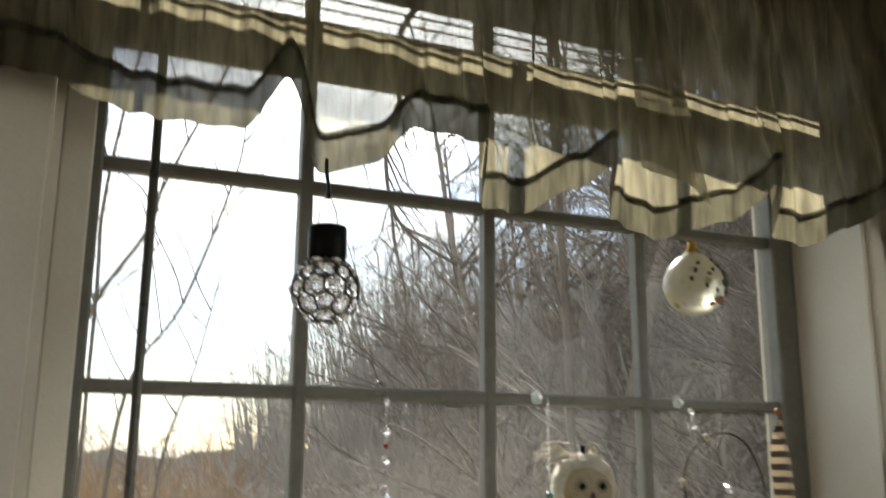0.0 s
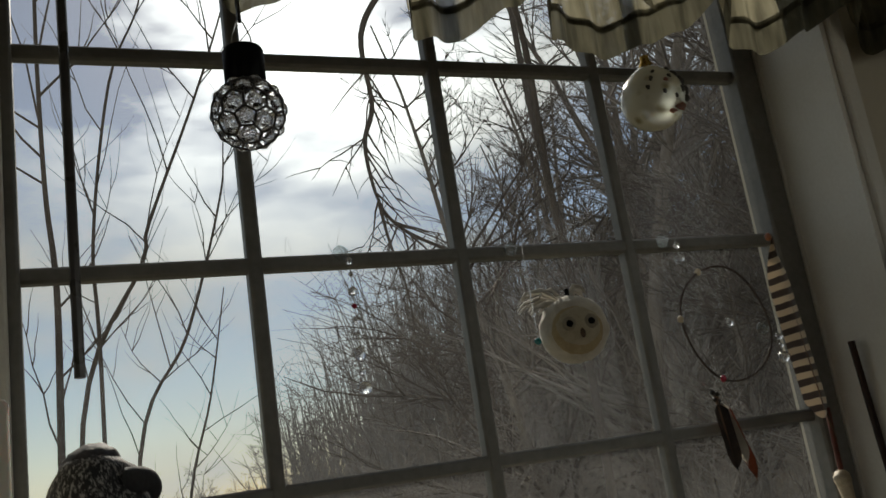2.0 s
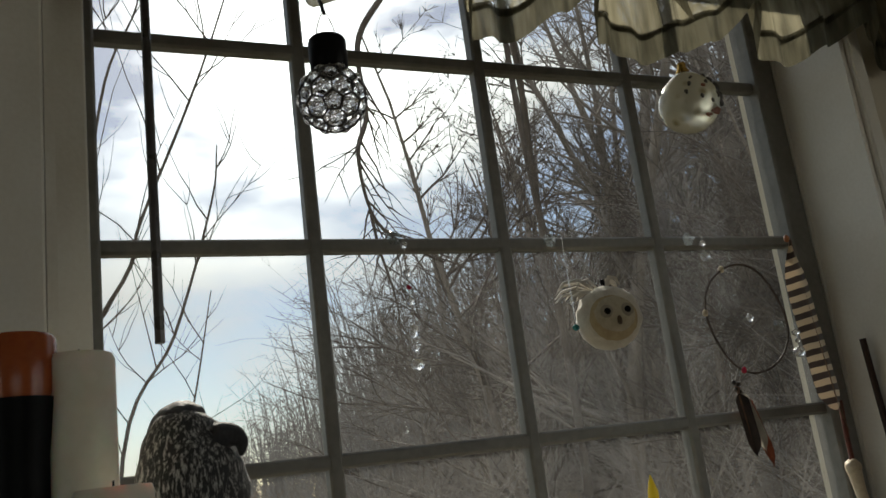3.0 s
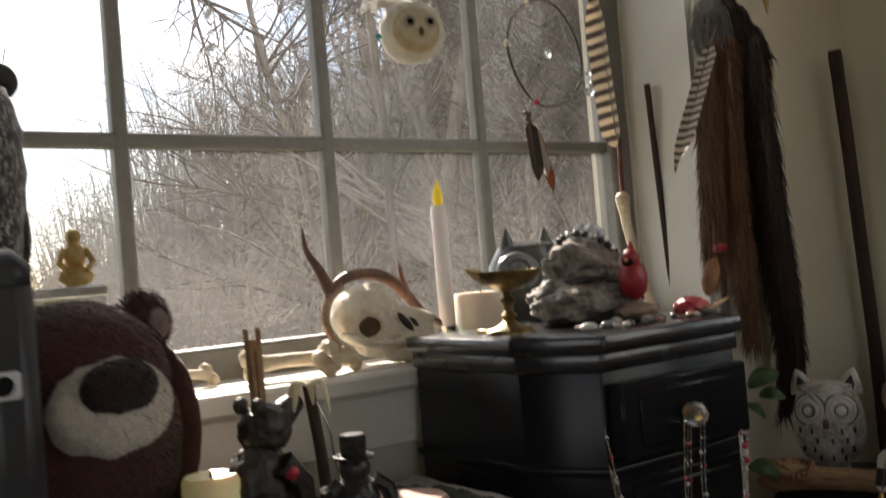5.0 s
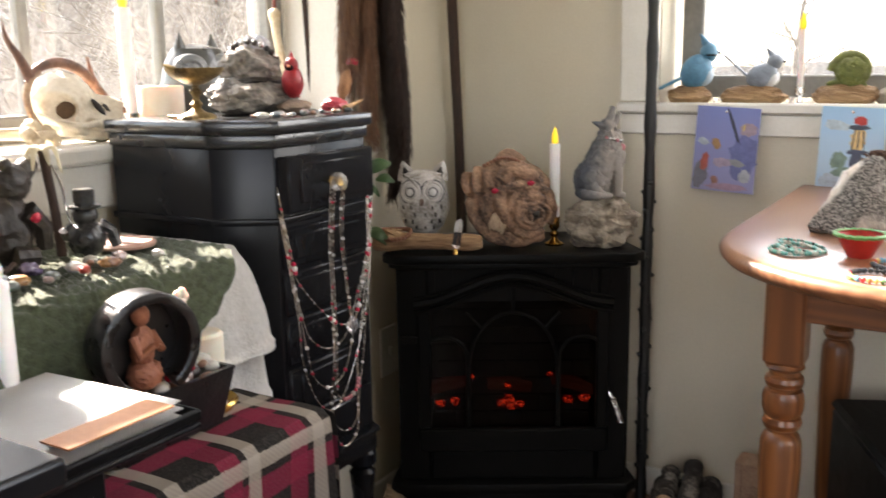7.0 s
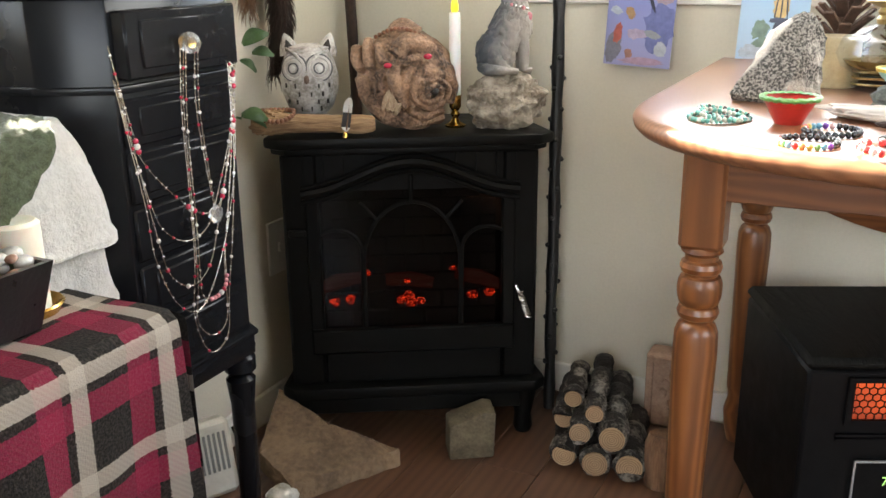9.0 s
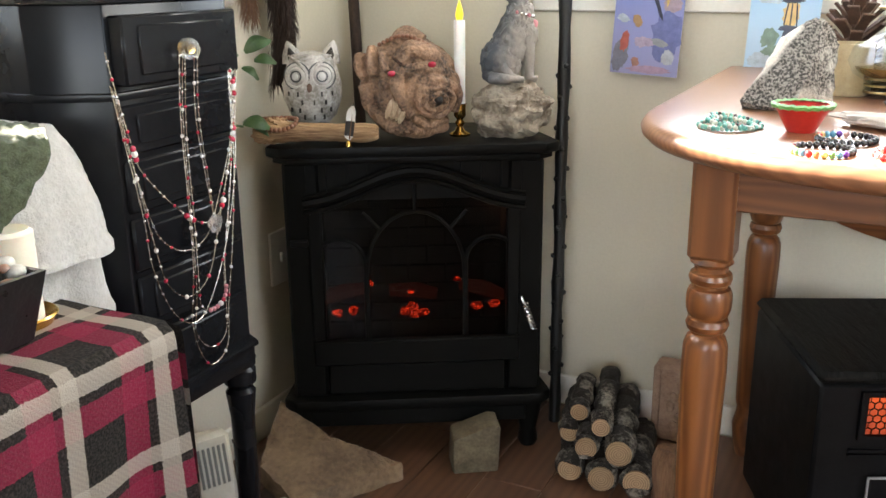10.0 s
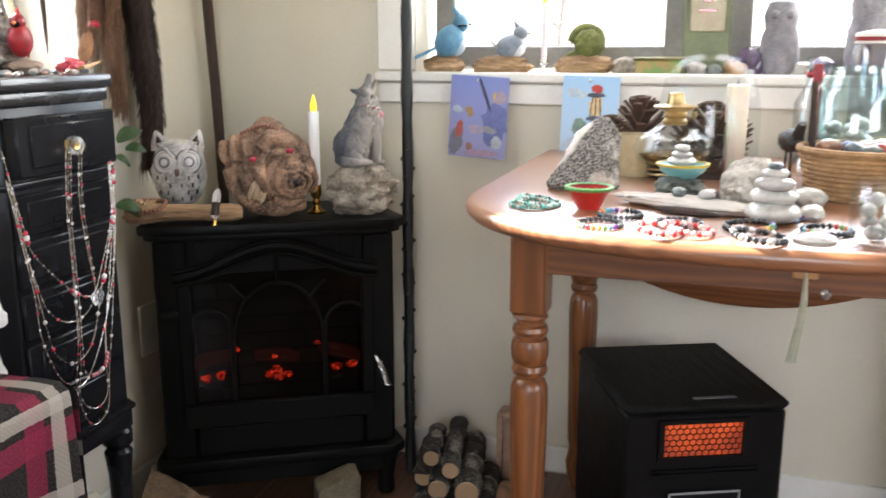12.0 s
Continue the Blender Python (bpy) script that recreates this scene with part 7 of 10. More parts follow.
solo("stone_block", prism([(-0.048, 0.0), (0.046, 0.0), (0.050, 0.101), (0.030, 0.104), (-0.046, 0.076)], -0.035, 0.035, 0.005), mat("grey_green_stone", (0.165, 0.132, 0.080), (0.07, 0.056, 0.034), 0.85, scale=30, bump=0.6), "squared grey-green stone block by the stove", "stone block", (1.404, 0.574, 0.0), -57).matrix_world @= pose(0, 0, 0, 90)


def split_log(label, a, b, r, seed, group="small logs by the wall"):
    t = thing("firewood_log", label, "log", a, 0, group)
    a, b = Vector(a), Vector(b)
    d = b - a
    n = 24
    pts = [d * (k / n) + Vector((0, 0, 0.004 * math.sin(k + seed))) for k in range(n + 1)]
    bm = tube(pts, [r * (1 + 0.06 * math.sin(k * 0.9 + seed)) for k in range(n + 1)], 20)
    for v in bm.verts:
        v.co += 0.0045 * noise.noise_vector(v.co * 42 + Vector((seed, 0, 0))) + 0.002 * noise.noise_vector(v.co * 130)
    part("bark", bm, BARK, t)
    cap = lathe([(r * 0.86, -0.0045), (r * 0.86, 0.0010), (r * 0.82, 0.0018), (0.001, 0.0018)], 20)
    o = part("cut_end", cap, LOGEND, t, "pale sawn end with rings")
    o.matrix_basis = (-d).to_track_quat("Z", "Y").to_matrix().to_4x4() @ pose(0, 0, 0.0035)
    return t


ld = Vector((0.246, 0.052, 0.0))
for k, (x, y, z, r, ln) in enumerate(((1.452, 0.402, 0.031, 0.029, 1.0), (1.440, 0.334, 0.033, 0.031, 1.0), (1.452, 0.268, 0.034, 0.032, 1.0), (1.458, 0.372, 0.082, 0.026, 0.9), (1.448, 0.304, 0.090, 0.031, 1.0), (1.462, 0.345, 0.130, 0.022, 0.95), (1.50, 0.420, 0.085, 0.024, 0.7), (1.512, 0.405, 0.128, 0.022, 0.6))):
    split_log("small bark-covered log with a pale cut end", (x - 0.030, y - 0.028, z), tuple(Vector((x - 0.030, y - 0.028, z + 0.004 * (k > 4))) + ld * ln * (0.90 if k == 2 else 1.0)), r * 0.94, k)
solo("log_chunk", moved(join(tube([(0, 0, 0), (0, 0, 0.08), (0.004, 0, 0.105)], [0.036, 0.038, 0.030], 9)), 0, 0, 0.0), mat("split_wood", (0.26, 0.14, 0.075), (0.10, 0.05, 0.028), 0.85, scale=26, bump=0.8, stretch=(2, 2, 0.25)), "upright brown chunk of split log", "log", (1.450, 0.182, 0.0))
t = thing("carved_brick", "pinkish carved clay brick leaning on the wall", "brick", (1.700, 0.226, 0.0), -90)
CLAY = mat("pink_clay", (0.42, 0.28, 0.20), (0.26, 0.16, 0.11), 0.85, scale=30, bump=0.4)
part("block", slab(-0.050, 0.050, -0.03, 0.03, 0, 0.172, 0.006), CLAY, t)
part("frame", join(slab(-0.047, -0.032, -0.038, -0.029, 0.005, 0.168, 0.002), slab(0.032, 0.047, -0.038, -0.029, 0.005, 0.168, 0.002), slab(-0.032, 0.032, -0.038, -0.029, 0.150, 0.168, 0.002)), CLAY, t)
part("relief", join(*[blob(0.010, 0.006, 0.012, (0.012 * math.sin(k * 2), -0.031, 0.04 + 0.022 * k), 0.3, 3, 2, k) for k in range(5)]), CLAY, t)
t = thing("electric_panel_heater", "slim white heater with a slotted top by the wall", "heater", (1.035, 0.955, 0.0), 0)
part("case", moved(slab(-0.055, 0.055, -0.022, 0.022, 0.0, 0.150, 0.010), rx=-14, rz=-28), mat("aged_cream_enamel", (0.55, 0.52, 0.43), (0.43, 0.40, 0.32), 0.5, scale=12, bump=0.05), t)
for k in range(9):
    part("slot", moved(slab(-0.044 + 0.010 * k, -0.039 + 0.010 * k, -0.0235, -0.0215, 0.05, 0.125), rx=-14, rz=-28), mat("slot_grey", (0.16, 0.155, 0.14), (0.11, 0.105, 0.10), 0.6), t)
solo("power_cable", tube(curve([(1.09, 0.94, 0.02), (1.14, 0.93, 0.012), (1.17, 0.98, 0.02), (1.19, 1.02, 0.06)], 8), 0.004, 8), PLASTIC, "black cable from the white heater", "cable")
t = thing("wall_switch", "white wall plate beside the stove", "switch plate", (1.420, 1.046, 0.385))
part("plate", slab(-0.035, 0.035, -0.004, 0.003, -0.06, 0.06, 0.002), WALLW, t)
part("toggle", slab(-0.005, 0.005, -0.010, -0.003, -0.010, 0.010, 0.002), WALLW, t)
solo("white_pebble", blob(0.035, 0.030, 0.020, (0, 0, 0.017), 0.08, 2, 3, 5, flatten=-0.85), TUMB[5], "smooth pale stone on the floor", "stone", (1.075, 0.815, 0.0))
LEAFM = mat("green_leaf", (0.085, 0.16, 0.055), (0.045, 0.09, 0.03), 0.45, scale=30, bump=0.2)
t = thing("house_plant", "green trailing houseplant behind the armoire", "plant", (1.05, 0.93, 0.0))
part("wall_pot", moved(lathe([(0.020, 0), (0.030, 0.06), (0.034, 0.10), (0.030, 0.10), (0.026, 0.07)], 20), -0.155, 0.101, 0.62, s=(1, 0.5, 1)), CLAY, t)
part("stem", join(tube(curve([(-0.155, 0.101, 0.70), (-0.10, 0.08, 0.80), (0.02, 0.05, 0.845), (0.17, 0.03, 0.835)], 8), 0.003, 6), tube(curve([(-0.155, 0.101, 0.70), (-0.08, 0.08, 0.75), (0.04, 0.05, 0.74), (0.17, 0.03, 0.705)], 8), 0.0025, 6)), LEAFM, t)
for k, (x, z, a, s) in enumerate(((0.262, 0.842, 20, 1.0), (0.290, 0.825, -10, 0.8), (0.255, 0.815, -40, 0.7), (0.245, 0.715, -15, 1.0), (0.275, 0.705, -35, 0.8), (0.20, 0.77, 60, 0.7))):
    lf = sheet(6, 10, lambda u, v: ((v - 0.0) * 0.055 * s, (u - 0.5) * 0.036 * s * math.sin(math.pi * min(1, v * 0.93 + 0.05)) ** 0.8, 0.012 * s * math.sin(math.pi * v) - abs(u - 0.5) * 0.008), 0.0008)
    part("leaf", moved(lf, x - 0.085, 0.02, z - 0.0, 40, -a, -35), LEAFM, t)


# ---- low trunk with towel and knitted mat ----
t = thing("storage_trunk", "low covered chest under the towel", "chest")
part("body", slab(0.06, 0.60, 0.715, 1.0, 0.0, 0.795, 0.03), mat("dark_wicker", (0.10, 0.065, 0.04), (0.05, 0.03, 0.02), 0.8, scale=60, bump=0.8), t)


def towel():
    """Lies on the chest and hangs over its front and east end; two layers flare out at the corner in soft folds."""
    t = thing("white_towel", "white terry towel draped over the chest, doubled at the hem", "towel")
    X1, Y0, R, Z = 0.604, 0.716, 0.035, 0.810
    L1, L2 = X1 - R - 0.08, 1.0 - Y0 - R
    total = L1 + R * math.pi / 2 + L2

    def rim(s):
        if s < L1:
            return 0.08 + s, Y0, 0.0, -1.0
        if s < L1 + R * math.pi / 2:
            a = (s - L1) / R
            return X1 - R + R * math.sin(a), Y0 + R - R * math.cos(a), math.sin(a), -math.cos(a)
        return X1, Y0 + R + (s - L1 - R * math.pi / 2), 1.0, 0.0
    mid = L1 + R * math.pi / 4

    def layer(drop, extra, seed):
        def f(u, v):
            s = u * total
            x, y, nx, ny = rim(s)
            q = v * (0.16 + drop)
            if q < 0.16:
                return (x - nx * (0.16 - q), max(0.72, y) - ny * (0.16 - q) if ny else y, Z + 0.003 * noise.noise(Vector((s * 22, q * 22, seed))))
            w = q - 0.16
            corner = math.exp(-((s - mid) / 0.060) ** 2)
            o = 0.008 * (1 - math.exp(-w * 40)) + 0.012 * corner * (1 - math.exp(-w * 34)) + w * (0.03 + 0.05 * corner) + extra * min(1, w * 12) + w * 0.06 * math.sin(s * 58 + 1.4) + 0.004 * noise.noise(Vector((s * 14, w * 10, 1))) + (0.004 if drop - w < 0.012 else 0.0)
            return (min(x + nx * o, 0.662), y + ny * o, Z - w * 0.97 + 0.006 * math.exp(-w * 60) + 0.006 * math.sin(s * 16 + seed) * (v > 0.97))
        bm = sheet(200, 56, f, 0.005)
        for v in bm.verts:
            v.co += 0.0010 * noise.noise_vector(v.co * 210) + 0.002 * noise.noise_vector(v.co * 34)
        return bm
    part("outer_layer", layer(0.150, 0.014, 1.0), TOWEL, t, sharp=180)
    part("inner_layer", moved(layer(0.222, -0.001, 2.0), 0, 0, -0.007), TOWEL, t, sharp=180)
    return t


towel()


def knit_mat():
    def f(u, v):
        a, r = u * 2 * math.pi, v
        x = 0.335 + 0.262 * r * math.cos(a) + 0.004 * r * math.sin(a * 26) + 0.010 * r * noise.noise(Vector((math.cos(a) * 3, math.sin(a) * 3, 5)))
        q = 0.160 - 0.150 * r * math.sin(a) if math.sin(a) > 0 else 0.160 - 0.265 * r * math.sin(a)
        z = 0.8185
        if q < 0.285:
            y = 1.0 - q
        else:
            y = 0.715 - 0.052 * (1 - math.exp(-(q - 0.285) * 18)) - 0.01
            z -= (q - 0.285) * 0.80 * (1 if q > 0.33 else (q - 0.285) / 0.045)
        z -= max(0.0, x - 0.585) * 0.9
        y -= 0.012 * max(0.0, 0.8 - z) * math.sin(x * 40)
        z += 0.0022 * math.sin(r * 96) + 0.0016 * math.sin(a * 70)
        return (x, y, z)
    return solo("knitted_mat", sheet(240, 60, f, 0.006), GREENK, "olive green knitted oval mat over the towel", "mat", sharp=180)


knit_mat()
MZ = 0.8245


BIBFUR = mat("near_black_plush", (0.026, 0.013, 0.011), (0.012, 0.007, 0.006), 1.0, scale=160, bump=1.0, fine=3, sheen=0.1)


def plush():
    p = thing("plush_owl", "big dark brown plush owl with a white breast", "plush toy", (0.198, 0.935, MZ), 25)

    def body():
        return join(blob(0.108, 0.078, 0.102, (0, 0, 0.102), 0.05, 4, 4, 4, flatten=-0.98), blob(0.098, 0.072, 0.070, (0, 0, 0.170), 0.05, 4, 4, 8))
    b = part("body", body(), BROWNFUR, p)
    coat_of_fur(body(), 20000, 0.0050, 0.00028, (0, 0, -0.5), BROWNFUR, b, 2, 1.0)
    w = part("breast", blob(0.067, 0.030, 0.047, (-0.011, -0.062, 0.142), 0.05, 3, 4, 2), WHITEFUR, p, "white fleecy breast")
    coat_of_fur(blob(0.067, 0.030, 0.047, (-0.011, -0.062, 0.142), 0.05, 3, 4, 2), 9000, 0.0030, 0.00025, (0, 0, -0.6), WHITEFUR, w, 4, 1.0)
    bib = part("bib", blob(0.041, 0.018, 0.025, (-0.019, -0.083, 0.162), 0.06, 3, 4, 2), BIBFUR, p, "dark brown bib")
    coat_of_fur(blob(0.041, 0.018, 0.025, (-0.019, -0.083, 0.162), 0.06, 3, 3, 2), 2500, 0.0035, 0.0003, (0, 0, -0.6), BIBFUR, bib, 6, 0.8)
    for s in (-1, 1):
        part("ear", blob(0.030, 0.020, 0.032, (s * 0.082, -0.006, 0.214), 0.08, 4, 4, s + 3), BROWNFUR, p)
        coat_of_fur(blob(0.030, 0.020, 0.032, (s * 0.082, -0.006, 0.214), 0.08, 4, 3, s + 3), 1300, 0.0060, 0.0005, (0, 0, 0.2), BROWNFUR, p, s + 5, 1.0)
        part("inner_ear", blob(0.014, 0.006, 0.017, (s * 0.084, -0.025, 0.212), 0.05, 4, 3, s + 3), mat("grey_plush", (0.22, 0.16, 0.14), (0.12, 0.08, 0.07), 1.0, scale=120, bump=0.8), p)
        part("wing", blob(0.022, 0.055, 0.085, (s * 0.100, 0.0, 0.105), 0.05, 4, 4, s + 6), BROWNFUR, p)
        part("foot", blob(0.032, 0.034, 0.018, (s * 0.045, -0.070, 0.018), 0.08, 3, 3, s + 9), mat("tan_plush", (0.24, 0.14, 0.08), (0.13, 0.07, 0.04), 1.0, scale=120, bump=0.8), p)


plush()
c = thing("glowing_candle", "square ivory candle, its translucent glow added as emission", "candle", (0.297, 0.862, MZ))
gm = mat("glowing_wax", (0.72, 0.68, 0.42), (0.60, 0.55, 0.30), 0.5, scale=20, bump=0.05, sss=0.4)
# faint emission added to the wax to imitate its translucent glow
gb = gm.node_tree.nodes["Principled BSDF"]
gb.inputs["Emission Color"].default_value, gb.inputs["Emission Strength"].default_value = (0.9, 0.78, 0.35, 1), 0.05
part("wax", lathe([(0.027, 0), (0.028, 0.003), (0.028, 0.062), (0.025, 0.067), (0.008, 0.064)], 28), gm, c)
part("wick", lathe([(0.0012, 0.063), (0.0012, 0.070)], 6), PLASTIC, c)


def bear():
    b = solo("bear_figure", join(blob(0.030, 0.026, 0.040, (0, 0, 0.038), 0.12, 4, 4, 2, flatten=-0.94), blob(0.024, 0.022, 0.022, (0.010, 0, 0.088), 0.10, 4, 4, 3), tube([(0.020, 0, 0.092), (0.038, 0, 0.104), (0.046, 0, 0.108)], [0.015, 0.011, 0.008], 10), tube([(0.010, -0.022, 0.060), (0.028, -0.026, 0.040), (0.030, -0.024, 0.015)], [0.013, 0.010, 0.009], 8), tube([(-0.012, -0.024, 0.012), (0.010, -0.034, 0.010)], [0.013, 0.010], 8), blob(0.007, 0.006, 0.008, (-0.004, -0.014, 0.110), 0.1, 2, 2), blob(0.007, 0.006, 0.008, (-0.004, 0.014, 0.110), 0.1, 2, 2)), DARKRES, "dark carved bear figure with its nose raised", "bear figure", (0.345, 0.862, MZ), 10)
    b.scale = (1.15, 1.1, 1.14)
    return b


bear()
solo("red_berry_ball", blob(0.008, 0.0075, 0.008, (0, 0, 0), 0.1, 3, 3, 2), REDBEAD, "red bead ball held by the bear figure", "bead", (0.366, 0.832, MZ + 0.060))
t = thing("incense_bundle", "bundle of thin brown incense sticks standing upright", "incense", (0.380, 0.925, MZ))
for k in range(6):
    part("stick", tube([(0.004 * math.cos(k), 0.004 * math.sin(k), 0), (0.007 * math.cos(k) - 0.004, 0.006 * math.sin(k), 0.198 - 0.012 * (k % 3))], 0.0027, 6), mat("incense", (0.36, 0.24, 0.14), (0.20, 0.11, 0.06), 0.9, scale=60, bump=0.3), t)
part("holder", lathe([(0.014, 0), (0.016, 0.02), (0.012, 0.03)], 14), DARKRES, t)
t = thing("smudge_stick", "dark wand with a cream feather tuft and silver chain", "wand", (0.412, 0.855, MZ))
part("rod", tube([(0.004, 0, 0), (0.0, 0.002, 0.07), (-0.008, 0.004, 0.140)], [0.0065, 0.006, 0.006], 10), STICK, t)
part("tuft", join(*[tube(curve([(-0.008, 0.004, 0.138), (-0.008 + 0.016 * math.cos(k * 0.9), 0.004 + 0.012 * math.sin(k * 0.9), 0.140), (-0.008 + 0.024 * math.cos(k * 0.9), 0.004 + 0.02 * math.sin(k * 0.9), 0.108 + 0.006 * (k % 3))], 5), [0.002, 0.003, 0.0035, 0.004, 0.004, 0.0045, 0.004, 0.0035, 0.003, 0.002, 0.001], 6, 0.4) for k in range(9)]), mat("cream_down", (0.70, 0.63, 0.44), (0.52, 0.45, 0.28), 0.95, scale=80, bump=0.5, sheen=0.6), t)
part("chain", tube(curve([(-0.004, -0.006, 0.12), (0.006, -0.010, 0.09), (0.010, -0.008, 0.06), (0.016, -0.010, 0.035)], 6), 0.0013, 5), SILVER, t)
solo("top_hat_figure", join(blob(0.024, 0.020, 0.025, (0, 0, 0.024), 0.08, 4, 4, 1, flatten=-0.94), blob(0.016, 0.015, 0.015, (0, 0, 0.054), 0.05, 4, 3, 2), lathe([(0.020, 0.064), (0.0205, 0.067), (0.013, 0.068), (0.0135, 0.086), (0.012, 0.088), (0.002, 0.088)], 20), tube([(-0.018, 0, 0.040), (-0.030, -0.004, 0.032), (-0.034, -0.008, 0.040)], [0.008, 0.007, 0.006], 8), tube([(0.018, 0, 0.040), (0.032, -0.004, 0.030), (0.036, -0.008, 0.010)], [0.009, 0.008, 0.007], 8)), mat("black_pewter", (0.06, 0.058, 0.056), (0.02, 0.02, 0.02), 0.28, 0.4, scale=40, bump=0.4), "small black pewter figure in a top hat", "figurine", (0.428, 0.818, MZ), -10)
rng = random.Random(9)
STN = TUMB + [mat("orange_agate", (0.42, 0.24, 0.10), (0.26, 0.13, 0.05), 0.3, scale=40, bump=0.1), mat("red_jasper", (0.36, 0.05, 0.03), (0.22, 0.03, 0.02), 0.3, scale=40, bump=0.1), mat("amethyst", (0.22, 0.17, 0.26), (0.12, 0.09, 0.16), 0.15, scale=40, bump=0.1, trans=0.3)]
for k in range(18):
    x, y = rng.uniform(0.26, 0.50), rng.uniform(0.735, 0.795)
    r = rng.uniform(0.005, 0.011)
    solo("tumbled_stone", blob(r * 1.3, r, r * 0.75, (0, 0, r * 0.6), 0.2, 2, 3, k + 40, flatten=-0.85), STN[k % 9], "polished stone on the knitted mat", "stone", (x, y, MZ), rng.uniform(0, 180), "stones on the mat")
solo("pink_stone_disc", lathe([(0.040, 0), (0.042, 0.004), (0.038, 0.008), (0.003, 0.009)], 28), mat("pink_quartz_slice", (0.52, 0.34, 0.27), (0.38, 0.22, 0.17), 0.5, scale=30, bump=0.2), "pinkish round stone slice on the mat", "stone", (0.500, 0.835, MZ))
solo("carved_point", join(lathe([(0.020, 0), (0.018, 0.012), (0.008, 0.030), (0.001, 0.042)], 7)), mat("tan_flint", (0.42, 0.31, 0.20), (0.26, 0.17, 0.10), 0.6, scale=30, bump=0.5), "tan pointed stone by the candle", "stone", (0.285, 0.812, MZ), sharp=12)
solo("mat_bone", bone([(-0.06, 0, 0.0), (0.0, 0.004, 0.004), (0.06, 0, 0.0)], 0.010, 0.014), BONE, "pale long bone lying on the mat", "bone", (0.185, 0.795, MZ + 0.020), 30)
solo("twig", tube(curve([(-0.05, 0, 0.005), (0, 0.01, 0.012), (0.04, -0.01, 0.008), (0.07, 0.0, 0.012)], 6), 0.003, 8), STICK, "thin dark twig across the mat", "twig", (0.250, 0.800, MZ), 10)


# ---- plaid-covered stand ----
t = thing("low_stand", "low box stand under the plaid throw", "stand")
part("box", slab(-0.25, 0.535, 0.552, 0.688, 0.0, 0.618), BLACKWOOD, t)


def plaid():
    """Covers the top and hangs down the front and the east end."""
    t = thing("plaid_throw", "red, black and cream plaid fleece throw over a stand", "throw")
    X0, X1, Y0, Y1, Z = -0.25, 0.545, 0.540, 0.700, 0.630

    def wav(a, d):
        return 0.010 * d * math.sin(a * 23 + 1.1) + 0.006 * d * math.sin(a * 57)

    def soft(v):
        return math.sqrt(max(0.0, 1 - (1 - min(1.0, v * 30)) ** 2))
    part("top_fold", sheet(60, 14, lambda u, v: (X0 + (X1 - X0) * u, Y0 + (Y1 - Y0) * v, Z + 0.0015 * math.sin(u * 40) * math.sin(v * 9), (X0 - X1) * (1 - u) + 0.032, (Y1 - Y0) * v + 0.027)), PLAID, t, sharp=180)
    part("front_fold", sheet(60, 60, lambda u, v: (X0 + (X1 - X0) * u, Y0 - 0.012 * soft(v) - wav(u * 0.8, v * 3), Z - 0.56 * v, (X0 - X1) * (1 - u) + 0.032, 0.027 - 0.56 * v)), PLAID, t, sharp=180)
    part("end_fold", sheet(14, 60, lambda u, v: (X1 + 0.012 * soft(v) + wav(u * 0.3 + 2, v * 2.0), Y0 + (Y1 - Y0) * u - 0.012 * soft(v) * (1 - u) ** 3, Z - 0.56 * v, 0.032 + 0.56 * v, (Y1 - Y0) * u + 0.027)), PLAID, t, sharp=180)
    return t


plaid()
PZ = 0.632
BOWLB = mat("black_stoneware", (0.014, 0.013, 0.013), (0.008, 0.007, 0.007), 0.30, scale=30, bump=0.2)


def grotto():
    t = thing("grotto_planter", "black tray with an arched niche and pebbles", "planter", (0.368, 0.652, PZ))
    tr = bmesh.new()
    ring = []
    for (hx, hy, z) in ((0.078, 0.034, 0.0), (0.094, 0.046, 0.070), (0.088, 0.040, 0.070), (0.074, 0.030, 0.014)):
        ring.append([tr.verts.new((sx * hx, sy * hy, z)) for sx, sy in ((-1, -1), (1, -1), (1, 1), (-1, 1))])
    for a, b in zip(ring, ring[1:]):
        for k in range(4):
            tr.faces.new((a[k], a[(k + 1) % 4], b[(k + 1) % 4], b[k]))
    tr.faces.new(ring[0][::-1])
    tr.faces.new(ring[-1])
    bmesh.ops.recalc_face_normals(tr, faces=tr.faces)
    part("tray", tr, BOWLB, t, "flared black tray")
    sweep = [radians(-62 + 304 * k / 30) for k in range(31)]
    arch = prism([(0.062 * math.cos(a), 0.062 * math.sin(a)) for a in sweep] + [(0.049 * math.cos(a), 0.049 * math.sin(a)) for a in sweep[::-1]], -0.006, 0.034, 0.003)
    bmesh.ops.transform(arch, matrix=pose(-0.022, -0.012, 0.126, 90, 0, -10), verts=arch.verts)
    part("arch", arch, BOWLB, t, "glossy black arched niche")
    part("arch_back", moved(lathe([(0.054, 0), (0.054, 0.006), (0.004, 0.007)], 28), -0.021, -0.007, 0.126, 90, 0, -10), BOWLB, t)
    rg = random.Random(3)
    for k in range(46):
        r = rg.uniform(0.006, 0.011)
        part("pebble", blob(r * 1.2, r, r * 0.8, (rg.uniform(-0.02, 0.085), rg.uniform(-0.036, 0.034), 0.066 + rg.uniform(-0.004, 0.008)), 0.15, 2, 2, k), (TUMB[5], TUMB[0], TUMB[3], TUMB[2])[k % 4], t)
    return t


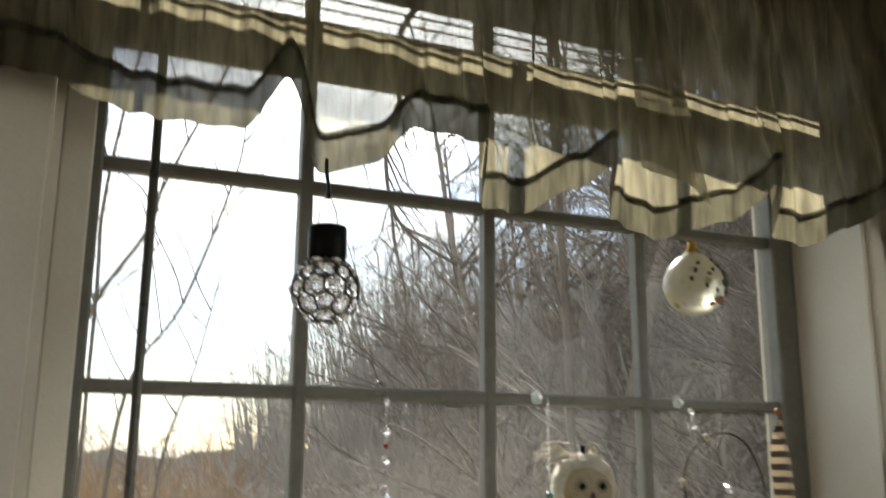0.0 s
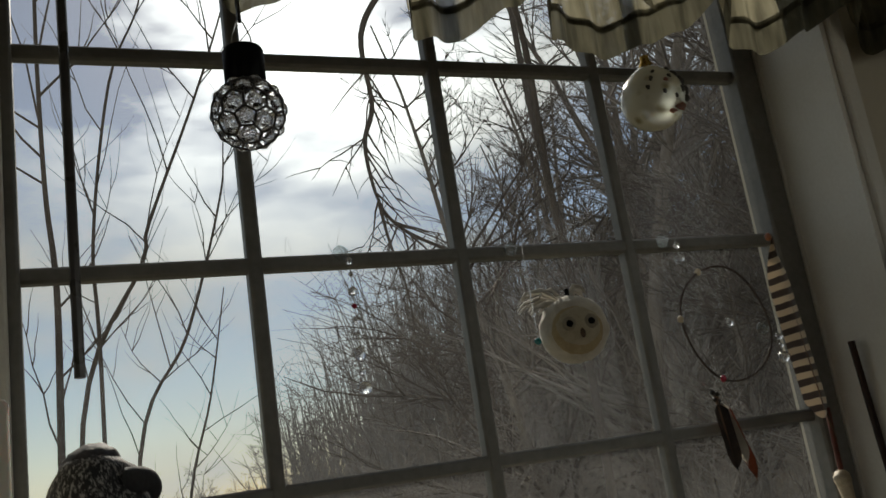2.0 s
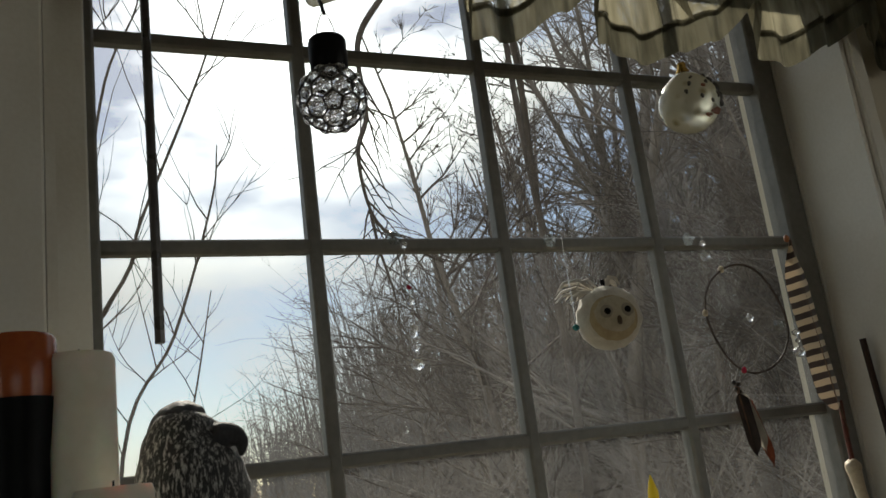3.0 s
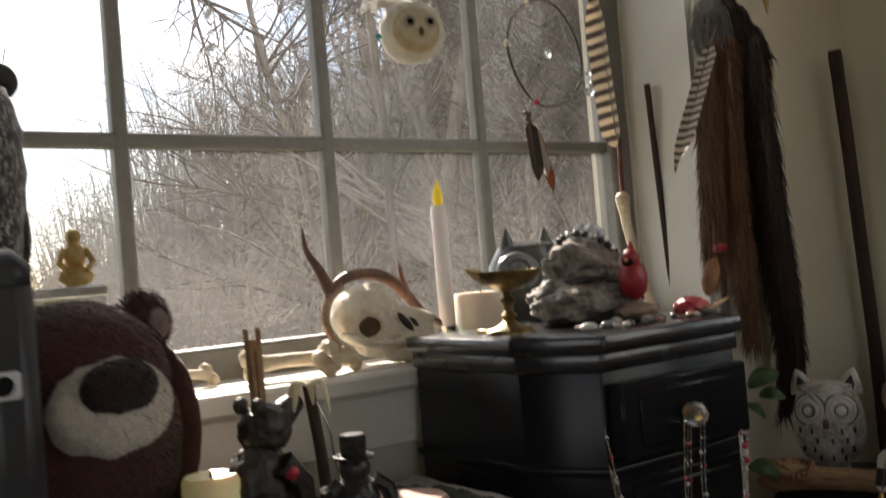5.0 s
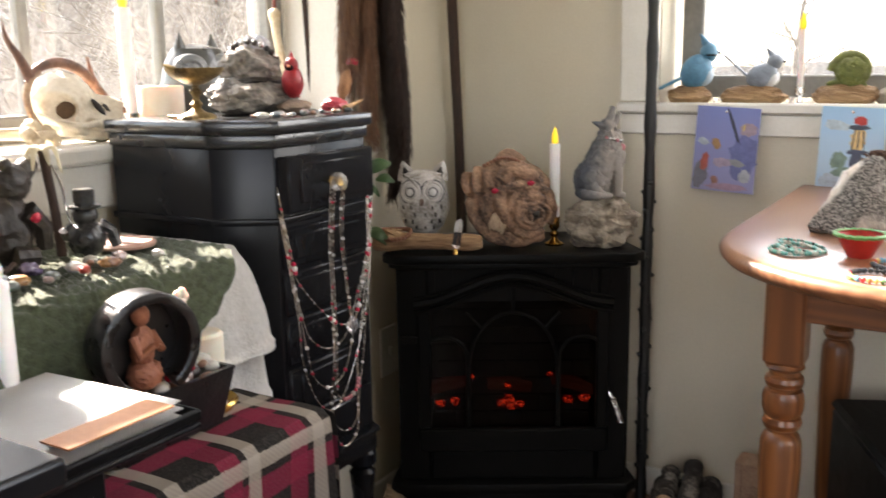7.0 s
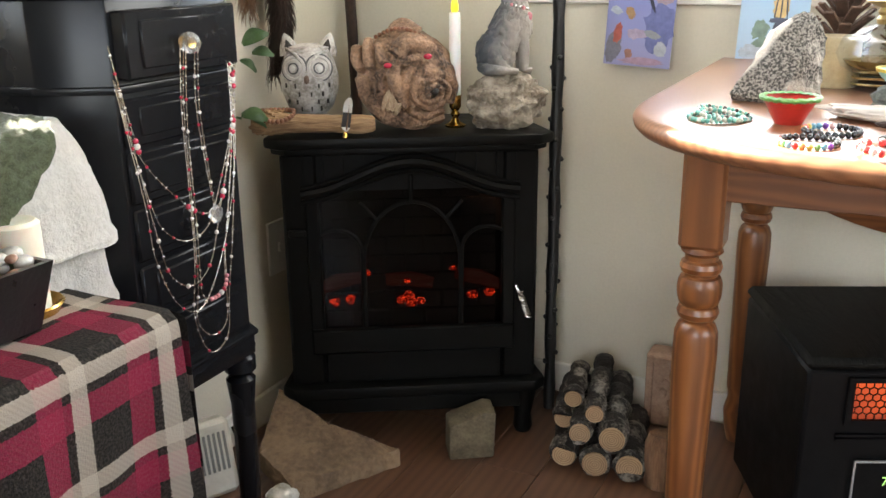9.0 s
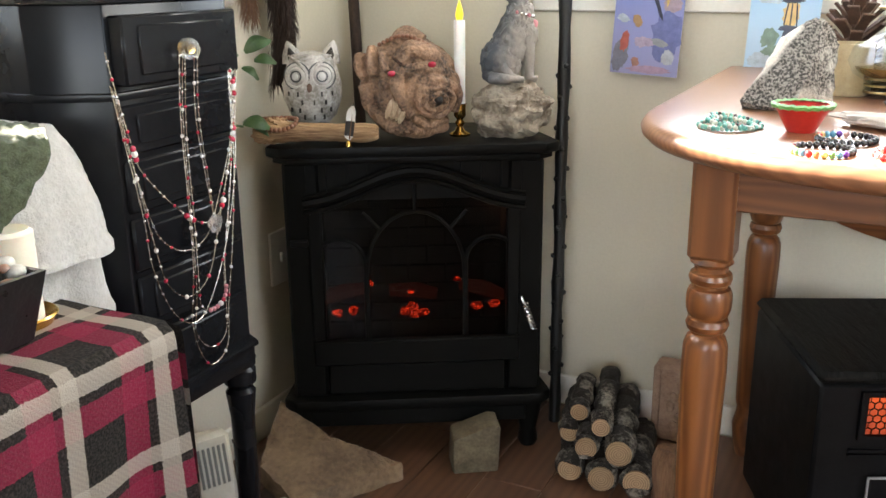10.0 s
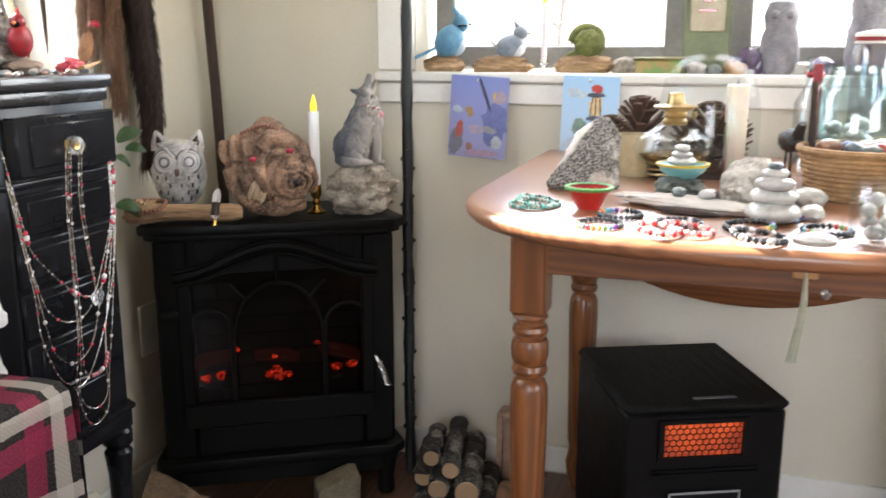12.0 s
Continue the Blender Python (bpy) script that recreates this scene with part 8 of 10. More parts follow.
grotto()
solo("seated_figure", join(blob(0.022, 0.018, 0.018, (0, 0, 0.016), 0.12, 4, 4, 1), blob(0.015, 0.012, 0.026, (0, 0, 0.048), 0.10, 4, 4, 2), blob(0.0105, 0.0105, 0.013, (0, 0, 0.085), 0.05, 4, 3, 3), lathe([(0.006, 0.094), (0.003, 0.102), (0.0006, 0.108)], 8), tube([(-0.014, 0, 0.062), (-0.018, -0.012, 0.042), (-0.002, -0.018, 0.052)], [0.006, 0.005, 0.004], 8), tube([(0.014, 0, 0.062), (0.018, -0.012, 0.042), (0.002, -0.018, 0.052)], [0.006, 0.005, 0.004], 8)), mat("terracotta", (0.40, 0.15, 0.075), (0.22, 0.075, 0.04), 0.6, scale=40, bump=0.4), "seated terracotta figurine in the niche", "figurine", (0.344, 0.630, PZ + 0.074), 10)
t = thing("bead_spray", "black beads with a small cream flower beside the niche", "bead spray", (0.405, 0.632, PZ + 0.070))
part("bead", beads([(0.004 * math.sin(k * 1.9), 0.003 * math.cos(k * 2.3), 0.010 * k) for k in range(9)], 0.005), PLASTIC, t)
part("flower", join(*[blob(0.006, 0.004, 0.006, (0.006 * math.cos(k * 1.26), -0.002, 0.096 + 0.006 * math.sin(k * 1.26)), 0.1, 2, 2, k) for k in range(5)]), WAXW, t)
solo("red_glass_gems", join(*[blob(0.007, 0.006, 0.005, (0.012 * k, 0.006 * math.sin(k * 2), 0.0), 0.1, 2, 2, k) for k in range(4)]), REDBEAD, "red glass gems among the pebbles", "gems", (0.372, 0.622, PZ + 0.079), 10)
c = thing("pillar_candle", "white pillar candle on the plaid throw", "candle", (0.470, 0.668, PZ))
part("wax", lathe([(0.026, 0.004), (0.026, 0.098), (0.022, 0.102), (0.003, 0.099)], 28), WAXW, c)
part("brass_dish", lathe([(0.034, 0.0), (0.036, 0.005), (0.040, 0.010), (0.038, 0.012), (0.030, 0.004)], 28), BRASS, c, "brass dish with stacked rims")
led_taper("white flameless taper candle with an unlit tip", (0.205, 0.672, PZ), 0.222, 0.0122, FLAMEW)
t = thing("letter_tray", "black tray of white papers on a box", "paper tray", (0.0, 0.0, 0.0))
part("box", slab(0.03, 0.225, 0.555, 0.655, PZ, 0.722, 0.004), PLASTIC, t)
part("tray", join(slab(-0.10, 0.262, 0.455, 0.690, 0.722, 0.730, 0.003), slab(-0.10, 0.262, 0.455, 0.461, 0.730, 0.742, 0.002), slab(0.256, 0.262, 0.455, 0.690, 0.730, 0.742, 0.002)), PLASTIC, t)
for k in range(4):
    o = part("paper", sheet(8, 8, lambda u, v: (-0.095 + 0.345 * u, 0.465 + 0.215 * v, 0.0016 * math.sin(u * 5 + k) + 0.004 * max(0, u - 0.8) * k), 0.0004), BLADE, t)
    o.matrix_basis = pose(0, 0, 0.733 + 0.004 * k) @ pose(0.08, 0.57, 0, 0, 0, 2.0 * (k - 1.5)) @ pose(-0.08, -0.57, 0)
part("envelope", slab(0.12, 0.235, 0.462, 0.500, 0.751, 0.753, 0.0005), mat("orange_print", (0.55, 0.26, 0.12), (0.42, 0.18, 0.07), 0.5, scale=30, bump=0), t)


# ---- black appliance with hawk and candles ----
t = thing("side_table", "dark side table at the window's end", "table")
part("top", slab(-0.55, 0.048, 0.36, 1.0, 0.775, 0.798, 0.004), BLACKWOOD, t)
for x, y in ((-0.52, 0.40), (0.02, 0.40), (-0.52, 0.97), (0.02, 0.97)):
    part("leg", slab(x - 0.02, x + 0.02, y - 0.02, y + 0.02, 0, 0.775, 0.003), BLACKWOOD, t)
t = thing("computer_tower", "black desktop computer tower with a pale square badge", "computer", (-0.014, 0, 0))
part("case", slab(-0.34, 0.112, 0.69, 1.0, 0.80, 1.098, 0.022), PLASTIC, t)
part("front_frame", join(slab(-0.34, 0.125, 0.640, 0.690, 1.068, 1.104, 0.012), slab(-0.34, 0.125, 0.640, 0.690, 0.80, 0.838, 0.012), slab(0.088, 0.125, 0.640, 0.690, 0.82, 1.09, 0.012), slab(-0.34, -0.30, 0.640, 0.690, 0.82, 1.09, 0.012)), mat("satin_black_plastic", (0.022, 0.022, 0.024), (0.016, 0.016, 0.018), 0.35, scale=30, bump=0.03, spec=0.35), t)
part("glass", slab(-0.31, 0.10, 0.655, 0.665, 0.83, 1.08), mat("dark_glass", (0.010, 0.011, 0.013), (0.007, 0.008, 0.009), 0.08, scale=10, bump=0.0, coat=0.6), t)
part("light", blob(0.004, 0.004, 0.012, (0.126, 0.668, 0.905), 0, 1, 2), glow("blue_led", (0.03, 0.05, 1.0), 0.6), t, "blue power light")
PALEB = mat("pale_badge", (0.55, 0.55, 0.56), (0.48, 0.48, 0.49), 0.35, scale=40, bump=0.0)
part("badge", slab(0.090, 0.112, 0.6375, 0.6405, 1.008, 1.026, 0.002), PALEB, t, "pale square maker's badge")
part("badge_mark", lathe([(0.0065, 0), (0.0065, 0.0006)], 20), PLASTIC, t).matrix_basis = pose(0.101, 0.6375, 1.017, 90, 0, 0)
for k in range(9):
    part("print_bar", slab(0.080 + 0.0044 * k, 0.083 + 0.0044 * k, 0.6385, 0.6405, 0.903, 0.906), PALEB, t)
part("button", moved(lathe([(0.005, 0), (0.005, 0.002), (0.003, 0.003)], 14), 0.117, 0.640, 0.872, 90), PALEB, t)
part("top_mat", slab(-0.33, 0.10, 0.70, 0.985, 1.099, 1.103, 0.001), mat("grey_cloth", (0.40, 0.39, 0.37), (0.28, 0.27, 0.26), 0.9, scale=60, bump=0.3), t)
solo("candle_plate", slab(-0.12, 0.096, 0.870, 1.004, 1.1035, 1.1115, 0.003), BLACKWOOD, "thin black plate under the pillar candles", "plate")
KZ = 1.112
solo("dark_box", slab(0.074, 0.112, 0.930, 0.990, KZ, KZ + 0.120, 0.003), mat("dark_brown_lacquer", (0.030, 0.016, 0.011), (0.016, 0.009, 0.007), 0.5, scale=20, bump=0.1), "dark brown box beside the pillar candle", "box")
c = thing("pillar_candle", "broad ivory pillar candle on the black box", "candle", (0.036, 0.92, KZ))
part("wax", lathe([(0.036, 0), (0.036, 0.138), (0.0335, 0.144), (0.007, 0.140)], 32), WAXW, c)
part("wick", lathe([(0.001, 0.140), (0.001, 0.150)], 6), PLASTIC, c)
c = thing("pillar_candle", "tall slim ivory pillar candle behind another", "candle", (0.012, 0.970, KZ))
part("wax", lathe([(0.034, 0), (0.034, 0.270), (0.031, 0.276), (0.006, 0.272)], 32), WAXW, c)
part("wick", lathe([(0.001, 0.272), (0.001, 0.282)], 6), PLASTIC, c)
c = thing("amber_candle", "amber glass candle jar on a black foot", "candle", (-0.042, 0.965, KZ))
part("foot", lathe([(0.038, 0), (0.030, 0.10), (0.030, 0.18), (0.036, 0.235)], 24), PLASTIC, c)
part("jar", lathe([(0.033, 0.235), (0.034, 0.245), (0.034, 0.292), (0.031, 0.296)], 24), mat("amber_glass", (0.50, 0.12, 0.03), (0.36, 0.07, 0.02), 0.2, scale=20, bump=0, trans=0.3), c)
SPECK = mat("speckled_plumage", (0.42, 0.41, 0.39), (0.016, 0.016, 0.018), 0.75, scale=300, bump=0.5, fine=3, stretch=(1, 1, 0.26), lo=0.50, hi=0.60, sheen=0.2)
DARKP = mat("dark_plumage", (0.045, 0.045, 0.050), (0.014, 0.014, 0.016), 0.7, scale=60, bump=0.6, stretch=(1, 1, 0.4), sheen=0.2)


def hawk():
    """A hunched bird, broad at the shoulders, that narrows down to a long tail; its head turned to the room's east."""
    axis = [(0.150, 1.052, 0.015), (0.154, 1.085, 0.020), (0.154, 1.120, 0.026), (0.151, 1.155, 0.034), (0.143, 1.195, 0.049), (0.130, 1.235, 0.060), (0.125, 1.268, 0.059), (0.122, 1.298, 0.049), (0.123, 1.322, 0.036), (0.125, 1.338, 0.014)]
    x0, y0, z0 = 0.140, 1.045, 1.052

    def body():
        pts = curve([(x - x0, 0.0, z - z0) for x, z, r in axis], 5)
        rr = []
        for i in range(len(pts)):
            f = min(i / 5, len(axis) - 1.001)
            k = int(f)
            rr.append(1.08 * (axis[k][2] + (axis[k + 1][2] - axis[k][2]) * (f - k)))
        bm = tube(pts, rr, 28, 0.85)
        for v in bm.verts:
            v.co += 0.0035 * noise.noise_vector(v.co * 34)
        return bm
    t = thing("hawk_figure", "dark speckled hawk figure perched behind the candles", "bird figure", (x0, y0, z0), 0)
    part("body", body(), SPECK, t, sharp=180)
    part("crown", blob(0.034, 0.042, 0.028, (-0.026, 0.010, 0.264), 0.06, 4, 4, 4, rot=(0, -38, 0)), DARKP, t, "dark crown and nape")
    part("bill", tube(curve([(0.010, -0.026, 0.248), (0.020, -0.031, 0.249), (0.028, -0.035, 0.246), (0.033, -0.037, 0.238), (0.032, -0.037, 0.226)], 5), [0.016 - 0.0002 * k - 0.000025 * k * k for k in range(21)], 12), DARKP, t, "dark hooked bill")
    part("wing", blob(0.026, 0.036, 0.080, (-0.044, 0.004, 0.155), 0.06, 5, 4, 6, rot=(0, 8, 0)), DARKP, t, "dark folded wing")
    part("wing", blob(0.012, 0.030, 0.070, (0.036, 0.022, 0.130), 0.06, 5, 4, 8, rot=(0, -10, 0)), DARKP, t, "dark folded wing")
    return t


hawk()
solo("hawk_stand", slab(0.116, 0.188, 1.010, 1.08, SZ, 1.051, 0.004), BLACKWOOD, "dark block on the sill under the hawk", "stand")
c = thing("brown_box", "small brown wooden box on the side table", "box", (-0.02, 0.452, 0.798))
part("body", slab(-0.05, 0.050, -0.035, 0.035, 0.0, 0.095, 0.004), mat("brown_veneer", (0.16, 0.085, 0.05), (0.09, 0.045, 0.028), 0.5, scale=20, bump=0.2, stretch=(0.4, 1, 3)), c)
part("lid", slab(-0.052, 0.052, -0.037, 0.037, 0.096, 0.110, 0.003), mat("brown_lid", (0.26, 0.16, 0.10), (0.16, 0.09, 0.055), 0.5, scale=20, bump=0.2, stretch=(0.4, 1, 3)), c)
c = thing("steel_cup", "dark teal metal cup with a pale rim", "cup", (-0.045, 0.392, 0.798))
part("cup", lathe([(0.026, 0), (0.030, 0.008), (0.034, 0.118), (0.0345, 0.122), (0.032, 0.122), (0.030, 0.100)], 28), mat("teal_metal", (0.05, 0.08, 0.085), (0.03, 0.05, 0.055), 0.3, 0.6, scale=20, bump=0.05), c)
part("rim", lathe([(0.0345, 0.119), (0.036, 0.122), (0.0345, 0.125), (0.032, 0.122)], 28, caps=False), SILVER, c)

# ---- on the table ----
def bracelet(label, at, R, r, cols, tilt=0.0, n=None, squash=1.0, rz=0.0):
    t = thing("bead_bracelet", label, "bracelet", (at[0], at[1], TZ), rz, "bracelets on the table")
    r *= 0.70
    R *= 0.87
    n = n or int(2 * math.pi * R / (2 * r))
    for k in range(n):
        a = 2 * math.pi * k / n
        part("bead", bead_mesh(r, cols[k % len(cols)]), None, t).location = (R * math.cos(a), R * squash * math.sin(a), r * 1.05 + tilt * (1 + math.sin(a)))
    return t


def bead_mat(name, c, **kw):
    return mat(name, c, tuple(v * 0.7 for v in c), 0.25, scale=60, bump=0.0, coat=0.3, **kw)


B_TURQ, B_PALE = bead_mat("turquoise_bead", (0.16, 0.46, 0.38)), bead_mat("pale_green_bead", (0.55, 0.62, 0.52))
B_BLACK, B_PURP, B_BLUE = bead_mat("black_lava_bead", (0.02, 0.02, 0.022)), bead_mat("purple_bead", (0.16, 0.05, 0.34)), bead_mat("blue_bead", (0.16, 0.40, 0.55))
B_GRN, B_YEL, B_ORG, B_REDB = bead_mat("green_bead", (0.20, 0.42, 0.14)), bead_mat("yellow_bead", (0.68, 0.50, 0.14)), bead_mat("orange_bead_b", (0.62, 0.26, 0.08)), bead_mat("red_bead_b", (0.55, 0.03, 0.03))
B_PINK, B_WHT = bead_mat("pink_bead", (0.72, 0.45, 0.45)), bead_mat("white_bead", (0.78, 0.72, 0.70))
bracelet("turquoise and pale green chip bracelet", (1.004, 0.060), 0.040, 0.0042, [B_TURQ, B_PALE, B_TURQ], squash=0.9)
bracelet("second turquoise chip bracelet lying in the first", (0.996, 0.052), 0.032, 0.0042, [B_PALE, B_TURQ, B_TURQ, B_PALE], 0.004)
bracelet("turquoise strand coiled with others", (1.010, 0.050), 0.036, 0.0036, [B_TURQ, B_BLACK, B_TURQ, B_PALE], 0.005)
RAIN = [B_REDB, B_ORG, B_YEL, B_GRN, B_BLUE, B_PURP] + [B_BLACK] * 14
bracelet("rainbow and black bead bracelet", (0.875, -0.059), 0.034, 0.0052, RAIN, rz=160)
bracelet("black bracelet with coloured stones", (0.954, -0.077), 0.034, 0.0052, [B_BLACK] * 12 + [B_PINK, B_PURP, B_BLUE, B_BLUE, B_YEL, B_REDB, B_ORG], rz=190)
bracelet("red and white striped bead bracelet", (0.845, -0.138), 0.034, 0.0054, [B_WHT, B_REDB], 0.003)
bracelet("pink and red bead bracelet", (0.855, -0.174), 0.034, 0.0054, [B_PINK, B_WHT, B_REDB], 0.004)
bracelet("black bracelet behind the pink ones", (0.912, -0.158), 0.034, 0.0052, [B_BLACK, B_BLACK, B_BLACK, B_WHT])
bracelet("black bracelet with mixed bright stones", (0.908, -0.247), 0.034, 0.0054, RAIN, 0.002, rz=200)
bracelet("black and white bead bracelet", (0.835, -0.258), 0.036, 0.0060, [B_BLACK, B_WHT, B_BLACK, B_BLACK], 0.003)
bracelet("dark bracelet with blue and orange stones", (0.917, -0.342), 0.034, 0.0054, [B_BLACK] * 8 + [B_BLUE, B_ORG, B_GRN, B_REDB], 0.0, rz=170)
bracelet("blue and black bead bracelet", (1.002, -0.290), 0.032, 0.0050, [B_BLUE, B_BLACK, B_PURP])
c = thing("red_bowl", "small red dish with a scalloped green rim", "bowl", (1.006, -0.025, TZ))
c.scale = (0.90, 0.90, 0.95)
part("bowl", lathe([(0.017, 0), (0.019, 0.003), (0.034, 0.030), (0.036, 0.033), (0.032, 0.031), (0.016, 0.007)], 30), mat("red_lacquer", (0.50, 0.03, 0.02), (0.38, 0.02, 0.015), 0.35, scale=30, bump=0.1), c)
rim = lathe([(0.0345, 0.029), (0.039, 0.031), (0.040, 0.034), (0.036, 0.036), (0.032, 0.034)], 48, caps=False)
for v in rim.verts:
    a = math.atan2(v.co.y, v.co.x)
    v.co.z += 0.0009 * math.sin(a * 18)
part("rim", rim, mat("leaf_green_paint", (0.14, 0.36, 0.09), (0.09, 0.25, 0.06), 0.4, scale=40, bump=0.1), c, "scalloped leaf-green rim")


def wedge_rock():
    bm = bmesh.new()
    for p in ((-0.080, -0.012, 0.012), (-0.072, 0.0, 0.0), (0.068, -0.028, 0.0), (0.078, 0.030, 0.0), (0.0, 0.055, 0.0), (-0.04, 0.045, 0.02), (-0.005, -0.048, 0.0), (0.052, -0.006, 0.148), (0.030, 0.018, 0.143), (0.080, 0.0, 0.105), (-0.010, -0.008, 0.118), (-0.006, 0.028, 0.112), (0.010, -0.046, 0.035)):
        bm.verts.new(p)
    bmesh.ops.convex_hull(bm, input=bm.verts[:])
    bmesh.ops.subdivide_edges(bm, edges=bm.edges[:], cuts=5, use_grid_fill=True)
    bmesh.ops.triangulate(bm, faces=bm.faces[:])
    bmesh.ops.subdivide_edges(bm, edges=bm.edges[:], cuts=1, use_grid_fill=True)
    for v in bm.verts:
        if v.co.z > 0.003:
            v.co += 0.0045 * noise.noise_vector(v.co * 45) + 0.0022 * noise.noise_vector(v.co * 130)
    bmesh.ops.recalc_face_normals(bm, faces=bm.faces)
    moved(bm, s=(0.80, 0.80, 0.80))
    m, nt, b = nodes_of("banded_gneiss")
    N, L = nt.nodes.new, nt.links.new
    co, n1, v1, rp, mx = N("ShaderNodeTexCoord"), N("ShaderNodeTexNoise"), N("ShaderNodeTexNoise"), N("ShaderNodeValToRGB"), N("ShaderNodeValToRGB")
    n1.inputs["Scale"].default_value, n1.inputs["Detail"].default_value = 300.0, 5.0
    v1.inputs["Scale"].default_value, v1.inputs["Detail"].default_value = 16.0, 3.0
    rp.color_ramp.elements[0].position, rp.color_ramp.elements[1].position = 0.42, 0.60
    rp.color_ramp.elements[0].color, rp.color_ramp.elements[1].color = (0.050, 0.048, 0.043, 1), (0.33, 0.305, 0.27, 1)
    mx.color_ramp.elements[0].position, mx.color_ramp.elements[1].position = 0.56, 0.66
    mixer = N("ShaderNodeMix")
    mixer.data_type = "RGBA"
    mixer.inputs[7].default_value = (0.74, 0.69, 0.62, 1)
    L(co.outputs["Object"], n1.inputs["Vector"])
    L(co.outputs["Object"], v1.inputs["Vector"])
    L(n1.outputs["Fac"], rp.inputs["Fac"])
    L(v1.outputs["Fac"], mx.inputs["Fac"])
    sp, ed, er, big = N("ShaderNodeVectorMath"), N("ShaderNodeMath"), N("ShaderNodeMapRange"), N("ShaderNodeMath")
    sp.operation, sp.inputs[1].default_value = "DOT_PRODUCT", (-12.0, 0.0, 10.5)
    ed.operation, ed.inputs[1].default_value = "MULTIPLY_ADD", 0.35
    L(co.outputs["Object"], sp.inputs[0])
    L(v1.outputs["Fac"], ed.inputs[0])
    L(sp.outputs["Value"], ed.inputs[2])
    er.inputs["From Min"].default_value, er.inputs["From Max"].default_value = 1.06, 1.14
    L(ed.outputs[0], er.inputs["Value"])
    big.operation = "MAXIMUM"
    L(mx.outputs["Color"], big.inputs[0])
    L(er.outputs[0], big.inputs[1])
    L(big.outputs[0], mixer.inputs[0])
    L(rp.outputs["Color"], mixer.inputs[6])
    L(mixer.outputs[2], b.inputs["Base Color"])
    b.inputs["Roughness"].default_value = 0.75
    bp = N("ShaderNodeBump")
    bp.inputs["Strength"].default_value, bp.inputs["Distance"].default_value = 0.6, 0.004
    L(n1.outputs["Fac"], bp.inputs["Height"])
    L(bp.outputs[0], b.inputs["Normal"])
    return solo("wedge_rock", bm, m, "wedge-shaped speckled grey rock with a pale band", "rock", (1.195, 0.015, TZ), -64, sharp=30)


wedge_rock()


PALEBRASS = mat("pale_brass", (0.56, 0.42, 0.20), (0.34, 0.24, 0.10), 0.35, 0.9, scale=40, bump=0.1)


def oil_lamp():
    t = thing("oil_lamp", "clear glass oil lamp with a brass burner", "oil lamp", (1.357, -0.120, TZ))
    lg = clear("lamp_glass", (0.86, 0.89, 0.93), 0.03, 0.10)
    part("font", lathe([(r * 0.86, z * 0.86) for r, z in [(0.050, 0), (0.053, 0.006), (0.040, 0.014), (0.042, 0.022), (0.074, 0.040), (0.084, 0.062), (0.076, 0.086), (0.046, 0.104), (0.022, 0.112)]], 36), lg, t, "bulbous clear glass font")
    part("oil", lathe([(r * 0.86, z * 0.86) for r, z in [(0.030, 0.026), (0.064, 0.042), (0.072, 0.052), (0.002, 0.053)]], 30), mat("lamp_oil", (0.45, 0.30, 0.08), (0.36, 0.22, 0.06), 0.1, scale=10, bump=0, trans=0.5), t)
    part("burner", lathe([(0.020, 0.095), (0.022, 0.102), (0.018, 0.107), (0.021, 0.112), (0.018, 0.118), (0.038, 0.126), (0.039, 0.128), (0.017, 0.131), (0.013, 0.142), (0.013, 0.150), (0.004, 0.152)], 28), PALEBRASS, t, "brass burner collar with a thin brim")
    part("wick_knob", moved(lathe([(r * 0.86, z * 0.86) for r, z in [(0.008, 0), (0.008, 0.003)]], 14), 0.026, -0.030, 0.110, 90, 0, 40), PALEBRASS, t)
    part("spiral_base", tube([(0.045 * math.cos(a), 0.045 * math.sin(a), 0.006 + 0.0015 * a) for a in (0.3 * k for k in range(70))], 0.0020, 6), PALEBRASS, t)


oil_lamp()
t = thing("glass_dome", "clear glass dome over dark pine cones", "cloche", (1.455, -0.173, TZ))
part("dome", lathe([(0.092, 0), (0.092, 0.12), (0.080, 0.175), (0.050, 0.210), (0.004, 0.222)], 36, caps=False), clear("dome_glass", (0.92, 0.94, 0.94), 0.04, 0.05), t)
part("base", lathe([(0.10, 0), (0.10, 0.010), (0.096, 0.012), (0.003, 0.012)], 36), mat("dark_base", (0.07, 0.045, 0.03), (0.04, 0.025, 0.018), 0.4, scale=30, bump=0.2), t)


def pine_cone(at, h, rz=0.0, lean=0.0):
    t = thing("pine_cone", "dark brown open pine cone", "pine cone", at, rz, "pine cones on the table")
    sc = []
    n = 46
    for k in range(n):
        f = k / n
        a = k * 2.399
        r = h * 0.42 * math.sin(math.pi * (0.16 + 0.80 * f)) + 0.003
        sc.append(moved(box(r * 0.9, h * 0.13, h * 0.035, (r * 0.55, 0, 0), bev=0.001), 0, 0, h * (0.06 + 0.86 * f), 0, -20 - 40 * f, math.degrees(a)))
    part("cone", join(*sc, lathe([(h * 0.12, 0), (h * 0.14, h * 0.3), (h * 0.06, h * 0.9)], 10)), mat("pine_cone_brown", (0.12, 0.065, 0.04), (0.05, 0.027, 0.018), 0.8, scale=60, bump=0.4) if "pine_cone_brown" not in bpy.data.materials else bpy.data.materials["pine_cone_brown"], t)


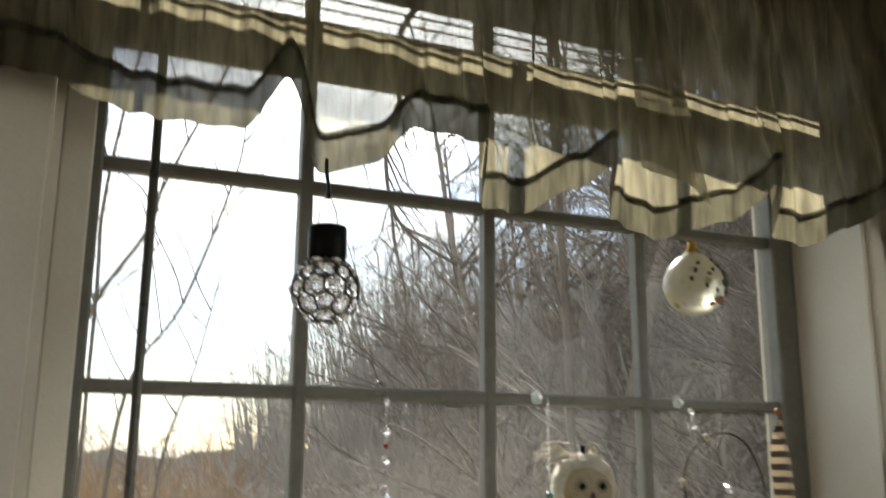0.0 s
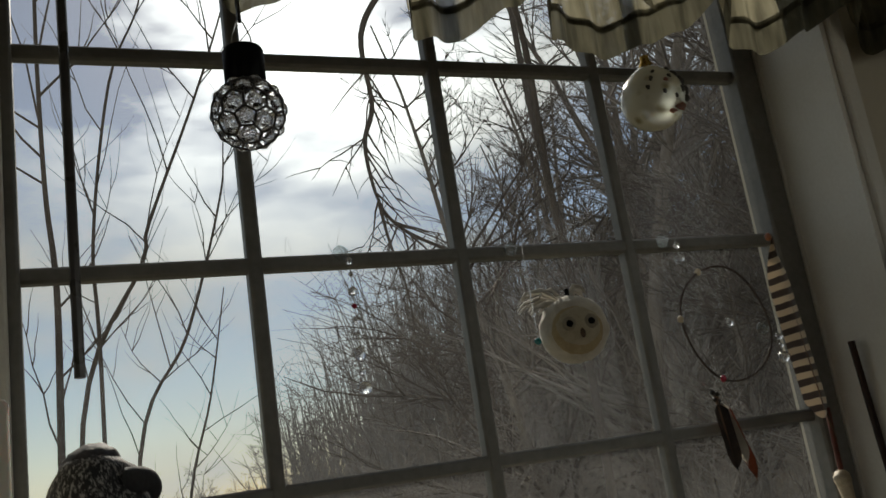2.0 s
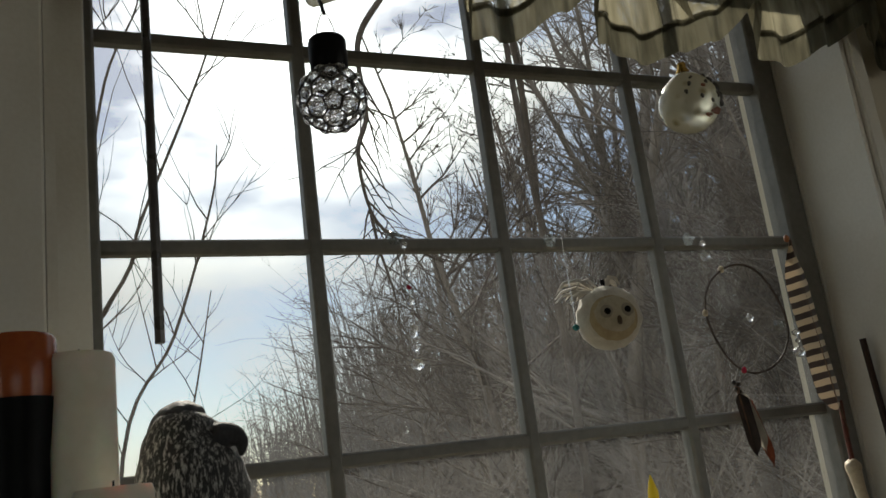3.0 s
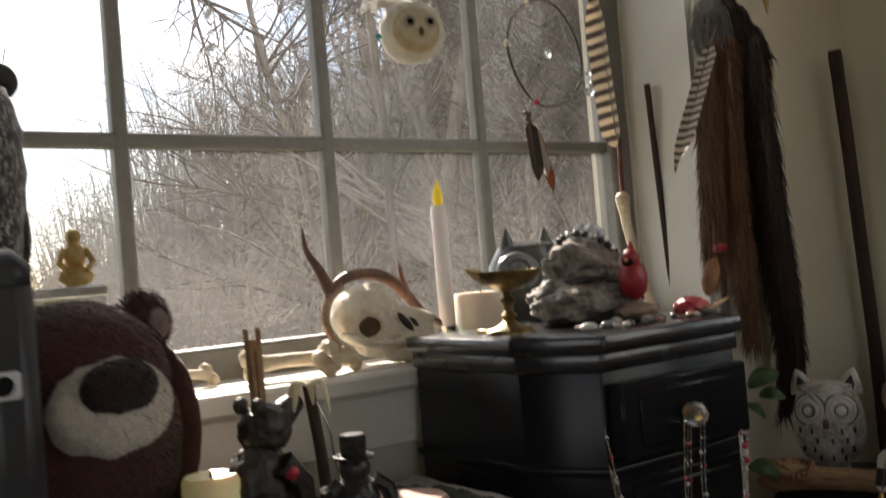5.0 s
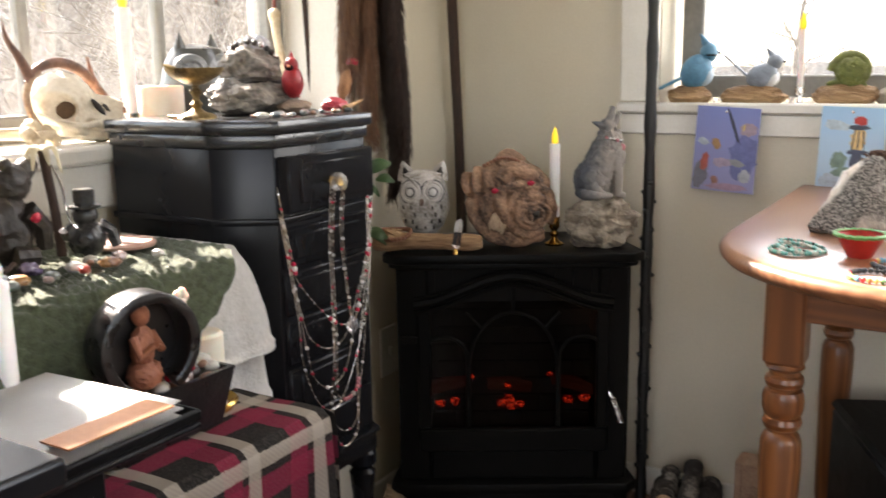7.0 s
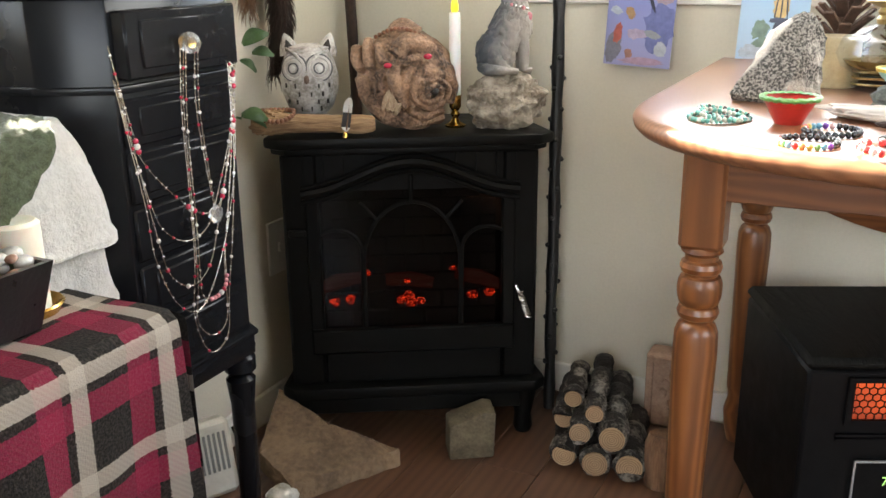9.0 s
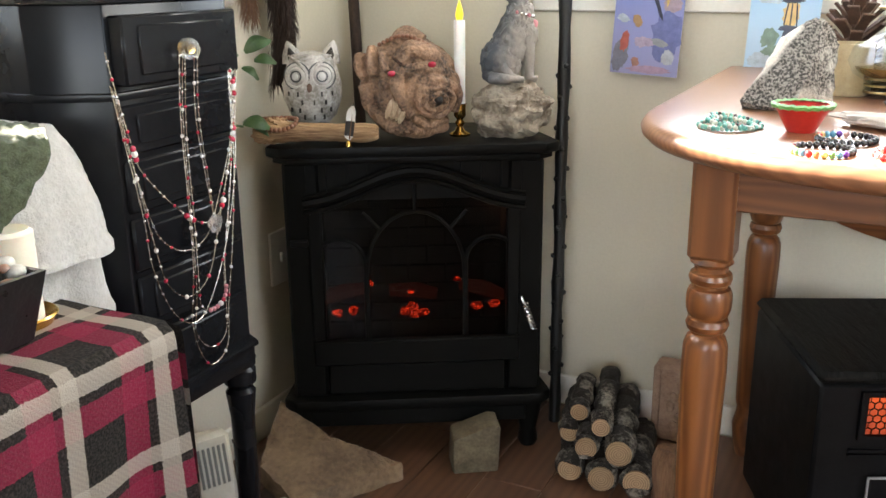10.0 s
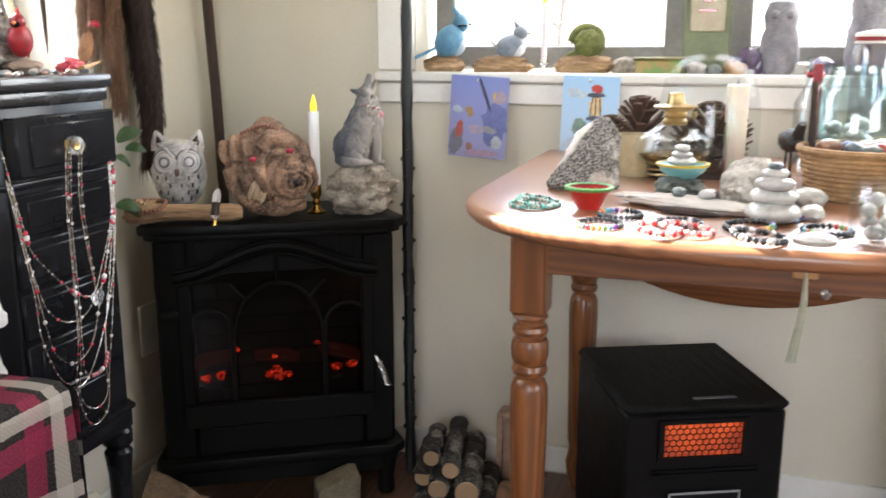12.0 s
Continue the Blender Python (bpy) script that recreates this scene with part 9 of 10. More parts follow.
for at, h, rz in (((1.420, -0.186, TZ + 0.012), 0.105, 20), ((1.482, -0.178, TZ + 0.012), 0.12, 80), ((1.468, -0.137, TZ + 0.012), 0.09, 140), ((1.509, 0.011, TZ), 0.10, 10), ((1.500, -0.047, TZ), 0.14, 10), ((1.365, 0.047, TZ), 0.055, 60), ((1.455, -0.218, TZ + 0.012), 0.10, 60)):
    pine_cone(at, h, rz)
t = thing("metal_ring_candle", "small gold mesh candle cup behind the lamp", "candle cup", (1.379, -0.048, TZ))
part("cup", lathe([(0.034, 0), (0.036, 0.004), (0.036, 0.075), (0.033, 0.075), (0.032, 0.008)], 26), mat("pale_gold_mesh", (0.80, 0.70, 0.46), (0.60, 0.48, 0.26), 0.35, 0.0, scale=60, bump=0.4, trans=0.55), t)
solo("lava_stone", blob(0.045, 0.036, 0.022, (0, 0, 0.019), 0.2, 3, 4, 17, flatten=-0.85), mat("dark_green_stone", (0.13, 0.14, 0.12), (0.05, 0.055, 0.05), 0.8, scale=50, bump=0.7), "rough dark stone carrying a cup", "rock", (1.105, -0.146, TZ))
c = thing("small_cup", "tiny turquoise and yellow painted cup", "cup", (1.109, -0.150, TZ + 0.037))
part("cup", lathe([(0.020, 0), (0.032, 0.010), (0.039, 0.020), (0.036, 0.020), (0.018, 0.005)], 28), mat("turquoise_paint", (0.20, 0.46, 0.45), (0.13, 0.33, 0.34), 0.35, scale=30, bump=0.1), c)
part("rim", lathe([(0.039, 0.018), (0.040, 0.022), (0.036, 0.022)], 28, caps=False), mat("yellow_paint", (0.66, 0.50, 0.08), (0.5, 0.36, 0.05), 0.35, scale=30, bump=0.1), c)
for k, (r, h) in enumerate(((0.026, 0.012), (0.019, 0.010), (0.013, 0.009))):
    solo("cairn_stone", blob(r, r * 0.85, h * 0.62, (0, 0, h * 0.5), 0.06, 2, 3, 60 + k), TUMB[0 if k % 2 else 5], "smooth grey stone stacked in the cup", "stone", (1.109, -0.148, TZ + 0.056 + 0.0105 * k), 20 * k, "stacked stones")
solo("driftwood_flat", blob(0.115, 0.026, 0.011, (0, 0, 0.010), 0.2, 2.5, 4, 23, flatten=-0.85), mat("bleached_wood", (0.62, 0.58, 0.52), (0.45, 0.40, 0.34), 0.8, scale=20, bump=0.4, stretch=(0.4, 3, 1)), "bleached flat driftwood on the table", "driftwood", (1.032, -0.167, TZ), 67)
for k, (x, y) in enumerate(((1.090, -0.082), (1.035, -0.150), (1.022, -0.190), (1.150, -0.190))):
    solo("tumbled_stone", blob(0.013, 0.010, 0.008, (0, 0, 0.0075), 0.15, 2, 2, 70 + k, flatten=-0.85), TUMB[(1, 4, 5, 0)[k]], "small stone by the driftwood", "stone", (x, y, TZ + (0.0 if k in (0, 3) else 0.018)), 30 * k, "stones on the table")
solo("wood_knife", blob(0.050, 0.008, 0.006, (0, 0, 0.0055), 0.1, 2, 3, 5, flatten=-0.85), STICK, "slim dark wooden blade on the table", "knife", (0.990, -0.165, TZ), 67)
solo("glass_block", slab(-0.022, 0.022, -0.012, 0.012, 0, 0.016, 0.003), CRYSTAL, "clear glass block on the table", "glass block", (1.098, -0.200, TZ), 20)
solo("skull_rock", join(blob(0.064, 0.044, 0.042, (0, 0, 0.036), 0.20, 2.4, 5, 33, flatten=-0.86), blob(0.028, 0.022, 0.022, (0.040, -0.026, 0.020), 0.2, 3, 4, 3)), mat("chalky_rock", (0.60, 0.56, 0.49), (0.34, 0.30, 0.25), 0.9, scale=20, bump=0.9, lo=0.36, hi=0.58), "pale knobbly rock like a skull", "rock", (1.085, -0.252, TZ), -40).scale = (0.86, 0.86, 0.90)
for k, (r, h, dx) in enumerate(((0.046, 0.030, 0), (0.037, 0.024, 0.004), (0.029, 0.020, -0.004), (0.020, 0.015, 0.002), (0.013, 0.011, 0))):
    zz = (0, 0.026, 0.047, 0.064, 0.077)[k]
    solo("cairn_stone", blob(r * 0.92, r * 0.80, h * 0.52, (0, 0, h * 0.48), 0.05, 2, 3, 80 + k, flatten=-0.92), (TUMB[5], TUMB[5], TUMB[0], TUMB[5], TUMB[1])[k], "smooth pale stone in a balanced cairn", "stone", (0.975 + dx, -0.277, TZ + zz * 0.92), 40 * k, "cairn on the table")
for k, (x, y, r) in enumerate(((1.010, -0.330, 0.016), (1.120, -0.333, 0.022), (1.132, -0.329, 0.018), (1.082, -0.262, 0.014))):
    solo("white_pebble", blob(r * 1.3, r, r * 0.7, (0, 0, r * 0.6), 0.12, 2, 3, 90 + k, flatten=-0.85), TUMB[5], "pale pebble round the cairn", "stone", (x, y, TZ), 50 * k, "pebbles on the table")
c = thing("pillar_candle", "tall square white candle on the table", "candle", (1.395, -0.222, TZ), 15)
part("wax", box(0.033, 0.033, 0.165, (0, 0, 0.0825), bev=0.004, seg=2), WAXW, c)
part("wick", lathe([(0.001, 0.164), (0.001, 0.173)], 6), PLASTIC, c)
t = thing("amethyst_chunk", "pale purple amethyst cluster on the sill", "crystal", (1.795, -0.245, EZ0 + 0.020))
for k in range(7):
    part("crystal", blob(0.020, 0.018, 0.028, (0.018 * math.cos(k * 1.7), 0.014 * math.sin(k * 1.7), 0.02 + 0.008 * (k % 3)), 0.25, 2, 2, k), bpy.data.materials["amethyst"], t, sharp=10)
for label, x, y, R, H, m in (("round wicker basket on the table", 1.232, -0.417, 0.095, 0.075, "wicker"), ("small round wicker basket behind", 1.496, -0.535, 0.080, 0.06, "wicker")):
    c = thing("wicker_basket", label, "basket", (x, y, TZ), 0, "baskets on the table")
    wm = bpy.data.materials.get("wicker") or mat("wicker", (0.42, 0.25, 0.11), (0.22, 0.115, 0.05), 0.8, scale=40, bump=0.3)
    hoops = [tube([((R * (0.82 + 0.18 * j / 9)) * math.cos(a) + 0.002 * math.sin(a * 12 + j * math.pi), (R * (0.82 + 0.18 * j / 9)) * math.sin(a) + 0.002 * math.cos(a * 12 + j * math.pi), H * (j + 0.5) / 10) for a in (2 * math.pi * k / 40 for k in range(41))], 0.0042, 6) for j in range(10)]
    part("weave", join(*hoops), wm, c)
    part("base", lathe([(R * 0.8, 0), (R * 0.82, 0.006), (0.003, 0.007)], 28), wm, c)
    part("rim", tube([(R * 1.02 * math.cos(a), R * 1.02 * math.sin(a), H) for a in (2 * math.pi * k / 36 for k in range(37))], 0.006, 8), wm, c)
for k in range(14):
    a = k * 2.4
    solo("tumbled_stone", blob(0.020, 0.015, 0.012, (0, 0, 0), 0.15, 2, 3, 100 + k), STN[k % 9], "polished stone heaped in the basket", "stone", (1.232 + 0.055 * math.cos(a) * (k % 3) / 2, -0.417 + 0.055 * math.sin(a) * (k % 3) / 2, TZ + 0.072 + 0.004 * (k % 2)), 25 * k, "stones in the basket")
c = thing("glass_jar", "clear glass jar with white shells", "jar", (0.871, -0.398, TZ))
part("glass", lathe([(0.036, 0), (0.038, 0.004), (0.038, 0.060), (0.034, 0.068), (0.034, 0.076)], 28, caps=False), clear("jar_glass", (0.90, 0.92, 0.92), 0.03, 0.14), c)
part("contents", join(*[blob(0.012, 0.010, 0.009, (0.018 * math.cos(k * 2.4), 0.018 * math.sin(k * 2.4), 0.010 + 0.005 * k), 0.2, 2, 2, k) for k in range(9)]), TUMB[5], c)
solo("shell_disc", lathe([(0.024, 0), (0.026, 0.004), (0.020, 0.009), (0.002, 0.011)], 24), TUMB[5], "white shell disc on the table", "shell", (0.858, -0.323, TZ))
c = thing("tall_glass_jar", "tall blue-tinted glass jar with shells", "jar", (1.360, -0.406, TZ))
part("glass", lathe([(0.062, 0), (0.066, 0.006), (0.066, 0.150), (0.045, 0.185), (0.045, 0.200)], 32, caps=False), clear("blue_jar_glass", (0.72, 0.86, 0.86), 0.03, 0.16), c)
part("contents", join(*[blob(0.018, 0.015, 0.012, (0.034 * math.cos(k * 2.4) * (0.4 + 0.6 * (k % 3) / 2), 0.034 * math.sin(k * 2.4) * (0.4 + 0.6 * (k % 3) / 2), 0.014 + 0.006 * k), 0.2, 2, 2, k) for k in range(16)]), TUMB[0], c)
c = thing("table_wand", "slim dark wooden wand standing in stones", "wand", (1.275, -0.343, TZ))
part("rod", tube([(0, 0, 0), (0.004, 0.002, 0.09), (0.010, 0.004, 0.175)], [0.007, 0.006, 0.005], 8), STICK, c)
solo("bird_figure", join(tube([(0.0, 0.008, 0), (0.0, 0.006, 0.06)], 0.0025, 6), tube([(0.012, -0.008, 0), (0.010, -0.006, 0.06)], 0.0025, 6), blob(0.034, 0.018, 0.020, (0.0, 0, 0.076), 0.08, 3, 4, 3), tube([(-0.024, 0, 0.084), (-0.036, 0, 0.100), (-0.042, 0, 0.108)], [0.011, 0.009, 0.006], 8)), DARKRES, "small dark standing animal figure", "figurine", (1.330, -0.312, TZ), 20)
c = thing("ribbon_bottle", "clear bottle tied with a red ribbon", "bottle", (1.473, -0.352, TZ))
part("bottle", lathe([(0.030, 0), (0.032, 0.005), (0.032, 0.13), (0.014, 0.165), (0.012, 0.205), (0.015, 0.212)], 24), clear("bottle_glass", (0.82, 0.86, 0.88), 0.02, 0.18), c)
part("ribbon", join(slab(-0.034, -0.030, -0.010, 0.006, 0.05, 0.20, 0.001), lathe([(0.0145, 0.175), (0.017, 0.180), (0.0145, 0.186)], 16, caps=False)), RED, c)
t = thing("table_tassel", "pale beaded tassel hanging from the table's edge", "tassel", (1.098, -0.335, TZ - 0.105))
part("tag", slab(-0.004, 0.004, -0.018, 0.018, 0.0, 0.066, 0.002), mat("honey_knob", (0.52, 0.30, 0.12), (0.38, 0.20, 0.07), 0.4, scale=30, bump=0.1), t)
part("cord", join(*[tube(curve([(-0.004, 0, 0.02), (-0.004 + 0.004 * math.cos(k), 0.004 * math.sin(k), -0.05), (-0.002 + 0.006 * math.cos(k), 0.010 + 0.006 * math.sin(k), -0.130)], 6), 0.0022, 6) for k in range(6)]), mat("pale_green_cord", (0.55, 0.56, 0.42), (0.40, 0.41, 0.29), 0.8, scale=60, bump=0.4), t)
part("bead", blob(0.008, 0.008, 0.009, (-0.004, -0.030, -0.02), 0.1, 2, 2), CRYSTAL, t)


# ---- cards pinned to the wall ----
def postcard(label, y0, y1, z0, z1, lean, top, low, paint):
    t = thing("greeting_card", label, "card", (1.730, (y0 + y1) / 2, (z0 + z1) / 2), -90, "cards on the wall")
    w, h = y0 - y1, z1 - z0
    m, nt, b = nodes_of("card_print")
    N, L = nt.nodes.new, nt.links.new
    co, sp, rp, nz = N("ShaderNodeTexCoord"), N("ShaderNodeSeparateXYZ"), N("ShaderNodeValToRGB"), N("ShaderNodeTexNoise")
    nz.inputs["Scale"].default_value, nz.inputs["Detail"].default_value = 26.0, 4.0
    mr = N("ShaderNodeMath")
    mr.operation = "MULTIPLY_ADD"
    mr.inputs[1].default_value = 1 / h
    ad = N("ShaderNodeMath")
    ad.operation = "MULTIPLY_ADD"
    ad.inputs[1].default_value = 0.35
    L(co.outputs["Object"], sp.inputs[0])
    L(nz.outputs["Fac"], ad.inputs[0])
    ad.inputs[2].default_value = 0.33
    L(sp.outputs[2], mr.inputs[0])
    L(ad.outputs[0], mr.inputs[2])
    L(co.outputs["Object"], nz.inputs["Vector"])
    rp.color_ramp.elements[0].color, rp.color_ramp.elements[1].color = (*low, 1), (*top, 1)
    L(mr.outputs[0], rp.inputs["Fac"])
    L(rp.outputs[0], b.inputs["Base Color"])
    b.inputs["Roughness"].default_value = 0.35
    part("sheet", moved(slab(-w / 2, w / 2, -0.0016, 0.0, -h / 2, h / 2), ry=lean), m, t)
    for k, (nm, x, z, sx, sz, tilt, col) in enumerate(paint):
        mm = bpy.data.materials.get("print_" + nm) or mat("print_" + nm, col, tuple(v * 0.7 for v in col), 0.4, scale=90, bump=0)
        bl = blob(sx, 0.0004, sz, (x, 0, z), 0.5, 4, 3, k, rot=(0, tilt, 0))
        part("printed_shape", moved(bl, 0, -0.0017 - 0.00012 * k, 0, 0, lean, 0), mm, t)
    part("pin", moved(lathe([(0.003, 0), (0.003, 0.003), (0.001, 0.004)], 10), 0, -0.0015, h / 2 - 0.010, 90), SILVER, t)
    return t


P1 = [("dusk_hill", 0.040, -0.012, 0.027, 0.046, 0, (0.16, 0.18, 0.40)), ("dark_bough", 0.014, 0.052, 0.0035, 0.040, -22, (0.035, 0.04, 0.07)), ("far_house", 0.046, 0.046, 0.017, 0.013, 0, (0.42, 0.32, 0.36)), ("lit_window", 0.036, 0.050, 0.003, 0.008, 0, (0.75, 0.52, 0.16)), ("grey_bough", -0.050, -0.056, 0.014, 0.030, 8, (0.20, 0.20, 0.25)), ("snow_bough", -0.050, 0.016, 0.011, 0.007, 20, (0.48, 0.53, 0.60)), ("tan_bird", -0.020, 0.012, 0.008, 0.012, -25, (0.42, 0.25, 0.12)), ("red_bird", -0.043, -0.030, 0.008, 0.018, 6, (0.46, 0.11, 0.08)), ("lilac_mist", -0.004, -0.028, 0.020, 0.009, 0, (0.46, 0.36, 0.46)), ("grey_tit", 0.028, -0.028, 0.015, 0.007, 15, (0.30, 0.32, 0.32)), ("white_flower", 0.046, -0.056, 0.012, 0.014, 0, (0.46, 0.48, 0.52)), ("brown_bird", -0.018, -0.068, 0.007, 0.010, -20, (0.36, 0.18, 0.14)), ("pink_ground", 0.012, -0.082, 0.040, 0.007, 0, (0.44, 0.30, 0.40))]
P2 = [("lantern_glass", 0.012, 0.022, 0.013, 0.024, 0, (0.80, 0.58, 0.26)), ("lantern_bar", 0.003, 0.022, 0.0014, 0.025, 5, (0.06, 0.07, 0.10)), ("lantern_bar", 0.012, 0.022, 0.0014, 0.025, 0, (0.06, 0.07, 0.10)), ("lantern_bar", 0.022, 0.022, 0.0014, 0.025, -5, (0.06, 0.07, 0.10)), ("lantern_cap", 0.012, 0.047, 0.018, 0.005, 0, (0.07, 0.09, 0.13)), ("lantern_foot", 0.012, -0.004, 0.019, 0.005, 0, (0.10, 0.12, 0.18)), ("lantern_post", 0.012, -0.034, 0.011, 0.032, 0, (0.10, 0.12, 0.18)), ("small_red_bird", 0.014, 0.060, 0.012, 0.008, 15, (0.58, 0.06, 0.05)), ("fir_spray", -0.022, -0.022, 0.014, 0.016, 20, (0.24, 0.36, 0.30)), ("fir_spray", -0.010, -0.048, 0.020, 0.012, -10, (0.18, 0.26, 0.24)), ("snow_bank", -0.034, -0.066, 0.022, 0.014, 0, (0.56, 0.66, 0.76)), ("pale_cloud", -0.030, 0.050, 0.022, 0.010, 10, (0.56, 0.68, 0.78))]
postcard("blue greeting card with small birds at dusk", 0.411, 0.274, 0.772, 0.958, 3, (0.20, 0.24, 0.52), (0.30, 0.30, 0.50), P1)
postcard("pale blue card with a lantern and a red bird", 0.150, 0.025, 0.785, 0.960, 2, (0.36, 0.58, 0.80), (0.50, 0.66, 0.80), P2)


# ---- on the east window sill ----
EZ = EZ0 + 0.020
def songbird(label, at, rz, col1, col2, s=1.0, crest=True, tail=0.060, up=32):
    c = thing("bird_figure", label, "bird figure", at, rz, "birds on the sill")
    m1, m2 = mat("bird_back", col1, tuple(v * 0.6 for v in col1), 0.5, scale=50, bump=0.2), mat("bird_breast", col2, tuple(v * 0.75 for v in col2), 0.6, scale=50, bump=0.2)
    part("body", join(moved(blob(0.036 * s, 0.026 * s, 0.028 * s, (0, 0, 0), 0.03, 2, 4, 1), 0, 0, 0.030 * s, 0, -20), blob(0.019 * s, 0.018 * s, 0.018 * s, (0.026 * s, 0, 0.062 * s), 0.02, 2, 3, 2)), m1, c)
    part("breast", blob(0.024 * s, 0.021 * s, 0.022 * s, (0.014 * s, 0, 0.026 * s), 0.03, 2, 3, 3), m2, c)
    part("tail", moved(box(tail * s, 0.016 * s, 0.005 * s, (-tail * s / 2, 0, 0), bev=0.0015), -0.024 * s, 0, 0.022 * s, 0, up, 0), m1, c)
    part("beak", tube([(0.042 * s, 0, 0.062 * s), (0.054 * s, 0, 0.060 * s)], [0.004 * s, 0.0006], 6), PLASTIC, c)
    if crest:
        part("crest", tube([(0.020 * s, 0, 0.074 * s), (0.006 * s, 0, 0.094 * s)], [0.010 * s, 0.001], 8), m1, c)
    return c


def sill_log(label, y0, y1, x=1.795, r=0.024):
    solo("driftwood_perch", moved(blob((y0 - y1) / 2, r * 1.3, r, (0, 0, r * 0.85), 0.18, 2.5, 4, int(y0 * 100), flatten=-0.82), 0), DRIFT, label, "driftwood", (x, (y0 + y1) / 2, EZ), 90)


sill_log("grey driftwood piece on the sill", 0.495, 0.395)
jay = songbird("blue jay figure with a crest on driftwood", (1.795, 0.432, EZ + 0.036), -60, (0.09, 0.25, 0.38), (0.36, 0.44, 0.50), 1.15, up=-20)
jay.scale = (0.90, 1.0, 1.14)
part("face_mask", blob(0.019, 0.023, 0.0045, (0.030, 0, 0.066), 0.1, 2, 3, 3), PLASTIC, jay, "black line across the face")
sill_log("flat brown driftwood piece on the sill", 0.375, 0.235)
songbird("small blue and white jay figure on driftwood", (1.795, 0.286, EZ + 0.036), -80, (0.24, 0.28, 0.33), (0.64, 0.65, 0.66), 0.95, tail=0.085, up=42)
t = thing("silver_candle_holder", "small bright silver candle holder on the sill", "candle holder", (1.780, 0.203, EZ))
part("stem", lathe([(0.016, 0), (0.017, 0.003), (0.006, 0.008), (0.005, 0.022), (0.010, 0.028), (0.010, 0.040), (0.008, 0.040), (0.007, 0.030)], 18, caps=False), SILVER, t)
led_taper("slim ivory taper with a lit yellow tip on the sill", (1.780, 0.203, EZ + 0.031), 0.130, 0.0065, FLAME)
sill_log("long grey driftwood under a mossy snail", 0.180, 0.045, r=0.026)
sn = [blob(0.034, 0.034, 0.034, (0, 0, 0.034), 0.10, 5, 4, 4), tube([((0.034 - 0.0028 * a) * math.cos(a), 0, (0.034 - 0.0028 * a) * math.sin(a) + 0.034) for a in (0.35 * k for k in range(32))], [max(0.003, 0.017 - 0.0004 * k) for k in range(32)], 10), blob(0.040, 0.016, 0.012, (0.010, 0, 0.008), 0.1, 2, 3, 4)]
solo("snail_figure", join(*sn), mat("moss_green", (0.17, 0.19, 0.05), (0.08, 0.09, 0.025), 0.8, scale=40, bump=0.5), "round mossy green snail figure coiled on driftwood", "snail figure", (1.795, 0.104, EZ + 0.038), 90)
solo("sill_rock", blob(0.040, 0.026, 0.022, (0, 0, 0.019), 0.15, 2, 3, 44, flatten=-0.85), GREYROCK, "pale rock on the sill", "rock", (1.795, 0.022, EZ), 60)
t = thing("green_tin", "flat green printed tin on the sill", "tin", (1.790, -0.052, EZ), 90)
part("tin", slab(-0.052, 0.052, -0.022, 0.022, 0, 0.036, 0.004), mat("green_tin_print", (0.14, 0.24, 0.06), (0.30, 0.20, 0.06), 0.4, scale=40, bump=0.05, lo=0.45, hi=0.55), t)
part("lid", slab(-0.054, 0.054, -0.024, 0.024, 0.036, 0.042, 0.002), mat("tin_lid", (0.24, 0.22, 0.10), (0.16, 0.14, 0.06), 0.4, scale=40, bump=0.05), t)
for k, (y, r) in enumerate(((-0.135, 0.022), (-0.170, 0.018), (-0.215, 0.024), (-0.250, 0.016), (-0.345, 0.022), (-0.385, 0.028))):
    solo("sill_stone", blob(r * 1.2, r, r * 0.8, (0, 0, r * 0.72), 0.15, 2, 3, 120 + k, flatten=-0.86), STN[(0, 4, 6, 5, 0, 8)[k]], "stone on the window sill", "stone", (1.780, y, EZ), 40 * k, "stones on the sill")


def stone_owl(y, s, label):
    solo("owl_figure", join(lathe([(0.030 * s, 0), (0.036 * s, 0.03 * s), (0.034 * s, 0.07 * s), (0.028 * s, 0.09 * s), (0.032 * s, 0.11 * s), (0.024 * s, 0.135 * s), (0.006 * s, 0.142 * s)], 20), blob(0.009 * s, 0.006 * s, 0.009 * s, (-0.012 * s, -0.026 * s, 0.112 * s), 0, 1, 2), blob(0.009 * s, 0.006 * s, 0.009 * s, (0.012 * s, -0.026 * s, 0.112 * s), 0, 1, 2)), mat("grey_cast_stone", (0.30, 0.29, 0.31), (0.16, 0.155, 0.17), 0.85, scale=40, bump=0.5) if "grey_cast_stone" not in bpy.data.materials else bpy.data.materials["grey_cast_stone"], label, "owl figure", (1.795, y, EZ), -90)


stone_owl(-0.300, 1.15, "grey cast stone owl on the sill")
stone_owl(-0.475, 1.35, "larger grey cast stone owl on the sill")
c = thing("lidded_jar", "clear jar with a red and white lid by the window", "jar", (1.690, -0.475, TZ))
part("glass", lathe([(0.040, 0), (0.042, 0.006), (0.042, 0.22), (0.036, 0.235)], 26, caps=False), clear("lidded_glass", (0.78, 0.80, 0.86), 0.02, 0.18), c)
part("lid", lathe([(0.040, 0.235), (0.040, 0.255), (0.004, 0.262)], 26), WALLW, c)
part("band", lathe([(0.0405, 0.240), (0.0405, 0.248)], 26, caps=False), RED, c)
t = thing("wall_plaque", "small beige plaque with a red mark on the post", "plaque", (1.797, -0.150, 1.10), -90)
part("board", slab(-0.036, 0.036, -0.006, 0.0025, -0.045, 0.10, 0.003), mat("beige_board", (0.50, 0.44, 0.32), (0.38, 0.33, 0.23), 0.6, scale=30, bump=0.1), t)
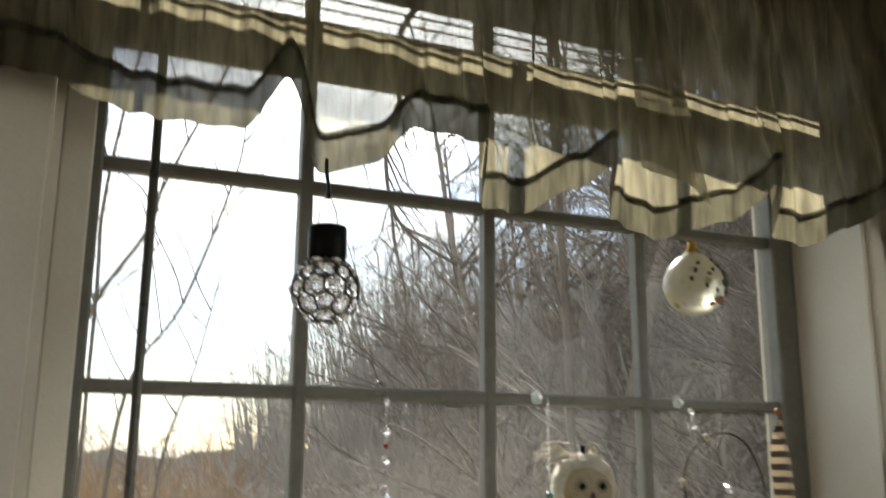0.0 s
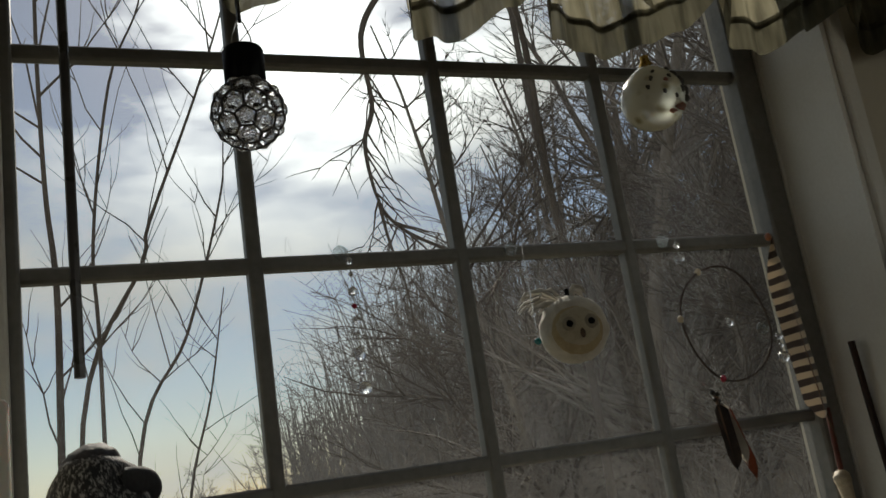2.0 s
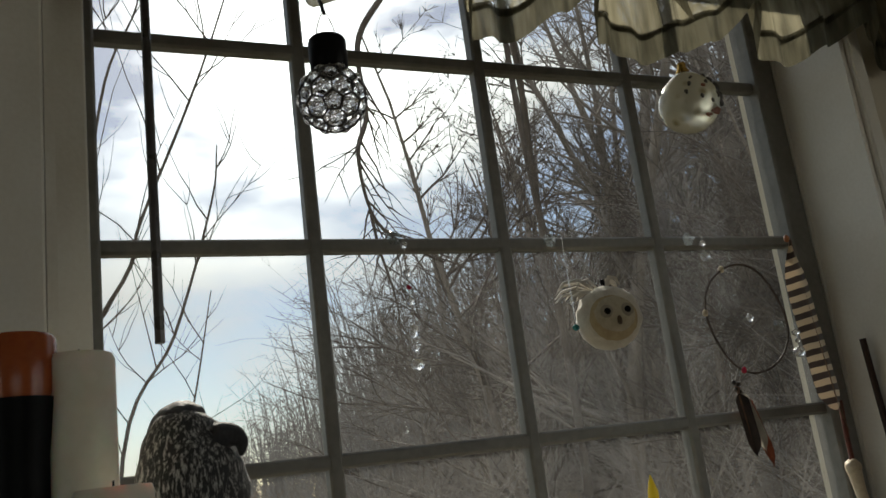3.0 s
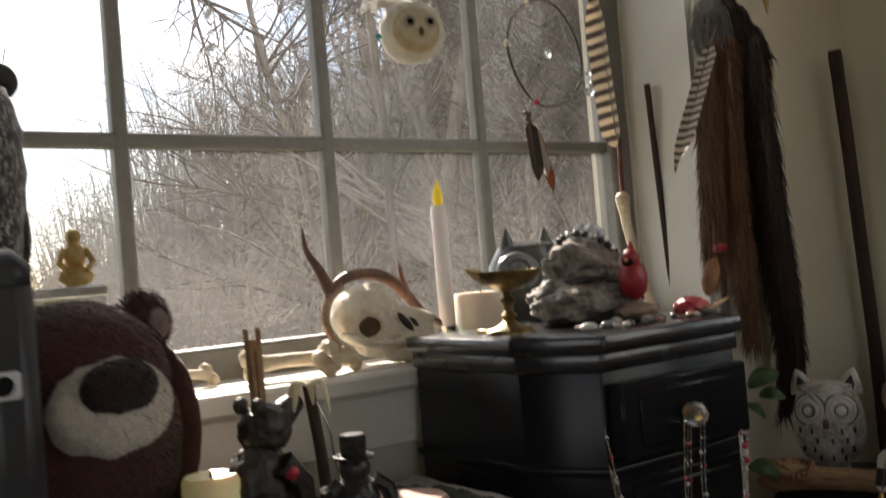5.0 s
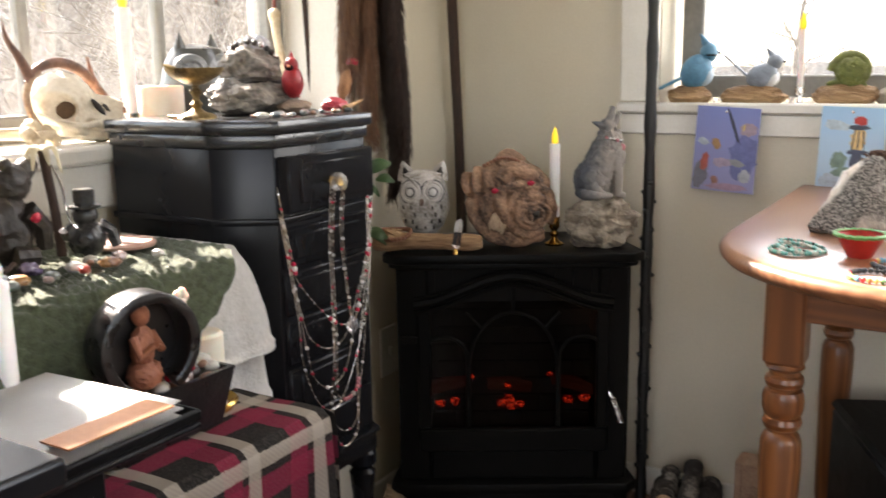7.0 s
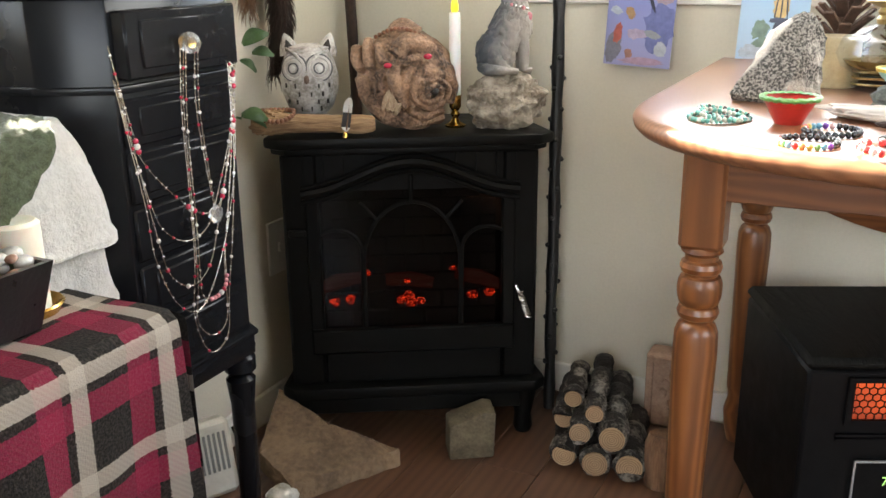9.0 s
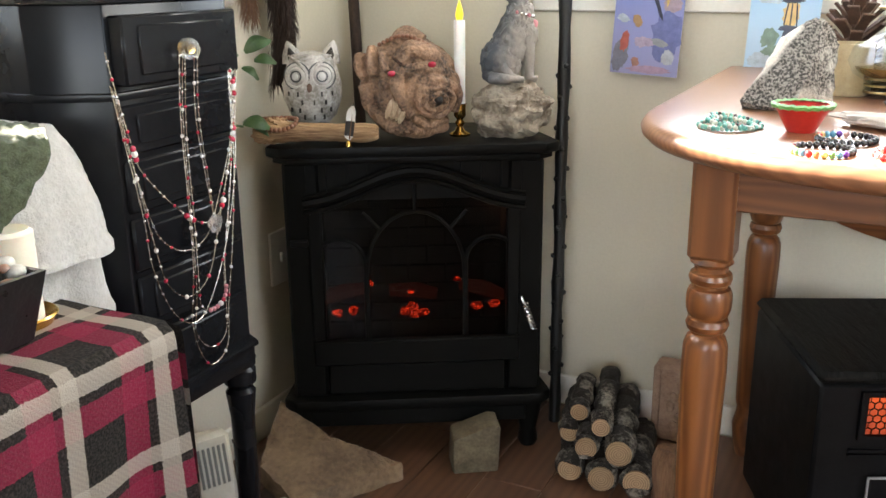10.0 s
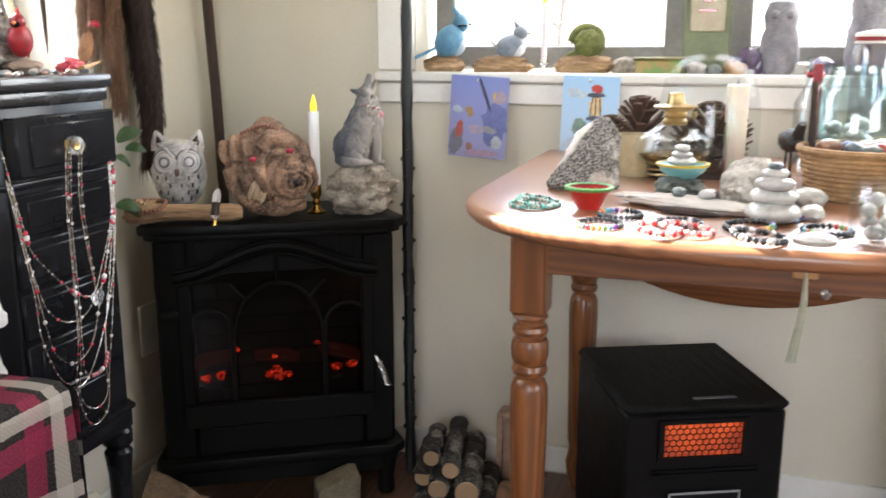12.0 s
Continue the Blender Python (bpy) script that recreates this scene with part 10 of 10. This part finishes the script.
part("mark", join(slab(-0.016, 0.016, -0.008, -0.005, 0.030, 0.038), slab(-0.010, 0.010, -0.008, -0.005, 0.016, 0.022), slab(-0.018, 0.018, -0.008, -0.005, -0.004, 0.002)), REDBEAD, t)


# ---- floor boards ----
bw, bl, n = 0.125, 1.20, 0
meshes = [mesh_of("plank", slab(0, bl - 0.0015, 0, bw - 0.0012, -0.012, 0, 0.0012), PLANK) for _ in range(1)]
y = YN - 0.013
row = 0
while y > -1.0:
    x = -0.55 + (row * 0.43) % 1.0 - bl
    while x < XE:
        x1 = min(x + bl, XE - 0.014)
        x0 = max(x, -0.9)
        if x1 - x0 > 0.05:
            if abs(x1 - x0 - bl) < 1e-6:
                o = part("plank", meshes[0], None, floor)
                o.location = (x0, y - bw, 0)
            else:
                part("plank", slab(x0, x1 - 0.0015, y - bw, y - 0.0012, -0.012, 0, 0.0012), PLANK, floor)
        x += bl
    y -= bw
    row += 1
tagged(part("far_planks", join(slab(XW, -0.9 - 0.0015, YS, YN - 0.014, -0.012, 0), slab(-0.9, XE - 0.014, YS, y - 0.001, -0.012, 0)), PLANK, floor), kind="stuff")

# ---- outside ----
GRASS = mat("winter_grass", (0.20, 0.17, 0.09), (0.09, 0.075, 0.04), 0.95, scale=0.6, bump=0.5, fine=25)
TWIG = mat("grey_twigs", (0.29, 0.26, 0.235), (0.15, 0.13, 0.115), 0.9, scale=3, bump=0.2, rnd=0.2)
# pale tone: the haze over the far woods is put into their colour
HAZETINT = mat("far_woods", (0.33, 0.31, 0.30), (0.20, 0.19, 0.18), 1.0, scale=1.2, bump=0.0, fine=8, stretch=(3, 3, 0.25), spec=0.0)
RUST = mat("rust_brush", (0.34, 0.21, 0.09), (0.18, 0.10, 0.045), 0.95, scale=4, bump=0.2)

ground = solo("ground", sheet(60, 60, lambda u, v: ((u - 0.5) * 700, (v - 0.5) * 700, -0.9 + 0.25 * noise.noise(Vector((u * 40, v * 40, 0))) - (0.5 if abs(u - 0.5) < 0.012 and abs(v - 0.5) < 0.012 else 0))), GRASS, "dull winter lawn and leaf litter", "ground", kind="structure")


def grow(rng, height, trunk_r, limbs, droop=0.0, spread=0.55, forks=4, twigs=5):
    """A bare tree: the trunk's line, and the lines of limbs, branches and twigs."""
    def bend(p, d, length, r, n, wob, sag):
        pts, rs = [p.copy()], [r]
        for i in range(n):
            d = (d + Vector((rng.uniform(-wob, wob), rng.uniform(-wob, wob), rng.uniform(-wob, wob) - sag))).normalized()
            p = p + d * (length / n)
            pts.append(p.copy())
            rs.append(max(0.003, r * (1 - 0.85 * (i + 1) / n)))
        return pts, rs
    trunk = bend(Vector((0, 0, -0.3)), Vector((rng.uniform(-0.1, 0.1), rng.uniform(-0.1, 0.1), 1)), height, trunk_r, 9, 0.10, -0.03)
    crown = []
    for i in range(limbs):
        f = rng.uniform(0.18, 0.97)
        k = min(int(f * 9), 8)
        p = trunk[0][k].lerp(trunk[0][k + 1], f * 9 - k)
        a = rng.uniform(0, 2 * math.pi)
        up = rng.uniform(0.35, 1.1)
        ln = height * spread * (1.05 - f * 0.75) * rng.uniform(0.6, 1.1)
        limb = bend(p, Vector((math.cos(a), math.sin(a), up)).normalized(), ln, trunk_r * (1 - f) * 0.42 + 0.012, 6, 0.20, droop)
        crown.append(limb)
        for _ in range(forks):
            j = rng.randint(1, 5)
            q = limb[0][j]
            dd = (limb[0][j + 1] - limb[0][j]).normalized()
            dd = (dd + Vector((rng.uniform(-0.8, 0.8), rng.uniform(-0.8, 0.8), rng.uniform(-0.3, 0.8)))).normalized()
            br = bend(q, dd, ln * rng.uniform(0.3, 0.6), limb[1][j] * 0.55 + 0.003, 4, 0.25, droop * 1.5)
            crown.append(br)
            for _ in range(twigs):
                m = rng.randint(1, 3)
                d2 = ((br[0][m + 1] - br[0][m]).normalized() + Vector((rng.uniform(-0.9, 0.9), rng.uniform(-0.9, 0.9), rng.uniform(-0.4, 0.8)))).normalized()
                crown.append(bend(br[0][m], d2, ln * rng.uniform(0.12, 0.3), 0.0055, 2, 0.25, droop * 2))
    return trunk, crown


def make_tree(name, label, rng, at, group="", rz=0.0, crown_mat=None, **kw):
    t = thing(name, label, "tree", at, rz, group)
    trunk, crown = grow(rng, **kw)
    tm = strands([trunk], 8)
    tm.materials.append(BARKO)
    part("trunk", tm, None, t)
    cm = strands(crown, 3)
    cm.materials.append(crown_mat or TWIG)
    part("crown", cm, None, t)
    return t


BARKO = mat("tree_bark", (0.30, 0.26, 0.23), (0.15, 0.125, 0.10), 0.95, scale=5, bump=0.6, stretch=(2, 2, 0.5))
rng = random.Random(11)
GZ = -0.95


def open_sky(az):
    """Degrees of height that the woods reach in this direction; the low sun's side is open."""
    return 3.0 + 9.0 * min(1, max(0, (az - 9) / 7)) + 30.0 * min(1, max(0, (az - 18) / 9))


sizes = ((11, 0.13, 26, 0.32), (9, 0.10, 24, 0.38), (13, 0.16, 30, 0.30), (7, 0.07, 22, 0.40), (10, 0.11, 28, 0.36))
kinds = [make_tree("bare_tree", "tall bare grey tree in the winter woods", rng, pose(14 + 2 * k, 20 - k, GZ, 0, 0, 50 * k).translation, "woods behind the house", height=h, trunk_r=r, limbs=l, spread=s) for k, (h, r, l, s) in enumerate(sizes)]
n = tries = 0
while n < 95 and tries < 4000:
    tries += 1
    deg = rng.uniform(12, 62)
    d = rng.uniform(9, 36)
    k = rng.randrange(5)
    side = math.degrees(math.atan(sizes[k][0] * sizes[k][3] * 0.7 / d))
    if math.degrees(math.atan2(sizes[k][0] * 0.97 + GZ - 1.2, d)) > open_sky(deg - side * 0.6):
        continue
    az = radians(deg)
    copy_thing(kinds[k], pose(d * math.sin(az), d * math.cos(az), GZ, 0, 0, rng.uniform(0, 360)))
    n += 1
for i in range(34):
    az = radians(rng.uniform(-14, 18))
    d = rng.uniform(46, 64)
    copy_thing(kinds[3], pose(d * math.sin(az), d * math.cos(az), GZ - rng.uniform(1.5, 3.5), 0, 0, rng.uniform(0, 360)))
for i in range(7):
    az = radians(rng.uniform(70, 115))
    d = rng.uniform(22, 34)
    copy_thing(kinds[i % 5], pose(d * math.sin(az), d * math.cos(az), GZ - 2.5, 0, 0, rng.uniform(0, 360)))


def offshoots(rng, line, r0, count, length, sag, lines, depth=1):
    """Side twigs along a line, each a bent thin stem, with finer ones on them."""
    for _ in range(count):
        k = rng.randint(len(line) // 5, len(line) - 2)
        d = (line[k + 1] - line[k]).normalized()
        d = (d * 0.8 + Vector((rng.choice((-1, 1)) * rng.uniform(0.35, 1.2), rng.uniform(-0.4, 0.4), rng.uniform(-0.5, 0.5) - sag))).normalized()
        ln, p, pts = length * rng.uniform(0.5, 1.1), line[k].copy(), [line[k].copy()]
        for i in range(5):
            d = (d + Vector((rng.uniform(-0.22, 0.22), rng.uniform(-0.2, 0.2), rng.uniform(-0.15, 0.2) - sag * 0.3))).normalized()
            p = p + d * ln / 5
            pts.append(p.copy())
        lines.append((pts, [r0 * (1 - 0.15 * i) for i in range(6)]))
        if depth:
            offshoots(rng, pts, r0 * 0.6, rng.randint(0, 4), length * 0.5, sag, lines, depth - 1)


def sapling(name, label, line, r, count, length, sag, group="", mat_=None):
    """A slim young tree or branch along a smooth line, with bent twigs."""
    p = curve(line, 6)
    t = thing(name, label, "tree", tuple(p[0]), 0, group)
    q = [v - p[0] for v in p]
    tm = strands([(q, [r * (1 - 0.75 * i / (len(q) - 1)) for i in range(len(q))])], 8)
    tm.materials.append(mat_ or BARKO)
    part("trunk", tm, None, t)
    lines = []
    offshoots(rng, q, r * 0.36, count, length, sag, lines)
    cm = strands(lines, 4)
    cm.materials.append(mat_ or TWIG)
    part("crown", cm, None, t)
    return t


# darker than the other twigs: backlit shade painted into the near trees
BACKLIT_TWIG = mat("backlit_dark_twigs", (0.13, 0.105, 0.09), (0.06, 0.047, 0.04), 0.9, scale=5, bump=0.3, stretch=(2, 2, 0.5))
SL = "slim bare sapling close to the window"
sapling("young_tree", "slim tree trunk beside the lawn, painted backlit dark", [(0.02, 7.9, GZ), (0.08, 7.7, 1.87), (0.10, 7.36, 3.07), (0.05, 7.16, 3.83), (0.04, 6.78, 5.15), (0.10, 6.7, 6.4)], 0.034, 12, 1.5, -0.35, "saplings by the house", BACKLIT_TWIG)
sapling("young_tree", SL, [(0.20, 7.7, GZ), (0.24, 7.6, 2.05), (0.70, 7.09, 3.14), (0.76, 6.98, 3.42), (1.08, 6.62, 4.19), (1.27, 6.4, 4.70), (1.5, 6.3, 5.4)], 0.022, 12, 1.3, -0.30, "saplings by the house", BACKLIT_TWIG)
sapling("young_tree", SL, [(0.50, 7.7, GZ), (0.63, 7.53, 1.74), (1.0, 7.13, 2.59), (1.27, 6.74, 3.54), (1.31, 6.6, 3.95)], 0.020, 12, 1.0, -0.30, "saplings by the house", BACKLIT_TWIG)
sapling("young_tree", SL, [(0.36, 7.8, GZ), (0.385, 7.42, 2.44), (0.37, 7.16, 3.36), (0.53, 6.77, 4.49), (0.76, 6.5, 5.03), (0.8, 6.4, 5.6)], 0.019, 11, 1.3, -0.30, "saplings by the house", BACKLIT_TWIG)
sapling("young_tree", SL, [(0.95, 8.2, GZ), (1.02, 8.1, 1.2), (1.25, 7.9, 2.2), (1.42, 7.8, 3.1)], 0.018, 12, 0.9, -0.30, "saplings by the house", BACKLIT_TWIG)
big = thing("overhanging_tree", "tree by the house with one bare branch drooping over the lawn", "tree", (4.4, 7.2, GZ))
trunk = curve([(0, 0, -0.3), (0.1, 0.0, 3.0), (-0.1, -0.1, 6.0), (0.0, 0.0, 9.0)], 6)
tm = strands([(trunk, [0.050 - 0.0016 * k for k in range(len(trunk))])], 8)
tm.materials.append(BACKLIT_TWIG)
part("trunk", tm, None, big)
limb = [Vector(p) - Vector((4.4, 7.2, GZ)) for p in curve([(4.4, 7.15, 3.6), (3.9, 6.4, 5.3), (3.0, 5.9, 5.55), (2.49, 5.83, 4.91), (2.31, 6.0, 4.57), (2.37, 6.13, 4.06), (2.31, 6.24, 3.78), (2.39, 6.33, 3.36), (2.56, 6.33, 3.12), (2.91, 6.25, 2.90)], 6)]
low = [Vector(p) - Vector((4.4, 7.2, GZ)) for p in curve([(2.39, 6.33, 3.36), (2.45, 6.38, 3.05), (2.57, 6.45, 2.66), (2.60, 6.5, 2.3)], 6)]
lines = [(limb, [0.040 - 0.0005 * k for k in range(len(limb))]), (low, [0.016 - 0.0006 * k for k in range(len(low))])]
offshoots(rng, limb[20:], 0.010, 24, 0.62, 0.20, lines)
offshoots(rng, low, 0.007, 9, 0.5, 0.15, lines)
cm = strands(lines, 4)
cm.materials.append(BACKLIT_TWIG)
part("crown", cm, None, big)

# a dense tangle of crowns close behind the lawn, its backlit darkness put into the colour
DG = "tangled crowns close to the house"
dense = make_tree("bare_tree", "dense bare tree close to the house, painted backlit dark", rng, (5.2, 9.0, GZ), DG, crown_mat=BACKLIT_TWIG, height=8.2, trunk_r=0.075, limbs=34, spread=0.40, forks=6, twigs=6)
wide = make_tree("bare_tree", "low spreading bare tree close to the house", rng, (6.6, 9.4, GZ), DG, crown_mat=BACKLIT_TWIG, height=6.0, trunk_r=0.06, limbs=30, spread=0.55, forks=6, twigs=6)
for k, (deg, d) in enumerate(((36, 12.0), (41, 9.5), (46, 11.0), (51, 9.0), (28, 14.5), (33, 15.5), (57, 11.5), (24, 17.0))):
    az = radians(deg)
    copy_thing((dense, wide)[k % 2], pose(d * math.sin(az), d * math.cos(az), GZ, 0, 0, 67 * k))

# thicket under the trees
lines = []
for i in range(3000):
    az = radians(rng.uniform(6, 64) if i % 14 else rng.uniform(68, 118))
    d = rng.uniform(8.5, 24)
    h = rng.uniform(1.0, 3.6) * (0.45 + 0.55 * min(1, max(0.0, (math.degrees(az) - 6) / 16)))
    p = Vector((d * math.sin(az), d * math.cos(az), GZ - 0.1))
    lean = Vector((rng.uniform(-0.5, 0.5), rng.uniform(-0.5, 0.5), 0)) * h
    mid = p + lean * 0.35 + Vector((0, 0, h * 0.55))
    lines.append(([p, mid, p + lean + Vector((0, 0, h))], [0.011, 0.008, 0.003]))
    for k in range(4):
        q = mid + (lean * 0.65 + Vector((0, 0, h * 0.45))) * rng.uniform(0.0, 0.6)
        lines.append(([q, q + Vector((rng.uniform(-0.8, 0.8), rng.uniform(-0.6, 0.6), rng.uniform(-0.1, 0.6)))], [0.006, 0.002]))
me = strands(lines, 3)
me.materials.append(TWIG)
thicket = tagged(new("thicket", me), "tangle of bare grey brush under the trees", "brush", "", "stuff")
lines = []
for i in range(900):
    az = radians(rng.uniform(2, 12))
    d = rng.uniform(13, 16)
    p = Vector((d * math.sin(az), d * math.cos(az), GZ - 0.1))
    h = rng.uniform(1.4, 2.6)
    lines.append(([p, p + Vector((rng.uniform(-0.3, 0.3), rng.uniform(-0.3, 0.3), h * 0.6)), p + Vector((rng.uniform(-0.6, 0.6), rng.uniform(-0.6, 0.6), h))], [0.012, 0.01, 0.004]))
me = strands(lines, 3)
me.materials.append(RUST)
tagged(new("rust_bush", me), "rust-brown winter bush on the lawn", "bush", "", "stuff")


# the woods behind: many slender trunks with rising twigs, thicker away from the lawn
lines = []
for i in range(3000):
    deg = rng.uniform(11, 64) if i % 5 else rng.uniform(-16, 14)
    az, d = radians(deg), rng.uniform(26, 60)
    top = min(open_sky(deg), 17.0) if deg > 12 else 3.5
    h = (d * math.tan(radians(top)) + 1.6) * rng.uniform(0.35, 1.0)
    if h < 1.0:
        continue
    p = Vector((d * math.sin(az), d * math.cos(az), GZ - 0.8))
    lean = Vector((rng.uniform(-0.24, 0.24), rng.uniform(-0.1, 0.1), 0)) * h
    mid = p + lean * rng.uniform(0.1, 0.8) + Vector((0, 0, h * 0.5))
    end = p + lean + Vector((0, 0, h))
    lines.append(([p, mid, end], [0.030 + 0.005 * h, 0.02 + 0.003 * h, 0.008]))
    for k in range(6):
        q = p.lerp(end, rng.uniform(0.2, 0.95))
        w = h * rng.uniform(0.10, 0.28)
        e = q + Vector((rng.uniform(-1.1, 1.1) * w, rng.uniform(-0.8, 0.8) * w, rng.uniform(0.0, 0.9) * w))
        m = q.lerp(e, 0.5) + Vector((0, 0, rng.uniform(-0.12, 0.12) * w))
        lines.append(([q, m, e], [0.018, 0.012, 0.005]))
        for j in range(2):
            f = m.lerp(e, rng.random())
            lines.append(([f, f + Vector((rng.uniform(-0.5, 0.5) * w, rng.uniform(-0.5, 0.5) * w, rng.uniform(-0.2, 0.5) * w))], [0.010, 0.004]))
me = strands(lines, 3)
me.materials.append(HAZETINT)
tagged(new("far_woods", me), "far bare trees with pale haze put into their colour", "woods", "", "stuff")


def ridge(name, a0, a1, d, top, wob):
    def f(u, v):
        a = radians(a0 + (a1 - a0) * u)
        h = top(math.degrees(a)) + wob * noise.fractal(Vector((u * 60, 0, 3.1)), 0.8, 2.0, 5)
        return (d * math.sin(a), d * math.cos(a), GZ - 3 + (h + 3) * v)
    return solo(name, sheet(240, 6, f), HAZETINT, "far edge of the bare woods with haze painted in", "backdrop", kind="structure")


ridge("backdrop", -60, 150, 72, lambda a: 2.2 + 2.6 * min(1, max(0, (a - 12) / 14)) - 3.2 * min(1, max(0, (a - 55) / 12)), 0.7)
# a neighbour's low roof beyond the lawn
nh = thing("neighbour_house", "grey neighbour house with a dark low roof", "house", (-1.6, 30, GZ - 1.9), 8)
part("wall", slab(-4, 2.2, -2, 2, 0, 2.4), WALLW, nh)
part("roof", moved(prism([(-2.4, 0), (2.4, 0), (0, 1.4)], -4.3, 2.5), 0, 0, 2.4, 90, 0, 90), mat("grey_shingle", (0.12, 0.115, 0.11), (0.07, 0.068, 0.065), 0.9, scale=6, bump=0.3), nh)
